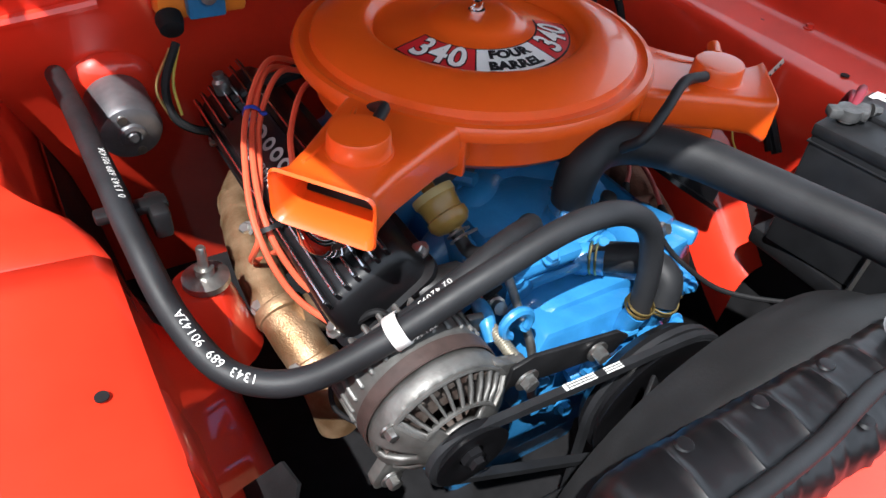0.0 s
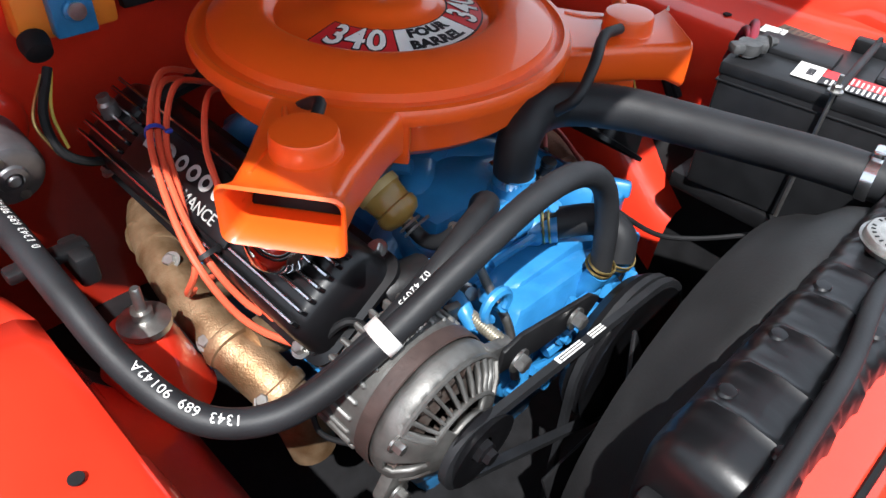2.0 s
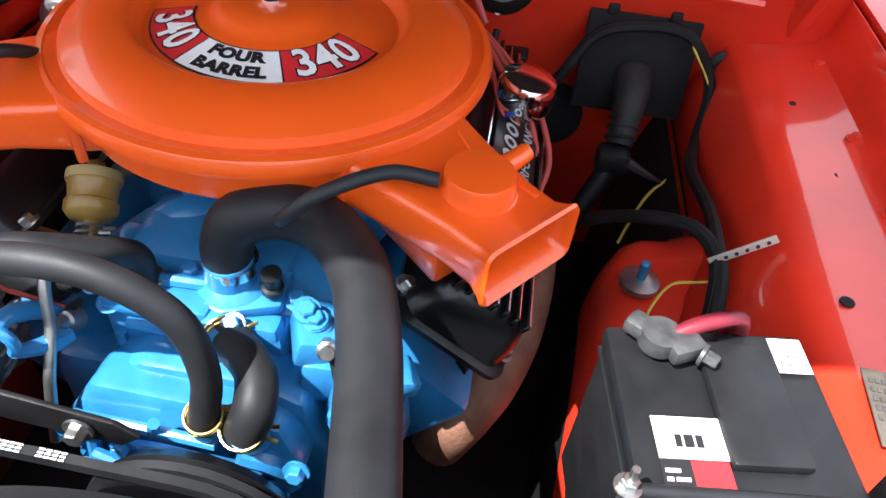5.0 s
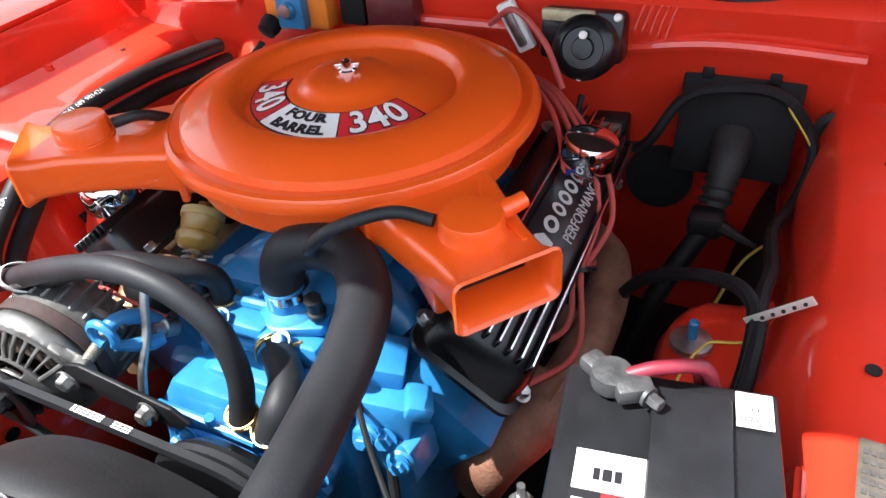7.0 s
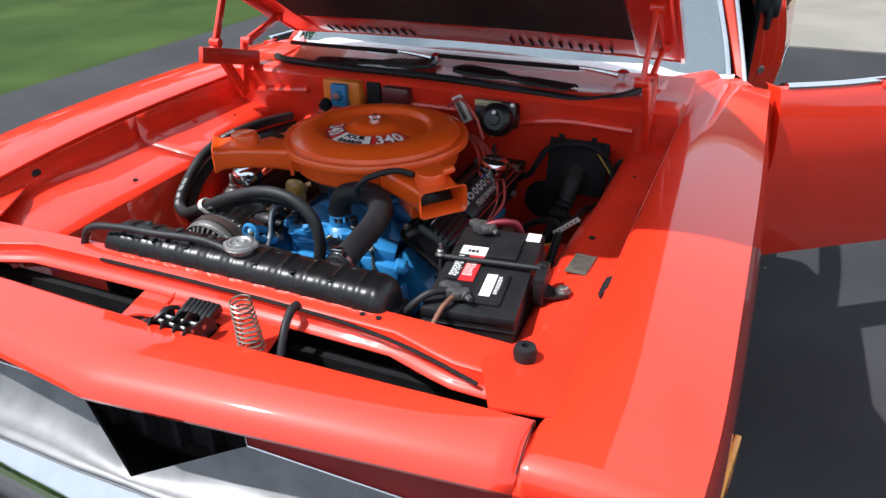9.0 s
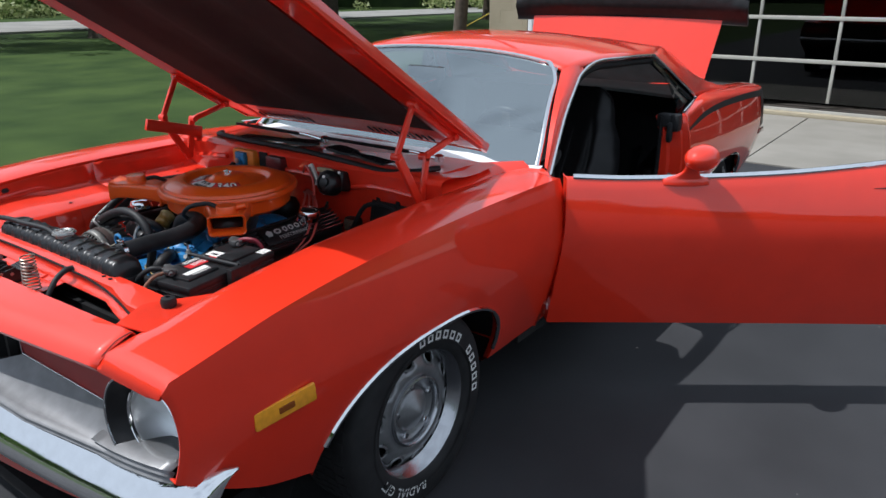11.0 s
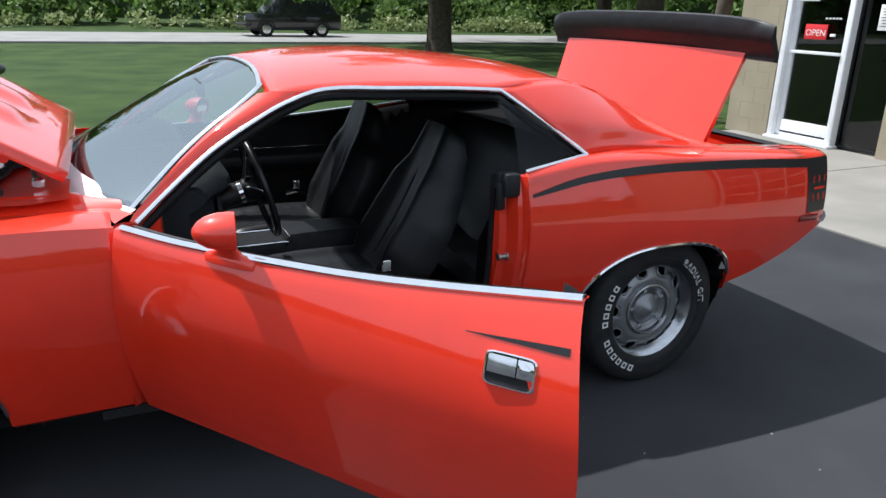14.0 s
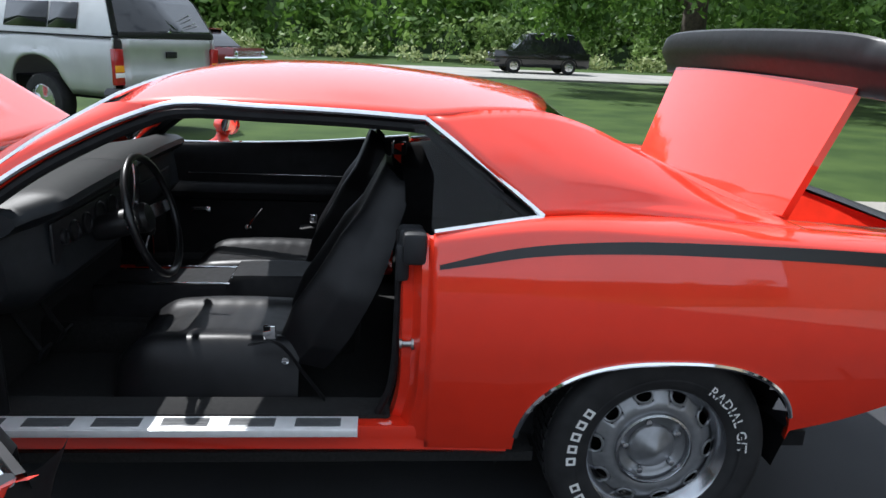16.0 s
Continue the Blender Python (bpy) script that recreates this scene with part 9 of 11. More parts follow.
# ---- harnesses ----
harness = [
    ([(0.27, 0.34, 0.71), (0.32, 0.30, 0.735), (0.37, 0.31, 0.815), (0.44, 0.315, 0.835), (0.50, 0.315, 0.825), (0.545, 0.31, 0.76), (0.535, 0.25, 0.71), (0.512, 0.15, 0.725), (0.515, 0.04, 0.747), (0.508, -0.03, 0.764), (0.510, -0.09, 0.752), (0.505, -0.15, 0.69)], 0.0085, BLACK_MATTE, "black taped wiring loom along the firewall and fender"),
    ([(0.50, 0.31, 0.822), (0.552, 0.30, 0.74), (0.54, 0.24, 0.64), (0.51, 0.20, 0.60)], 0.0017, WIRE_YELLOW, "thin yellow wire on the loom"),
    ([(0.54, 0.25, 0.66), (0.49, 0.22, 0.62), (0.46, 0.18, 0.55)], 0.0025, WIRE_YELLOW, "thin yellow wire near the boot"),
    ([(0.507, -0.088, 0.752), (0.487, -0.080, 0.738), (0.465, -0.080, 0.729), (0.447, -0.10, 0.705), (0.440, -0.13, 0.685), (0.437, -0.16, 0.66)], 0.0017, WIRE_YELLOW, "thin yellow wire looped over the shock dome"),
    ([(0.23, 0.27, 0.82), (0.225, 0.25, 0.78), (0.20, 0.27, 0.745), (0.24, 0.33, 0.715)], 0.005, BLACK_MATTE, "black wire from the wiper motor"),
    ([(-0.32, 0.27, 0.845), (-0.35, 0.24, 0.80), (-0.345, 0.22, 0.755), (-0.30, 0.21, 0.735), (-0.25, 0.22, 0.76), (-0.18, 0.22, 0.79)], 0.006, BLACK_MATTE, "black taped wire from the control box"),
    ([(-0.318, 0.268, 0.84), (-0.338, 0.245, 0.80), (-0.338, 0.225, 0.76)], 0.0022, WIRE_YELLOW, "thin yellow wire from the control box"),
    ([(-0.33, 0.268, 0.84), (-0.362, 0.24, 0.80), (-0.352, 0.222, 0.758)], 0.0022, BRASS, "thin brown wire from the control box"),
    ([(0.08, 0.30, 0.90), (0.13, 0.27, 0.935), (0.18, 0.25, 0.90), (0.215, 0.22, 0.85)], 0.0045, WIRE_DARKRED, "dull red coil wire over the resistor"),
    ([(-0.30, 0.22, 0.72), (-0.26, 0.20, 0.78), (-0.21, 0.20, 0.80), (-0.15, 0.20, 0.81)], 0.011, RUBBER, "black breather hose behind the valve cover"),
    ([(0.128, -0.245, 0.735), (0.15, -0.28, 0.70), (0.20, -0.33, 0.665), (0.29, -0.42, 0.68), (0.36, -0.50, 0.72)], 0.0035, BLACK_MATTE, "thin black sender wire"),
    ([(0.162, -0.255, 0.66), (0.172, -0.275, 0.60), (0.185, -0.30, 0.50), (0.19, -0.32, 0.40)], 0.006, RUBBER, "black ground cable on the engine"),
    ([(-0.115, -0.245, 0.74), (-0.16, -0.24, 0.70), (-0.23, -0.24, 0.72), (-0.26, -0.22, 0.74), (-0.29, -0.20, 0.70)], 0.0045, BLACK_MATTE, "thin black wire by the alternator"),
    ([(-0.275, -0.255, 0.705), (-0.315, -0.24, 0.70), (-0.33, -0.26, 0.665), (-0.30, -0.29, 0.64)], 0.003, BLACK_MATTE, "thin black alternator field wire"),
    ([(-0.13, -0.24, 0.72), (-0.18, -0.25, 0.745), (-0.24, -0.24, 0.74), (-0.27, -0.25, 0.715)], 0.0026, WIRE_DARKRED, "thin purple-red wire by the alternator"),
    ([(0.33, 0.09, 0.60), (0.375, 0.055, 0.685), (0.43, 0.015, 0.74), (0.480, -0.018, 0.765), (0.502, -0.05, 0.765), (0.506, -0.09, 0.748), (0.50, -0.14, 0.69)], 0.0085, BLACK_MATTE, "black hose arched behind the shock washer"),
]
for pts, r, mt, lb in harness:
    bm = B()
    tube(bm, pts, r, 8)
    thing("wire", bm, mt, lb, "wire")
bm = B()
d = Vector((0.062, -0.012, 0.018))
p = Vector((0.500, -0.064, 0.765))
for k in range(1):
    box(bm, p.x + 0.024, p.y - 0.006, p.z + 0.020, 0.072, 0.002, 0.011, 0.0008, rot=Matrix.Rotation(-0.70, 4, "Y"))
st = thing("metal_strap", bm, material("pale_strap", (0.62, 0.60, 0.54), 0.45, metal=0.3, var=0.1), "pale perforated strap end by the wiring loom", "strap")
bm = B()
for k in range(6):
    q = p + Vector((0.002 + 0.0085 * k, -0.0075, 0.0015 + 0.0071 * k))
    lathe(bm, [(0.0022, 0), (0.0022, 0.001)], 8, axis_to(q, (0.1, -1, 0.2)))
part("strap_hole", bm, INK, st)
bm = B()
m = Matrix.Translation((0.447, -0.030, 0.674))
lathe(bm, [(0.024, 0), (0.024, 0.008), (0.012, 0.012)], 24, m)
sd = thing("shock_cap", bm, STEEL, "grey shock washer with a blue stud tip", "washer")
bm = B()
lathe(bm, [(0.006, 0.012), (0.006, 0.035), (0.004, 0.037)], 12, m)
part("stud", bm, BOX_BLUE, sd)

# small fittings at the front of the engine
for p, d, r in (((-0.045, -0.243, 0.752), (0, -0.5, 1), 0.008), ((0.035, -0.243, 0.742), (0, -0.6, 1), 0.008), ((0.10, -0.222, 0.755), (0.2, -0.4, 1), 0.009), ((-0.11, -0.222, 0.745), (-0.2, -0.5, 1), 0.009), ((0.115, -0.326, 0.645), (0, -1, 0.2), 0.009), ((-0.045, -0.340, 0.66), (0, -1, 0.2), 0.008), ((0.055, -0.333, 0.595), (0, -1, 0.1), 0.009), ((-0.10, -0.318, 0.595), (0, -1, 0.1), 0.009), ((0.165, -0.268, 0.66), (0.3, -1, 0.3), 0.010), ((0.175, -0.262, 0.62), (0.3, -1, 0.2), 0.009), ((-0.13, 0.02, 0.712), (-0.4, 0, 1), 0.009), ((0.13, 0.02, 0.712), (0.4, 0, 1), 0.009)):
    bm = B()
    bolt(bm, p, d, r, 0.010)
    part("bolt", bm, BLUE, engine)
for p, d in (((-0.085, -0.215, 0.752), (-0.1, -0.3, 1)), ((0.062, -0.205, 0.757), (0.1, -0.2, 1))):
    bm = B()
    lathe(bm, [(0.011, 0), (0.011, 0.008), (0.008, 0.010), (0.008, 0.022), (0.010, 0.024), (0.010, 0.030), (0, 0.031)], 14, axis_to(p, d))
    part("sender_cap", bm, BLACK_SATIN, engine, "black sender cap")
for pts, r in (([(-0.085, -0.334, 0.625), (-0.04, -0.338, 0.612), (0.0, -0.340, 0.60)], 0.007), ([(0.03, -0.338, 0.628), (0.07, -0.332, 0.615), (0.10, -0.325, 0.585)], 0.007), ([(-0.07, -0.246, 0.722), (-0.02, -0.249, 0.726), (0.03, -0.246, 0.722)], 0.006), ([(-0.09, -0.205, 0.742), (-0.03, -0.21, 0.752), (0.03, -0.205, 0.748)], 0.007), ([(0.06, -0.10, 0.775), (0.09, -0.05, 0.765), (0.11, 0.0, 0.74)], 0.010), ([(-0.06, -0.10, 0.775), (-0.09, -0.05, 0.765), (-0.11, 0.0, 0.74)], 0.010)):
    bm = B()
    tube(bm, pts, r, 8)
    part("cast_rib", bm, BLUE, engine)
bm = B()
tube(bm, [(-0.135, -0.235, 0.705), (-0.155, -0.265, 0.74), (-0.165, -0.29, 0.748), (-0.17, -0.31, 0.735)], [0.008, 0.010, 0.010, 0.007], 10)
part("bracket_hook", bm, BLUE, engine)
bm = B()
box(bm, -0.08, -0.04, 0.79, 0.07, 0.09, 0.05, 0.012)
lathe(bm, [(0.018, 0), (0.018, 0.03), (0.012, 0.034), (0, 0.034)], 16, axis_to((-0.115, -0.05, 0.79), (-1, -0.3, 0)))
thing("carburettor", bm, ALUMINIUM, "dull cast carburettor below the air cleaner", "carburettor")

# press holes and plugs in the inner fenders
for x, y, z, r in ((-0.533, -0.265, 0.8085, 0.006), (-0.60, 0.02, 0.8095, 0.005), (-0.64, -0.42, 0.8095, 0.005), (0.60, -0.15, 0.8095, 0.007), (0.62, 0.20, 0.8125, 0.005), (0.64, 0.05, 0.8140, 0.005), (-0.62, 0.24, 0.8125, 0.006)):
    bm = B()
    lathe(bm, [(r, 0), (r, 0.0015), (0, 0.0015)], 14, Matrix.Translation((x, y, z)))
    thing("press_hole", bm, BLACK_MATTE, "small dark press hole in the inner fender", "hole", group="press holes")
bm = B()
lathe(bm, [(0.021, 0), (0.022, 0.005), (0.016, 0.010), (0, 0.011)], 16, axis_to((0.689, -0.428, 0.866), (-1, 0, 0.35)))
thing("rubber_stop", bm, RUBBER, "black rubber stop on the fender lip", "stop")

# ---- doors ----
DOOR_F, DOOR_R = 0.777, 2.098


def door_top(y):
    return cr(BELT, y) + 0.010 * max(0.0, (y - 1.6) / 0.5)


def door_x(y, z):
    """Flank of the door, tucked in harder at the belt toward the rear."""
    w = cr(WIDTH, y)
    k = float(np.interp(y, [0.77, 1.3, 2.1], [0.030, 0.048, 0.080]))
    if z >= 0.69:
        return w - k * ((z - 0.69) / 0.265) ** 2 * (1.45 - 0.45 * (y - 0.77) / 1.33)
    return w - 0.108 * ((0.69 - z) / 0.40) ** 1.45


def rear_bow(y, z):
    u = max(0.0, (y - DOOR_F) / (DOOR_R - DOOR_F))
    return 0.045 * u**5 * math.sin(math.pi * min(1.0, max(0.0, (z - 0.31) / 0.66))) ** 1.2


def make_door(s, angle, name, label):
    """Door built shut in the car's frame, then swung about its hinge line."""
    swing = Matrix.Identity(4)
    if angle:
        swing = Matrix.Translation((s * 1.902, 1.461, 0)) @ Matrix.Rotation(radians(-s * angle), 4, "Z") @ Matrix.Translation((-s * 0.906, -1.980, 0))
    ys = span(DOOR_F, DOOR_R, 34)
    bm = B()
    rows = []
    for i, y in enumerate(ys):
        top = door_top(y)
        lo = 0.312
        xa = door_x(y, lo)
        col = [(s * (xa - 0.05), y, lo + 0.012), (s * (xa - 0.012), y, lo + 0.001)]
        for k in range(19):
            z = lo + (top - lo) * k / 18
            col.append((s * door_x(y, z), y, z))
        xt = door_x(y, top)
        col += [(s * (xt - 0.006), y, top + 0.006), (s * (xt - 0.018), y, top + 0.008), (s * (xt - 0.03), y, top + 0.006)]
        rows.append(col)
    # rear edge bows out below the belt
    rows = [[(px, py + rear_bow(py, pz), pz) for px, py, pz in col] for col in rows]
    if angle:       # the leading edge runs forward lower down
        rows = [[(px, py - 0.034 * max(0.0, 1 - (py - DOOR_F) / 0.16) * min(1.0, max(0.0, (0.72 - pz) / 0.36)), pz) for px, py, pz in col] for col in rows]
    # edges turned in at the hinge and at the lock
    first = [(p[0] - s * 0.055, p[1] - 0.004, p[2]) for p in rows[0]]
    last = [(p[0] - s * 0.012, p[1] - 0.004, p[2]) for p in rows[-1]]
    grid(bm, [first] + rows + [last])
    xf(bm, swing)
    door = part(name, bm, RED, car, label)
    # bright belt moulding and the felt wiper behind it
    bm = B()
    pts = [(s * (door_x(y, door_top(y)) - 0.010), y, door_top(y) + 0.010) for y in span(0.80, DOOR_R - 0.004, 14)]
    tube(bm, pts, 0.0110, 8, n=2, flat=0.9)
    part("belt_moulding", xf(bm, swing), CHROME, door, "thin chrome belt moulding")
    bm = B()
    rows = []
    for y in span(0.83, DOOR_R - 0.004, 14):
        x, z = door_x(y, door_top(y)), door_top(y)
        rows.append([(s * (x - 0.016), y, z + 0.004), (s * (x - 0.020), y, z + 0.014), (s * (x - 0.030), y, z + 0.014), (s * (x - 0.034), y, z - 0.01)])
    grid(bm, rows)
    part("window_felt", xf(bm, swing), BLACK_MATTE, door, "black felt window wiper")
    # padded inner panel
    bm = B()
    rows = []
    for y in span(DOOR_F + 0.03, DOOR_R - 0.085, 24):
        z1 = door_top(y) + 0.016
        prof = [(0.060, z1 - 0.006), (0.072, z1 - 0.004), (0.082, z1 - 0.014), (0.092, z1 - 0.06), (0.098, 0.80), (0.098, 0.735), (0.124, 0.72), (0.140, 0.69), (0.128, 0.66), (0.100, 0.645), (0.094, 0.55), (0.100, 0.42), (0.105, 0.350), (0.10, 0.340)]
        rows.append([(s * min(door_x(y, 0.7) - d, door_x(y, z) - 0.034), y, z) for d, z in prof])
    vs = grid(bm, rows)
    bm.faces.new(vs[0])
    bm.faces.new(list(reversed(vs[-1])))
    part("inner_panel", xf(bm, swing), VINYL, door, "black vinyl door trim")
    bm = B()
    box(bm, s * (door_x(1.4, 0.7) - 0.103), 1.47, 0.775, 0.006, 0.80, 0.004, 0.001)
    part("trim_strip", xf(bm, swing), STAINLESS, door, "thin bright strip")
    bm = B()
    m = Matrix.Translation((s * (door_x(1.1, 0.7) - 0.108), 1.12, 0.60))
    box(bm, 0, 0, 0, 0.012, 0.09, 0.03, 0.005)
    box(bm, -s * 0.012, 0.01, 0, 0.012, 0.075, 0.012, 0.004)
    part("inner_handle", xf(bm, swing @ m), CHROME, door)
    bm = B()
    mm = Matrix.Translation((s * (door_x(1.35, 0.7) - 0.108), 1.34, 0.52))
    lathe(bm, [(0.018, 0), (0.016, 0.02), (0.0, 0.022)], 14, mm @ Matrix.Rotation(radians(-90 * s), 4, "Y"))
    tube(bm, [mm @ Vector((-s * 0.02, 0, 0)), mm @ Vector((-s * 0.032, 0.04, 0.06)), mm @ Vector((-s * 0.034, 0.07, 0.10))], 0.006, 8, n=3)
    part("window_crank", xf(bm, swing), CHROME, door)
    # lock face with screws
    bm = B()
    rows = []
    for k in range(15):
        z = 0.325 + (door_top(DOOR_R) + 0.004 - 0.325) * k / 14
        x = door_x(DOOR_R, z)
        w = float(np.interp(z, [0.33, 0.42, 0.75, 0.96], [0.075, 0.130, 0.125, 0.085]))
        yr = DOOR_R + rear_bow(DOOR_R, z)
        rows.append([(s * (x - 0.010), yr - 0.003, z), (s * (x - 0.018), yr - 0.006, z), (s * (x - 0.4 * w - 0.01), yr - 0.4 * w * 0.62, z), (s * (x - 0.85 * w), yr - 0.85 * w * 0.66, z), (s * (x - w), yr - w * 0.85, z)])
    grid(bm, rows)
    part("edge_cap", xf(bm, swing), BLACK_SATIN, door, "black door edge trim")
    for w, z in ((0.055, 0.90), (0.060, 0.86), (0.055, 0.58), (0.060, 0.72)):
        bm = B()
        bolt(bm, (s * (door_x(DOOR_R, z) - w), DOOR_R + rear_bow(DOOR_R, z) - w * 0.62, z), (-s * 0.53, 0.85, 0), 0.007, 0.006)
        part("lock_screw", xf(bm, swing), STEEL, door)
    bm = B()
    box(bm, 0, 0, 0, 0.03, 0.012, 0.085, 0.004)
    part("latch", xf(bm, swing @ Matrix.Translation((s * (door_x(DOOR_R, 0.65) - 0.055), DOOR_R - 0.030, 0.65)) @ Matrix.Rotation(radians(s * 32), 4, "Z")), STEEL, door)
    # stripe that tapers to a point
    bm = B()
    rows = []
    for k in range(13):
        u = k / 12
        y = 1.868 + (DOOR_R - 0.003 - 1.868) * u
        zc = 0.873 + 0.008 * u
        h = 0.0015 + 0.014 * u
        rows.append([(s * (door_x(y, zc - h / 2 + h * j / 2) + 0.0022), y, zc - h / 2 + h * j / 2) for j in range(3)])
    grid(bm, rows)
    part("stripe", xf(bm, swing), STRIPE, door, "black tapering stripe end")
    # flip-up handle: frame, paddle, lock button, dark scoop
    hx = door_x(2.0, 0.82)
    m = swing @ Matrix.Translation((s * (hx + 0.001), 1.980, 0.818)) @ Matrix.Rotation(radians(2 * s), 4, "Z") @ Matrix.Rotation(radians(-s * 14), 4, "Y") @ Matrix.Diagonal((1, 1.05, 1.09, 1))
    bm = B()
    rows = []
    for k in range(40):
        a = 2 * math.pi * k / 40
        c, n = math.cos(a), math.sin(a)
        e = lambda q: math.copysign(abs(q) ** 0.32, q)
        ring_ = []
        for r, d in ((1.0, -0.004), (1.0, 0.003), (0.96, 0.006), (0.90, 0.006), (0.88, 0.001), (0.87, -0.004)):
            ring_.append((s * d, 0.054 * (e(c) * r if abs(r) else 0), 0.0335 * e(n) * (r if r > 0.97 else r * 0.97)))
        rows.append(ring_)
    grid(bm, rows, wrap=True)
    part("handle_frame", xf(bm, m), CHROME, door, "chrome handle frame")
    bm = B()
    box(bm, -s * 0.001, 0, 0, 0.004, 0.098, 0.060, 0.001)
    part("handle_scoop", xf(bm, m), BLACK_SATIN, door, "dark finger scoop")
    bm = B()
    box(bm, s * 0.003, -0.0165, 0.0095, 0.006, 0.060, 0.036, 0.002)
    part("handle_paddle", xf(bm, m), STAINLESS, door, "brushed handle paddle")
    bm = B()
    box(bm, s * 0.003, 0.032, 0.0095, 0.006, 0.034, 0.036, 0.002)
    lathe(bm, [(0.011, 0.004), (0.011, 0.009), (0.009, 0.0105), (0.0, 0.0105)], 18, Matrix.Translation((0, 0.031, 0.0095)) @ Matrix.Rotation(radians(90 * s), 4, "Y"))
    part("lock_button", xf(bm, m), CHROME, door)
    # bullet mirror on its foot
    mb = swing @ Matrix.Translation((s * 0.880, 1.20, 0.888))
    bm = B()
    rows = []
    for q, (hy, hx_) in enumerate(((0.085, 0.020), (0.085, 0.020), (0.078, 0.017), (0.045, 0.015), (0.030, 0.014), (0.030, 0.015), (0.036, 0.02))):
        z = (-0.004, 0.012, 0.018, 0.030, 0.045, 0.062, 0.075)[q]
        ox = s * (0.0, 0.0, 0.0, 0.006, 0.014, 0.024, 0.03)[q]
        oy = (0, 0, 0, 0.004, 0.010, 0.016, 0.018)[q]
        rows.append([(ox + hx_ * math.cos(2 * math.pi * k / 20), oy + math.copysign(abs(math.sin(2 * math.pi * k / 20)) ** 0.8, math.sin(2 * math.pi * k / 20)) * hy, z) for k in range(20)])
    vs = grid(bm, rows, closed=True)
    bm.faces.new(list(reversed(vs[0])))
    hm = mb @ Matrix.Translation((s * 0.035, 0.040, 0.100)) @ Matrix.Rotation(radians(46 if s > 0 else -42), 4, "Z") @ Matrix.Rotation(radians(-90), 4, "X") @ Matrix.Diagonal((0.98, 0.80, 0.90, 1))
    xf(bm, mb)
    b2 = B()
    lathe(b2, [(0.0, -0.095), (0.014, -0.092), (0.032, -0.080), (0.047, -0.058), (0.055, -0.030), (0.057, 0.0), (0.056, 0.016), (0.053, 0.018), (0.050, 0.010)], 32, hm, cap=False)
    me_ = bpy.data.meshes.new("tmp")
    b2.to_mesh(me_)
    b2.free()
    bm.from_mesh(me_)
    bpy.data.meshes.remove(me_)
    part("door_mirror", bm, RED, door, "red bullet door mirror")
    bm = B()
    lathe(bm, [(0.052, 0.009), (0.0, 0.0095)], 32, hm, cap=False)
    part("mirror_glass", bm, MIRROR, door, "round mirror glass")
    return door


make_door(1, 54.2, "driver_door", "red door swung wide open")
make_door(-1, 0, "passenger_door", "closed red door with window down")

# front hinge posts, dark seam and the rear lock posts
for s in (1, -1):
    bm = B()
    grid(bm, [[(s * (side_x(0.765, z) - 0.004), 0.767, z), (s * 0.82, 0.772, z), (s * 0.80, 0.80, z), (s * 0.79, 0.90, z), (s * 0.70, 0.92, z)] for z in span(0.30, 0.89, 6)])
    hp = part("hinge_post", bm, RED_BAY, car)
    for z in (0.47, 0.76):
        bm = B()
        box(bm, s * 0.835, 0.80, z, 0.04, 0.07, 0.05, 0.008, Matrix.Rotation(radians(-s * 35), 4, "Z"))
        part("door_hinge", bm, RED_BAY, hp)
    bm = B()
    rows = []
    for z in span(0.345, 0.945, 16):
        e = 0.030 * max(0, (0.55 - z) / 0.2) ** 2
        xo = side_x(2.105, z)
        rows.append([(s * (xo - 0.001), 2.110, z), (s * (xo - 0.010), 2.103 - e * 0.3, z), (s * (xo - 0.030), 2.096 - e, z), (s * (xo - 0.034), 2.080 - e, z), (s * (xo - 0.085), 2.060 - e, z), (s * (xo - 0.092), 2.035 - e, z), (s * (xo - 0.125), 2.028 - e, z), (s * (xo - 0.13), 2.06, z)])
    rows.append([(p[0], p[1] + 0.02, p[2] + 0.004) for p in rows[-1]])
    grid(bm, rows)
    lp = part("lock_post", bm, RED, car)
    bm = B()
    tube(bm, [(s * 0.79, 2.024, 0.945), (s * 0.79, 2.022, 0.7), (s * 0.785, 2.010, 0.50), (s * 0.775, 1.975, 0.405)], 0.011, 8, n=5)
    part("door_seal", bm, BLACK_MATTE, lp, "black rubber door seal")
    bm = B()
    box(bm, s * 0.845, 2.060, 0.915, 0.060, 0.062, 0.085, 0.012)
    box(bm, s * 0.835, 2.030, 0.87, 0.026, 0.035, 0.10, 0.010)
    box(bm, s * 0.800, 2.052, 0.925, 0.07, 0.066, 0.066, 0.012)
    part("pillar_block", bm, RUBBER, lp, "black rubber pillar block")
    bm = B()
    lathe(bm, [(0.016, 0), (0.016, 0.006), (0.008, 0.008), (0.008, 0.03), (0.013, 0.032), (0.013, 0.038), (0.0, 0.039)], 16, axis_to((s * 0.842, 2.066, 0.645), (0, -1, 0)))
    part("striker", bm, STEEL, lp, "steel striker pin")

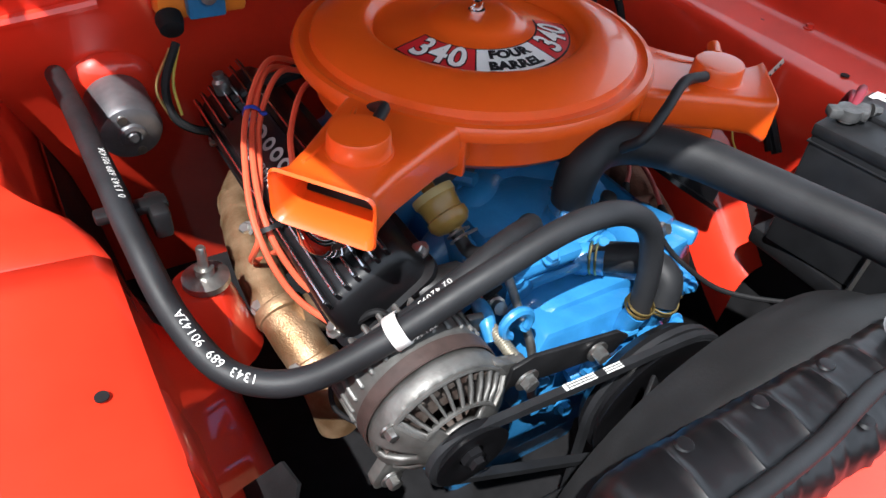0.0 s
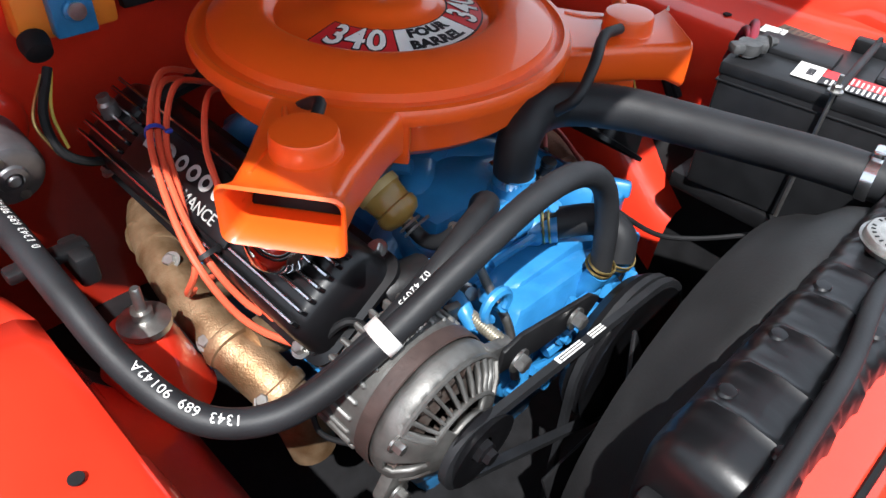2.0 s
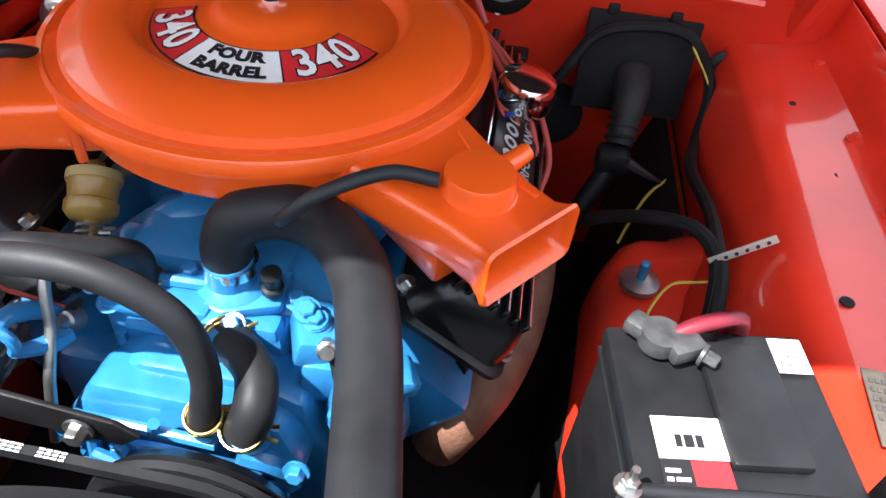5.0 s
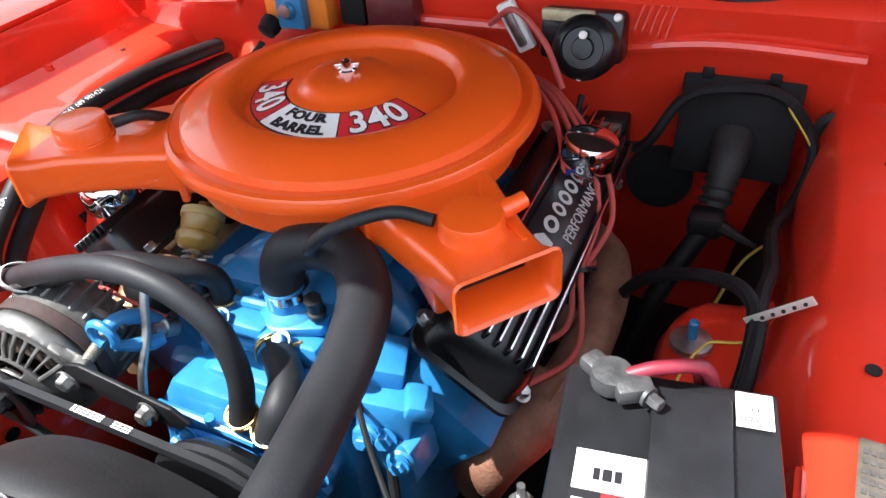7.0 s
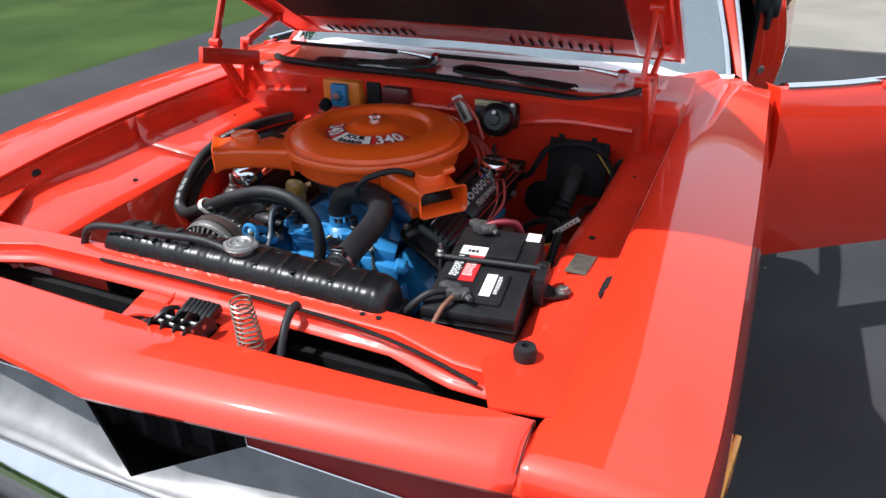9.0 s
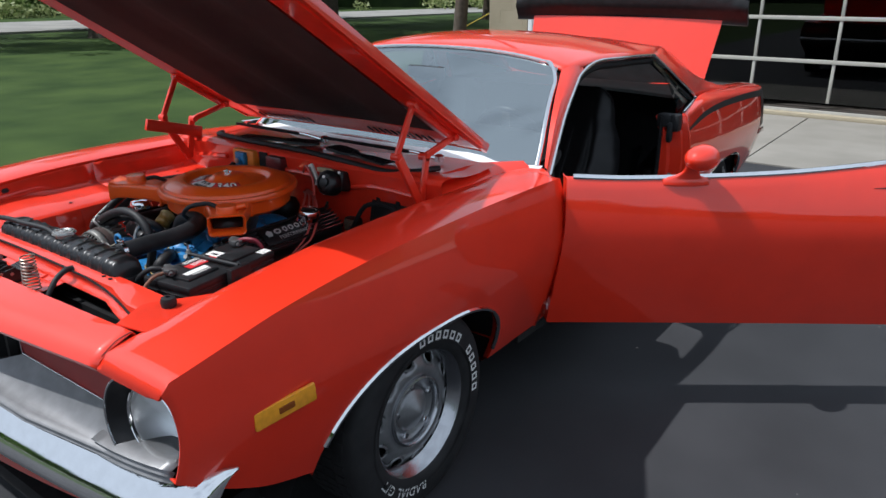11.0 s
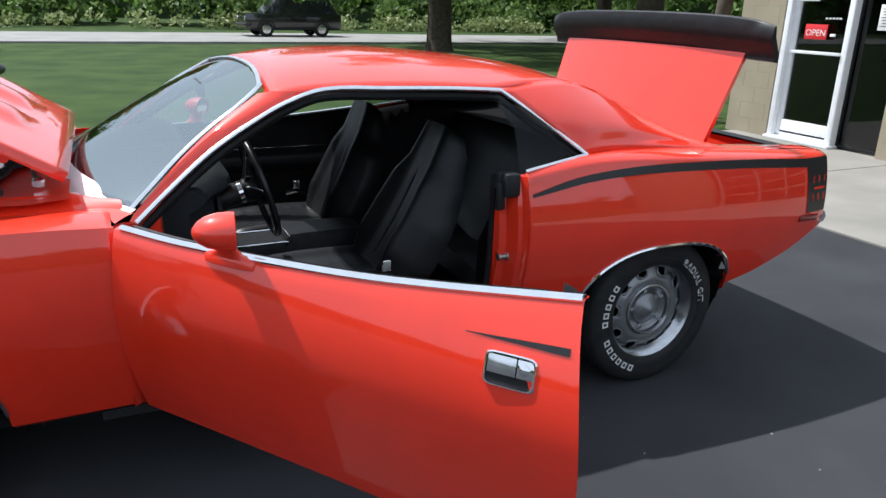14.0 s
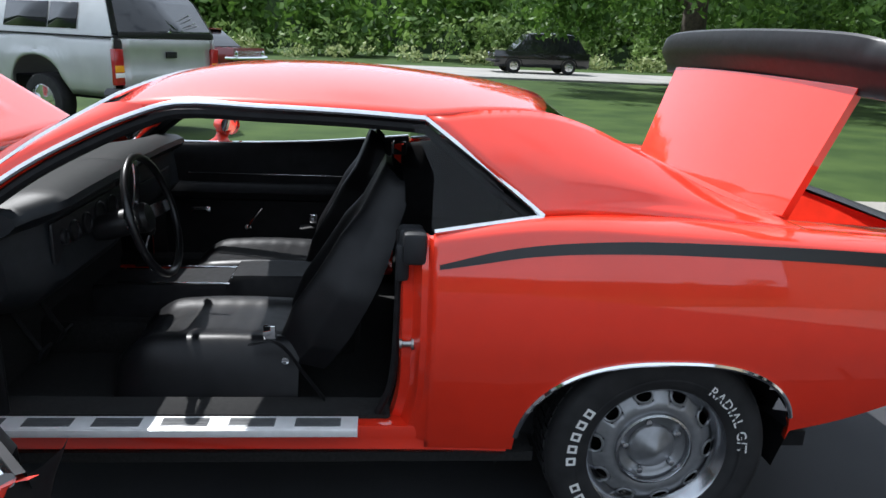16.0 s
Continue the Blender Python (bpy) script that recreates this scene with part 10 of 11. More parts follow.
# ---- cabin ----
SEAT_VINYL = material("black_seat_vinyl", (0.008, 0.008, 0.009), 0.40, spec=0.28, var=0.25, scale=14, bump=0.08, bump_scale=330, rvar=0.10)
cabin = part("cabin_lining", (lambda b: (grid(b, [[(-0.70, 0.78, z), (0.70, 0.78, z)] for z in (0.28, 0.6, 0.9)]), b)[1])(B()), CARPET, car, "black carpeted bulkhead")
for s in (1, -1):
    bm = B()
    rows = []
    for y in span(2.03, 3.12, 16):
        z1 = cr(SHOULDER, y) - 0.012
        x = s * (cr(SHOULDER_X, y) - 0.022)
        rows.append([(x, y, z1), (x - s * 0.02, y, z1 - 0.02), (x - s * 0.05, y, z1 - 0.12), (s * 0.68, y, 0.66), (s * 0.67, y, 0.45), (s * 0.70, y, 0.29)])
    grid(bm, rows)
    q = part("quarter_trim", bm, VINYL, car, "black rear side trim")
    bm = B()
    grid(bm, [[(s * (0.745 - 0.02 * k), 2.16, 0.56 + 0.0 * k), (s * (0.735 - 0.02 * k), 2.42, 0.56)] for k in range(2)])
    box(bm, s * 0.70, 2.32, 0.62, 0.05, 0.36, 0.05, 0.018)
    part("arm_rest", bm, VINYL, q)
    # inside face of the sail and over the door
    bm = B()
    grid(bm, [[(s * 0.76, 2.42, 1.0), (s * 0.74, 2.75, 0.985), (s * 0.74, 3.05, 0.97)], [(s * 0.67, 2.22, 1.165), (s * 0.66, 2.55, 1.10), (s * 0.69, 2.98, 0.995)]])
    part("sail_trim", bm, HEADLINER, q)
    bm = B()
    rows = []
    for v in span(0, 1, 8):
        p = Vector((s * 0.785, 0.86, 0.90)).lerp(Vector((s * 0.640, 1.36, 1.215)), v) + Vector((0, -0.02 * math.sin(math.pi * v), 0.016 * math.sin(math.pi * v)))
        rows.append([p + Vector((0, -0.03, 0.0)), p + Vector((-s * 0.012, 0.004, -0.012)), p + Vector((-s * 0.035, -0.02, -0.01))])
    grid(bm, rows)
    part("pillar_trim", bm, BLACK_SATIN, q)
    bm = B()
    box(bm, s * 0.765, 0.86, 0.50, 0.02, 0.22, 0.40, 0.01)
    part("kick_panel", bm, VINYL, q)
bm = B()
rows = []
for i in range(17):
    x = -0.70 + 1.4 * i / 16
    rows.append([(x, 2.50, 0.985 - 0.02 * (x / 0.7) ** 2), (x, 2.8, 0.985), (x, 3.08, 0.978)])
grid(bm, rows)
part("parcel_shelf", bm, VINYL, car, "black parcel shelf")

# dashboard: padded top with a hooded gauge panel before the driver
bm = B()
rows = []
for i in range(41):
    x = -0.755 + 1.51 * i / 40
    a = abs(x) / 0.755
    base_y = 0.66 + 0.20 * a**2.4
    hood_ = 1 / (1 + math.exp(-(x - 0.08) / 0.02)) * (1 - 1 / (1 + math.exp(-(x - 0.70) / 0.015)))
    pas = 1 - 1 / (1 + math.exp(-(x + 0.02) / 0.02))
    yb = 1.03 + 0.10 * hood_ + 0.04 * pas
    z = 0.965 + 0.028 * hood_ - 0.012 * a**4 + 0.005 * pas
    rows.append([(x, base_y, 0.925), (x, base_y + 0.10, z - 0.018), (x, yb - 0.10, z + 0.004), (x, yb - 0.03, z), (x, yb, z - 0.014), (x, yb + 0.006, z - 0.034), (x, yb - 0.012, z - 0.052), (x, yb - 0.05, z - 0.075), (x, yb - 0.035, 0.80), (x, yb - 0.03, 0.745), (x, yb - 0.06, 0.705), (x, yb - 0.12, 0.66), (x, yb - 0.22, 0.64)])
vs = grid(bm, rows)
bm.faces.new(vs[0])
bm.faces.new(list(reversed(vs[-1])))
dash = part("dashboard", bm, DASH_GREY, car, "dark padded dashboard")
bm = B()
box(bm, 0.39, 1.086, 0.85, 0.56, 0.012, 0.115, 0.006)
part("gauge_panel", bm, BLACK_SATIN, dash)
for x, r in ((0.24, 0.042), (0.345, 0.042), (0.45, 0.032), (0.54, 0.032), (0.61, 0.022)):
    bm = B()
    lathe(bm, [(r, 0.0), (r, 0.008), (r * 0.9, 0.010), (r * 0.86, 0.003), (0, 0.003)], 24, axis_to((x, 1.092, 0.855), (0, 1, 0.1)))
    part("gauge", bm, BLACK_SATIN, dash)
bm = B()
box(bm, -0.36, 1.052, 0.80, 0.42, 0.014, 0.10, 0.008)
part("glove_box_door", bm, VINYL, dash)

# steering wheel and column
AX = Vector((0, 0.964, 0.268))
HUB = Vector((0.38, 1.27, 0.865))
sw = part("steering_column", (lambda b: (tube(b, [HUB - AX * 0.42, HUB - AX * 0.16], 0.036, 16), lathe(b, [(0.036, 0), (0.042, 0.02), (0.042, 0.10), (0.030, 0.12), (0.025, 0.14)], 20, axis_to(HUB - AX * 0.18, AX)), b)[2])(B()), BLACK_SATIN, car)
U = Vector((1, 0, 0))
V = AX.cross(U)
bm = B()
pts = [HUB + (U * math.cos(2 * math.pi * k / 48) + V * math.sin(2 * math.pi * k / 48)) * 0.186 for k in range(48)]
rows = []
for k, p in enumerate(pts):
    r_ = (p - HUB).normalized()
    rows.append([p + (r_ * math.cos(2 * math.pi * j / 12) + AX * math.sin(2 * math.pi * j / 12)) * (0.0125 - 0.0012 * (k % 2)) for j in range(12)])
grid(bm, rows, closed=True, wrap=True)
part("steering_rim", bm, BLACK_GLOSS, sw, "black steering wheel rim")
for ang in (0, 180, 270):
    bm = B()
    r_ = U * math.cos(radians(ang)) + V * math.sin(radians(ang))
    t_ = AX.cross(r_)
    rows = []
    for k in range(7):
        u = k / 6
        c = HUB - AX * 0.05 * (1 - u) ** 1.6 + r_ * (0.03 + 0.152 * u)
        w = 0.024 - 0.008 * u
        rows.append([c - t_ * w + AX * 0.002, c + t_ * w + AX * 0.002, c + t_ * w - AX * 0.003, c - t_ * w - AX * 0.003])
    grid(bm, rows, closed=True)
    part("spoke", bm, STAINLESS, sw, "brushed metal spoke")
bm = B()
lathe(bm, [(0.035, -0.065), (0.045, -0.05), (0.048, -0.025), (0.040, -0.012), (0.0, -0.008)], 24, axis_to(HUB, AX))
part("horn_hub", bm, BLACK_SATIN, sw)
bm = B()
lathe(bm, [(0.040, -0.082), (0.042, -0.062), (0.036, -0.060)], 24, axis_to(HUB, AX), cap=False)
part("hub_collar", bm, CHROME, sw, "ribbed chrome hub collar")
bm = B()
tube(bm, [HUB - AX * 0.13 + U * -0.03, HUB - AX * 0.125 + U * -0.10 + V * 0.02, HUB - AX * 0.11 + U * -0.155 + V * 0.05], [0.005, 0.005, 0.008], 8, n=3)
part("signal_stalk", bm, CHROME, sw)


def make_seat(x, top_y):
    """High-backed bucket seat with pleated inserts."""
    lean = top_y - 1.70
    def section(c, nrm, w, d, bolster, pleats, amp):
        row = []
        for i in range(41):
            u = -1 + i / 20
            a = abs(u)
            edge = max(0.0, (a - 0.50) / 0.50)
            h = bolster * math.exp(-((a - 0.66) / 0.20) ** 2) - (d + bolster * 0.2) * edge**2.6
            if a < 0.55:
                h -= amp * abs(math.sin(pleats * math.pi * u)) ** 0.5 * -1 + amp
            row.append(c + Vector((u * w, 0, 0)) + nrm * h)
        return row
    bm = B()
    rows = []
    for k in range(27):
        u = k / 26
        y = 1.185 + 0.55 * u
        z = 0.515 + 0.014 * math.sin(math.pi * u) + 0.012 * u - 0.065 * max(0, 1 - u / 0.22) ** 2
        pl = 0.004 * abs(math.sin(9 * math.pi * u)) if 0.12 < u < 0.9 else 0
        rows.append([p + Vector((0, 0, pl if abs(p.x - x) < 0.14 else 0)) for p in section(Vector((x, y, z - 0.012)), Vector((0, 0, 1)), 0.272 - 0.03 * max(0, 1 - u / 0.25) ** 2, 0.15, 0.022, 1, 0.0)])
    front = [Vector((p.x * 0.97 + x * 0.03, 1.170, p.z - 0.09)) for p in rows[0]]
    low = [Vector((p.x, 1.22, 0.34)) for p in rows[0]]
    grid(bm, [low, front] + rows)
    seat = part("bucket_seat", bm, SEAT_VINYL, car, "black vinyl seat cushion")
    bm = B()
    rows, back = [], []
    for k in range(33):
        u = k / 32
        y = 1.675 + (top_y - 1.675) * (u**0.92) + 0.012 * math.sin(math.pi * u)
        z = 0.50 + 0.565 * u
        w = float(np.interp(u, [0, 0.15, 0.4, 0.62, 0.75, 0.88, 0.96, 1.0], [0.215, 0.245, 0.245, 0.215, 0.172, 0.156, 0.148, 0.130]))
        nrm = Vector((0, -0.86, 0.50)) if u < 0.9 else Vector((0, -0.7, 0.7))
        bol = float(np.interp(u, [0, 0.2, 0.6, 0.75, 1], [0.02, 0.05, 0.035, 0.012, 0.004]))
        sec = section(Vector((x, y, z)), nrm, w, 0.055, bol, 11, 0.005 if 0.08 < u < 0.66 else 0.0)
        th = float(np.interp(u, [0, 0.5, 0.9, 1], [0.10, 0.085, 0.05, 0.02]))
        rear = [p + Vector((0, 1, -0.25)) * th * (1 - 0.15 * abs(p.x - x) / w) for p in reversed(sec)]
        rows.append(sec + rear)
    vs = grid(bm, rows, closed=True)
    bm.faces.new(list(reversed(vs[0])))
    bm.faces.new(vs[-1])
    part("seat_back", bm, SEAT_VINYL, seat, "high pleated seat back")
    bm = B()
    box(bm, x, 1.48, 0.36, 0.40, 0.44, 0.05, 0.01)
    part("seat_track", bm, BLACK_SATIN, seat)
    bm = B()
    for sg in (-1, 1):
        lathe(bm, [(0.012, 0), (0.011, 0.006), (0.0, 0.007)], 12, axis_to((x + sg * 0.262, 1.70, 0.50), (sg, 0, 0)))
    part("hinge_cover", bm, CHROME, seat)
    # lap belt lying by the seat with its bright tongue
    bm = B()
    sg = 1 if x > 0 else -1
    tube(bm, [(x + sg * 0.30, 1.86, 0.33), (x + sg * 0.31, 1.76, 0.48), (x + sg * 0.285, 1.68, 0.565), (x + sg * 0.285, 1.60, 0.56)], 0.020, 8, n=5, flat=0.14)
    part("seat_belt", bm, BLACK_MATTE, seat)
    bm = B()
    box(bm, x + sg * 0.29, 1.66, 0.60, 0.010, 0.035, 0.045, 0.004)
    part("belt_tongue", bm, CHROME, seat)
    return seat


make_seat(0.38, 1.985)
make_seat(-0.38, 1.925)
# rear bench
bm = B()
rows = []
for i in range(33):
    x = -0.66 + 1.32 * i / 32
    c = 0.03 * math.cos(2 * math.pi * x / 0.66)
    rows.append([(x, 2.04, 0.30), (x, 2.03, 0.45), (x, 2.08, 0.50 - c * 0.3), (x, 2.36, 0.46 - c), (x, 2.44, 0.52 - c), (x, 2.56, 0.80), (x, 2.62, 0.93), (x, 2.66, 0.96), (x, 2.70, 0.94)])
grid(bm, rows)
part("rear_bench", bm, SEAT_VINYL, car, "black vinyl rear bench")
# console between the seats
bm = B()
rows = []
for y, z, w in ((0.95, 0.53, 0.10), (1.08, 0.535, 0.105), (1.2, 0.54, 0.105), (1.42, 0.545, 0.105), (1.44, 0.572, 0.105), (1.50, 0.575, 0.105), (1.72, 0.575, 0.105), (1.78, 0.56, 0.10), (1.79, 0.40, 0.10)):
    rows.append([(-w - 0.01, y, 0.33), (-w, y, z - 0.02), (-w + 0.015, y, z), (w - 0.015, y, z), (w, y, z - 0.02), (w + 0.01, y, 0.33)])
grid(bm, rows)
con = part("console", bm, VINYL, car, "black floor console")
bm = B()
for sg in (-1, 1):
    box(bm, sg * 0.096, 1.24, 0.545, 0.010, 0.40, 0.008, 0.003)
box(bm, 0, 1.44, 0.566, 0.19, 0.006, 0.010, 0.002)
part("console_trim", bm, CHROME, con, "bright console edging")
bm = B()
tube(bm, [(0, 1.13, 0.56), (0, 1.115, 0.64), (0, 1.13, 0.70)], 0.007, 8, n=4)
part("shift_lever", bm, CHROME, con)
bm = B()
lathe(bm, [(0, -0.022), (0.016, -0.018), (0.022, 0), (0.016, 0.018), (0, 0.022)], 16, Matrix.Translation((0, 1.133, 0.715)))
part("shift_knob", bm, BLACK_GLOSS, con)
for x in (0.30, 0.46):
    bm = B()
    box(bm, x, 0.93, 0.43, 0.07, 0.012, 0.06, 0.006, Matrix.Rotation(radians(-30), 4, "X"))
    tube(bm, [(x, 0.925, 0.44), (x, 0.86, 0.55), (x, 0.82, 0.64)], 0.008, 8, n=3)
    part("pedal", bm, BLACK_MATTE, con)

# ---- vehicles beyond the car ----
SILVER = material("silver_truck_paint", (0.42, 0.43, 0.42), 0.34, metal=0.35, coat=0.7, var=0.06, scale=3)
TINT = material("dark_tinted_glass", (0.012, 0.013, 0.015), 0.06, spec=0.6, var=0.2, scale=2)
TRIM_GREY = material("grey_bumper", (0.05, 0.05, 0.052), 0.5, metal=0.2, var=0.2, scale=8, bump=0.1)
MAROON = material("maroon_paint", (0.16, 0.010, 0.018), 0.28, coat=0.8, var=0.06, scale=3)
BLACK_CAR = material("black_car_paint", (0.008, 0.008, 0.009), 0.22, coat=0.9, var=0.2, scale=3)


def simple_wheel(owner, m, r, w, rim):
    bm = B()
    lathe(bm, [(r * 0.60, -w / 2), (r * 0.75, -w / 2 - 0.006), (r * 0.95, -w / 2 + 0.005), (r, -w / 2 + 0.03), (r, w / 2 - 0.03), (r * 0.95, w / 2 - 0.005), (r * 0.75, w / 2 + 0.006), (r * 0.60, w / 2)], 36, m, cap=False)
    wh = part("wheel", bm, TYRE, owner)
    bm = B()
    lathe(bm, [(r * 0.62, w / 2 - 0.004), (r * 0.58, w / 2 - 0.002), (r * 0.55, w / 2 - 0.03), (r * 0.2, w / 2 - 0.02), (r * 0.18, w / 2 + 0.01), (0, w / 2 + 0.012)], 30, m, cap=False)
    for k in range(5):
        a = 2 * math.pi * k / 5
        got = bmesh.ops.create_cube(bm, size=1, matrix=m @ Matrix.Rotation(a, 4, "Z") @ Matrix.Translation((r * 0.36, 0, w / 2 - 0.006)) @ Matrix.Diagonal((r * 0.44, r * 0.16, 0.03, 1)))
    part("wheel_rim", bm, rim, wh, "bright alloy wheel")
    return wh


def body_loft(bm, stations):
    """Stations of (y, [(half width, z), ...]) joined across the vehicle's width."""
    rows = []
    for y, prof in stations:
        rows.append([(-w, y, z) for w, z in prof] + [(w, y, z) for w, z in reversed(prof)])
    vs = grid(bm, rows)
    bm.faces.new(vs[0])
    bm.faces.new(list(reversed(vs[-1])))


def pickup():
    m = Matrix.Translation((-7.0, -1.4, 0)) @ Matrix(((-0.883, -0.47, 0, 0), (0.47, -0.883, 0, 0), (0, 0, 1, 0), (0, 0, 0, 1))) @ Matrix.Translation((0.96, 0, 0))
    t = thing("pickup_truck", None, None, "silver-grey pickup truck with matching bed cap on grass", "truck")
    t.matrix_basis = m
    W = 0.96
    bm = B()
    lower = [(W - 0.10, 0.50), (W - 0.02, 0.56), (W, 0.72), (W, 0.95), (W - 0.02, 1.12), (W - 0.05, 1.24)]
    # box side walls, split by the wheel opening
    for s in (1, -1):
        rows = []
        for k in range(29):
            y = 0.02 + 2.2 * k / 28
            a = arch(y, 1.36, 0.50, 0.98, 0.50, 2.3)
            z0 = a if a else 0.50
            bulge = 0.035 * math.exp(-((y - 1.36) / 0.5) ** 4)
            col = []
            for j in range(9):
                z = z0 + (1.24 - z0) * j / 8
                x = float(np.interp(z, [0.5, 0.58, 0.75, 0.95, 1.12, 1.24], [W - 0.07, W - 0.01, W, W, W - 0.015, W - 0.04])) + bulge * (1 if z < 1.04 else 0)
                col.append((s * x, y, z))
            rows.append(col)
        grid(bm, rows)
    body = thick(part("bed_side", bm, SILVER, t), 0.03)
    bm = B()
    rows = []
    for i in range(13):
        x = -0.80 + 1.6 * i / 12
        rows.append([(x, -0.005, 0.62), (x, -0.02, 0.66), (x, -0.02, 0.80), (x, -0.006, 0.82), (x, -0.006, 1.08), (x, -0.02, 1.10), (x, -0.02, 1.20), (x, 0.0, 1.235), (x, 0.06, 1.235)])
    grid(bm, rows)
    tg = thick(part("tailgate", bm, SILVER, t), 0.03)
    bm = B()
    box(bm, 0.02, -0.03, 1.03, 0.20, 0.02, 0.085, 0.008)
    part("gate_handle", bm, BLACK_SATIN, tg, "black gate handle")
    for s in (1, -1):
        bm = B()
        box(bm, s * 0.885, 0.0, 0.885, 0.15, 0.07, 0.45, 0.012)
        tl = part("tail_lamp", bm, material("lit_red_lens", (0.33, 0.012, 0.014), 0.16, coat=0.7, var=0.1, scale=20), t, "red tail lamp with amber band")
        bm = B()
        box(bm, s * 0.885, -0.002, 0.865, 0.142, 0.072, 0.085, 0.006)
        part("turn_lens", bm, LENS_AMBER, tl, "amber turn lens")
        bm = B()
        box(bm, s * 0.885, -0.002, 0.785, 0.142, 0.072, 0.06, 0.006)
        part("reverse_lens", bm, WHITE, tl, "white reversing lens")
    bm = B()
    tube(bm, [(-0.97, 0.10, 0.55), (-0.93, -0.10, 0.55), (-0.5, -0.15, 0.55), (0.5, -0.15, 0.55), (0.93, -0.10, 0.55), (0.97, 0.10, 0.55)], 0.085, 10, n=5, flat=0.9)
    bp = part("step_bumper", bm, TRIM_GREY, t, "dark step bumper")
    bm = B()
    box(bm, 0.0, -0.22, 0.40, 0.07, 0.22, 0.07, 0.006)
    lathe(bm, [(0.012, 0), (0.012, 0.05), (0.026, 0.065), (0.026, 0.09), (0, 0.10)], 14, Matrix.Translation((0, -0.30, 0.43)))
    part("tow_hitch", bm, BLACK_MATTE, bp)
    # cap on the bed
    bm = B()
    rows = []
    for y, k, lean in ((0.02, 0.0, 0), (0.06, 0.02, 0), (0.5, 0.03, 0), (1.4, 0.03, 0), (2.15, 0.02, 0)):
        rows.append([(-0.93, y, 1.255), (-0.925, y, 1.30), (-0.80, y + (0.20 if y < 0.1 else 0), 1.72 + k), (-0.70, y + (0.25 if y < 0.1 else 0), 1.80 + k), (0.0, y + (0.26 if y < 0.1 else 0), 1.84 + k), (0.70, y + (0.25 if y < 0.1 else 0), 1.80 + k), (0.80, y + (0.20 if y < 0.1 else 0), 1.72 + k), (0.925, y, 1.30), (0.93, y, 1.255)])
    grid(bm, rows)
    cap = part("bed_cap", bm, SILVER, t)
    bm = B()
    grid(bm, [[(-0.84, 0.005, 1.262), (0.84, 0.005, 1.262)], [(-0.84, 0.01, 1.34), (0.84, 0.01, 1.34)], [(-0.73, 0.19, 1.70), (0.73, 0.19, 1.70)], [(-0.68, 0.25, 1.78), (0.68, 0.25, 1.78)]])
    rw = thick(part("rear_glass", bm, TINT, cap, "dark tinted rear hatch glass"), 0.01, 1)
    bm = B()
    box(bm, 0, -0.008, 1.285, 1.72, 0.03, 0.07, 0.006)
    part("hatch_sill", bm, BLACK_SATIN, cap)
    bm = B()
    box(bm, 0, -0.03, 1.33, 0.05, 0.03, 0.03, 0.006)
    part("hatch_lock", bm, CHROME, cap)
    bm = B()
    for dx, dz in ((0.0, 0.0), (0.05, 0.02), (0.09, -0.01), (0.03, 0.08), (0.02, 0.13)):
        box(bm, 0.53 + dx, 0.045 + dz * 0.5, 1.42 + dz, 0.045, 0.004, 0.03, 0.001, Matrix.Rotation(radians(20), 4, "Y"))
    part("glass_sticker", bm, WHITE_INK, cap, "small white decal")
    for s in (1, -1):
        for y0, y1 in ((0.62, 1.12), (1.15, 1.95)):
            bm = B()
            grid(bm, [[(s * 0.928, y0, 1.33), (s * 0.928, y1, 1.33)], [(s * 0.838, y0 + 0.02, 1.65), (s * 0.838, y1, 1.65)]])
            thick(part("side_glass", bm, TINT, cap, "tinted sliding glass"), 0.012, 0)
    bm = B()
    for s in (1, -1):
        box(bm, s * 0.925, 1.1, 1.247, 0.03, 2.14, 0.018, 0.004)
    part("cap_gasket", bm, BLACK_MATTE, cap)
    # cab and nose, further off
    bm = B()
    body_loft(bm, [(2.26, lower), (3.7, lower), (4.2, [(W - 0.10, 0.50), (W - 0.02, 0.56), (W, 0.72), (W, 0.95), (W - 0.03, 1.08), (W - 0.10, 1.14)]), (5.3, [(W - 0.14, 0.55), (W - 0.06, 0.6), (W - 0.05, 0.72), (W - 0.05, 0.9), (W - 0.08, 1.0), (W - 0.16, 1.05)])])
    cab = part("cab_body", bm, SILVER, t)
    bm = B()
    body_loft(bm, [(2.26, [(0.90, 1.24), (0.74, 1.72), (0.66, 1.80)]), (3.0, [(0.90, 1.24), (0.75, 1.74), (0.68, 1.82)]), (3.35, [(0.90, 1.24), (0.75, 1.72), (0.66, 1.79)]), (3.95, [(0.90, 1.22), (0.86, 1.23), (0.80, 1.235)])])
    part("cab_glass", bm, TINT, cab, "dark cab windows")
    bm = B()
    body_loft(bm, [(2.30, [(0.70, 1.765), (0.66, 1.815)]), (3.3, [(0.72, 1.765), (0.66, 1.82)])])
    part("cab_roof", bm, SILVER, cab)
    bm = B()
    box(bm, 0, 2.6, 0.55, 1.2, 5.0, 0.25, 0.03)
    part("chassis", bm, BLACK_MATTE, t)
    for y in (1.36, 4.45):
        for s in (1, -1):
            simple_wheel(t, Matrix.Translation((s * 0.80, y, 0.37)) @ Matrix.Rotation(radians(90 * s), 4, "Y"), 0.37, 0.24, STAINLESS)
    return t


pickup()


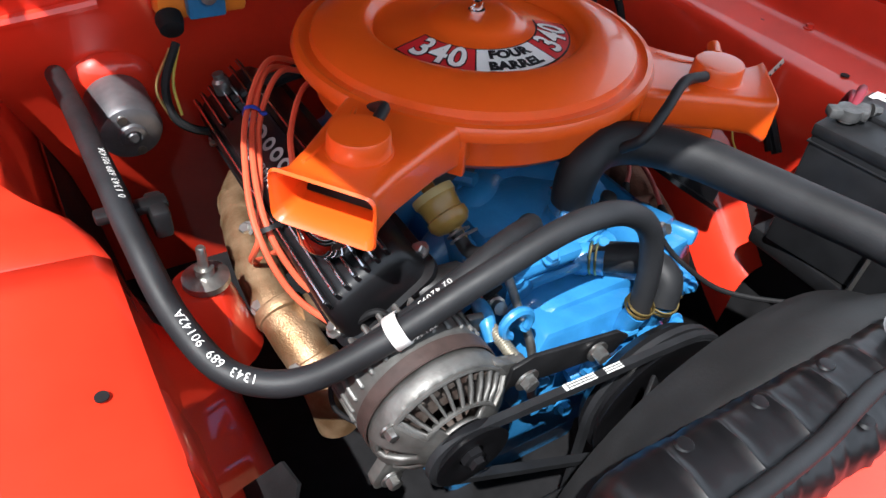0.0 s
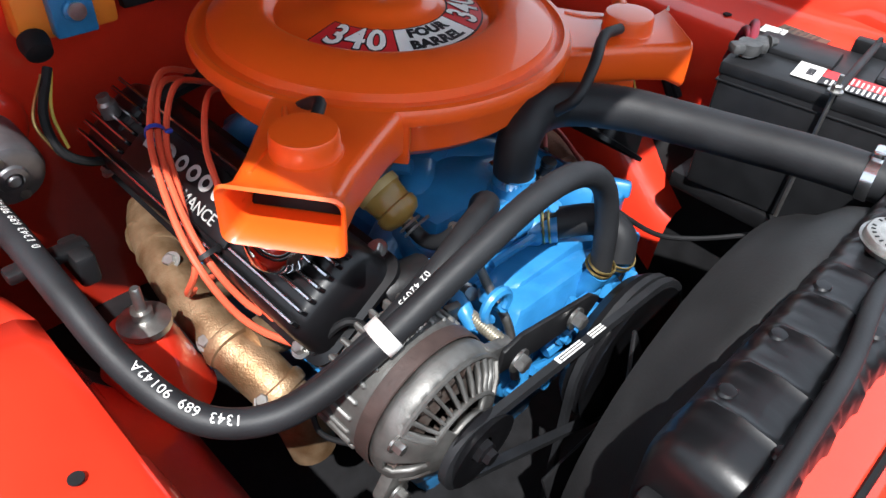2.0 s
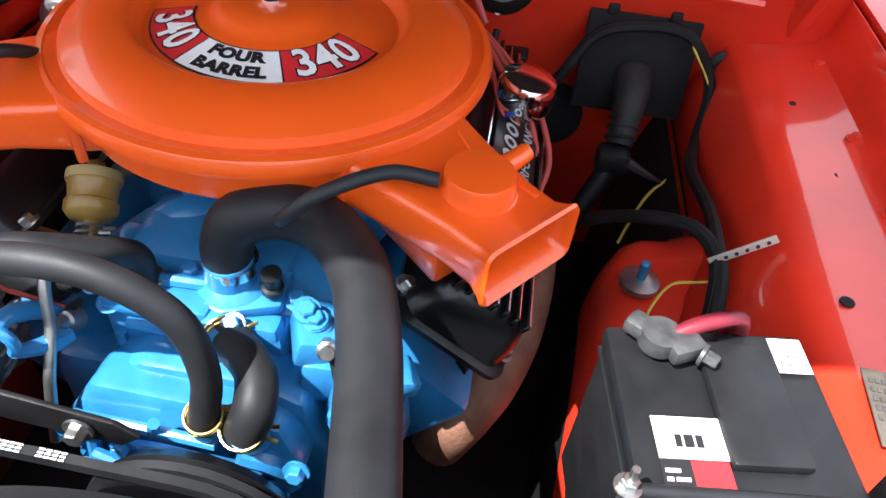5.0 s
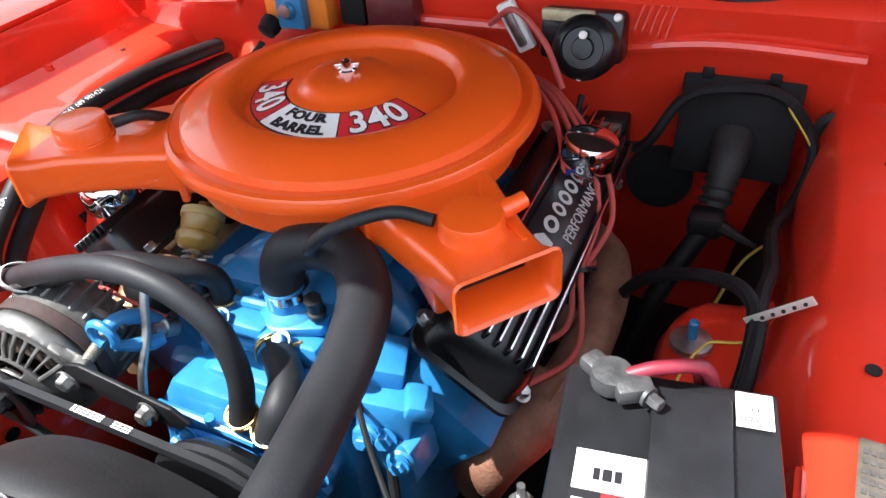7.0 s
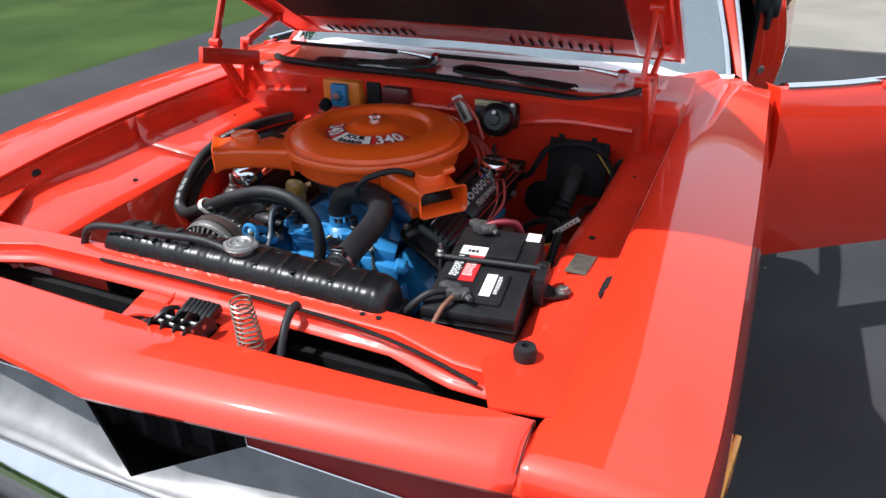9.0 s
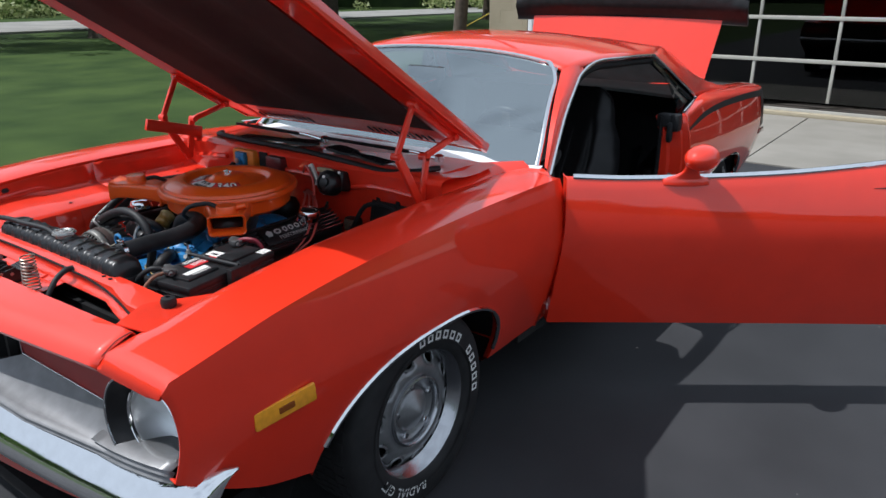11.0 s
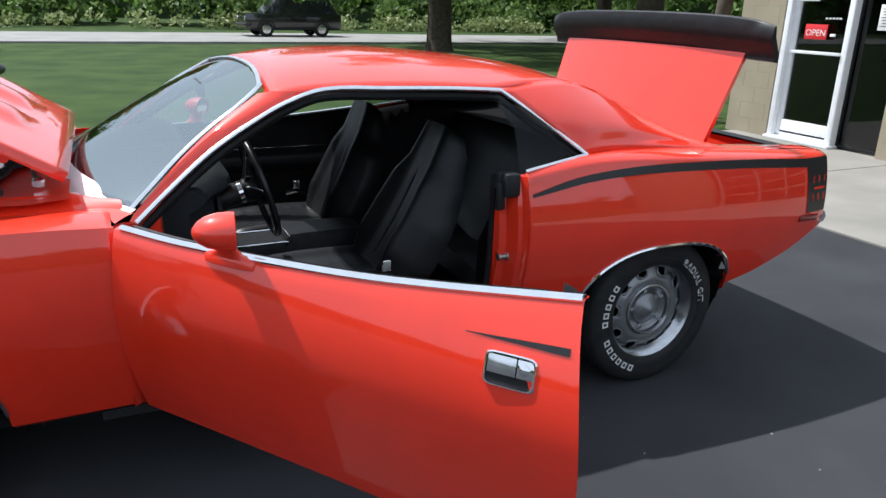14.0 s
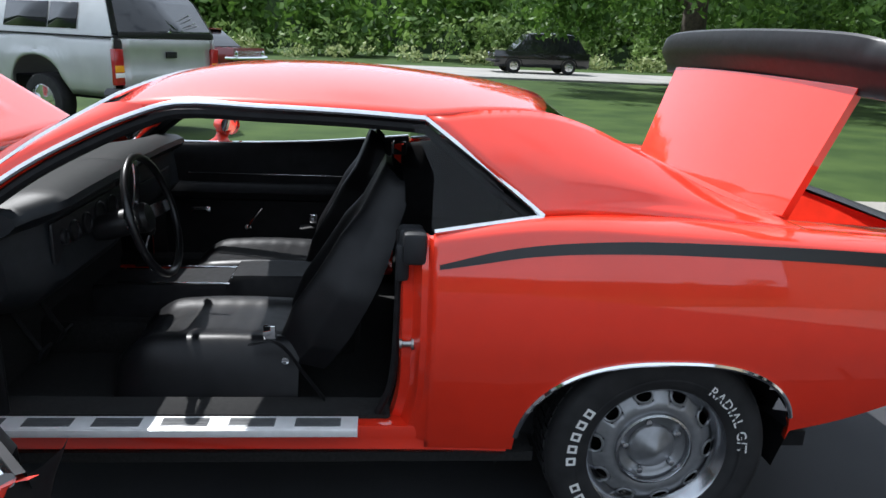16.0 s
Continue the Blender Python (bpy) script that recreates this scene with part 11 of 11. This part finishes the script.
def saloon(name, loc, yaw, paint, L, label, category, old=False, tall=False):
    t = thing(name, None, None, label, category)
    t.matrix_basis = Matrix.Translation(loc) @ Matrix.Rotation(radians(yaw), 4, "Z")
    H = 0.95 if tall else 0.80
    W = 0.92
    low = lambda k: [(W * 0.90 * k, 0.28), (W * k, 0.42), (W * k, H * 0.82), (W * 0.95 * k, H)]
    bm = B()
    body_loft(bm, [(-L / 2, low(0.86)), (-L / 2 + 0.15, low(0.96)), (-L / 4, low(1)), (L / 4, low(1)), (L / 2 - 0.12, low(0.97)), (L / 2, low(0.88))])
    body = part("body", bm, paint, t)
    bm = B()
    hh = 1.72 if tall else 1.36
    back = L / 2 - 0.15 if tall else L / 2 - 0.9
    body_loft(bm, [(-L / 4 - 0.25, [(W * 0.88, H), (W * 0.80, H + 0.02)]), (-L / 4 + 0.45, [(W * 0.90, H), (W * 0.72, hh - 0.04)]), (L * 0.1, [(W * 0.90, H), (W * 0.74, hh)]), (back - 0.45, [(W * 0.90, H), (W * 0.72, hh - 0.03)]), (back, [(W * 0.88, H), (W * 0.80, H + 0.02)])])
    gl = part("cabin_glass", bm, TINT, t, "dark windows")
    bm = B()
    body_loft(bm, [(-L / 4 + 0.42, [(W * 0.73, hh - 0.03), (W * 0.68, hh + 0.005)]), (L * 0.1, [(W * 0.75, hh), (W * 0.68, hh + 0.03)]), (back - 0.42, [(W * 0.73, hh - 0.03), (W * 0.68, hh + 0.005)])])
    part("roof", bm, paint, t)
    for s in (1, -1):
        bm = B()
        tube(bm, [(s * W * 0.80, L * 0.06, H), (s * W * 0.735, L * 0.06 + 0.05, hh - 0.02)], 0.03, 6)
        part("door_pillar", bm, paint, t)
        for y in (-L / 2 + 0.85, L / 2 - 0.95):
            simple_wheel(t, Matrix.Translation((s * (W - 0.09), y, 0.32)) @ Matrix.Rotation(radians(90 * s), 4, "Y"), 0.32, 0.20, STAINLESS)
            bm = B()
            pts = [(s * (W + 0.004), y + 0.38 * math.cos(math.pi * k / 14), 0.32 + 0.38 * math.sin(math.pi * k / 14)) for k in range(15)]
            tube(bm, pts, 0.02, 6, n=1, smooth_path=False)
            part("wheel_arch", bm, BLACK_MATTE, body)
        bm = B()
        lathe(bm, [(0.085, 0), (0.085, 0.02), (0.06, 0.035), (0, 0.04)], 20, axis_to((s * 0.66, -L / 2 - 0.01, H * 0.80), (0, -1, 0)))
        part("headlamp", bm, STAINLESS, t, "round headlamp")
    bm = B()
    tube(bm, [(-W, -L / 2 + 0.2, 0.50), (-W * 0.9, -L / 2 - 0.05, 0.50), (0, -L / 2 - 0.10, 0.50), (W * 0.9, -L / 2 - 0.05, 0.50), (W, -L / 2 + 0.2, 0.50)], 0.055, 8, n=5)
    part("front_bumper", bm, CHROME if old else BLACK_SATIN, t)
    bm = B()
    for k in range(6):
        box(bm, 0, -L / 2 - 0.012, H * 0.66 + k * 0.035, 1.5 if old else 0.9, 0.03, 0.012, 0.003)
    part("grille", bm, STAINLESS if old else BLACK_SATIN, t)
    return t


saloon("old_sedan", (-22.9, -4.4, 0.0), 152, MAROON, 4.7, "maroon older sedan parked on the far lawn", "car", old=True)
saloon("black_wagon", (-31.0, 8.9, 0.015), 3, BLACK_CAR, 4.3, "black estate car on the far road", "car", tall=True)

# glossy flap at the rear of the rear wheel openings
for s in (1, -1):
    bm = B()
    rows = []
    for k in range(7):
        u = k / 6
        z = 0.60 - 0.19 * u
        y = 3.055 + 0.075 * math.sin(u * 1.9)
        rows.append([(s * (side_x(y, z) - 0.012), y + 0.012, z), (s * (side_x(y, z) - 0.07), y - 0.03 + 0.02 * u, z + 0.01), (s * 0.74, y - 0.05 + 0.02 * u, z)])
    grid(bm, rows)
    thick(part("splash_flap", bm, BLACK_GLOSS, quarters[0 if s == 1 else 1], "black rubber splash flap"), 0.004)
    for k in range(2):
        bm = B()
        prism(bm, [(0, 0), (0.045, -0.006), (0.012, 0.036)], 0.003, Matrix.Translation((s * 0.90, 3.045 + 0.02 * k, 0.545 - 0.06 * k)) @ Matrix.Rotation(radians(90 * s), 4, "Z") @ Matrix.Rotation(radians(90), 4, "X"))
        part("flap_bracket", bm, STAINLESS, quarters[0 if s == 1 else 1], "bright flap bracket")
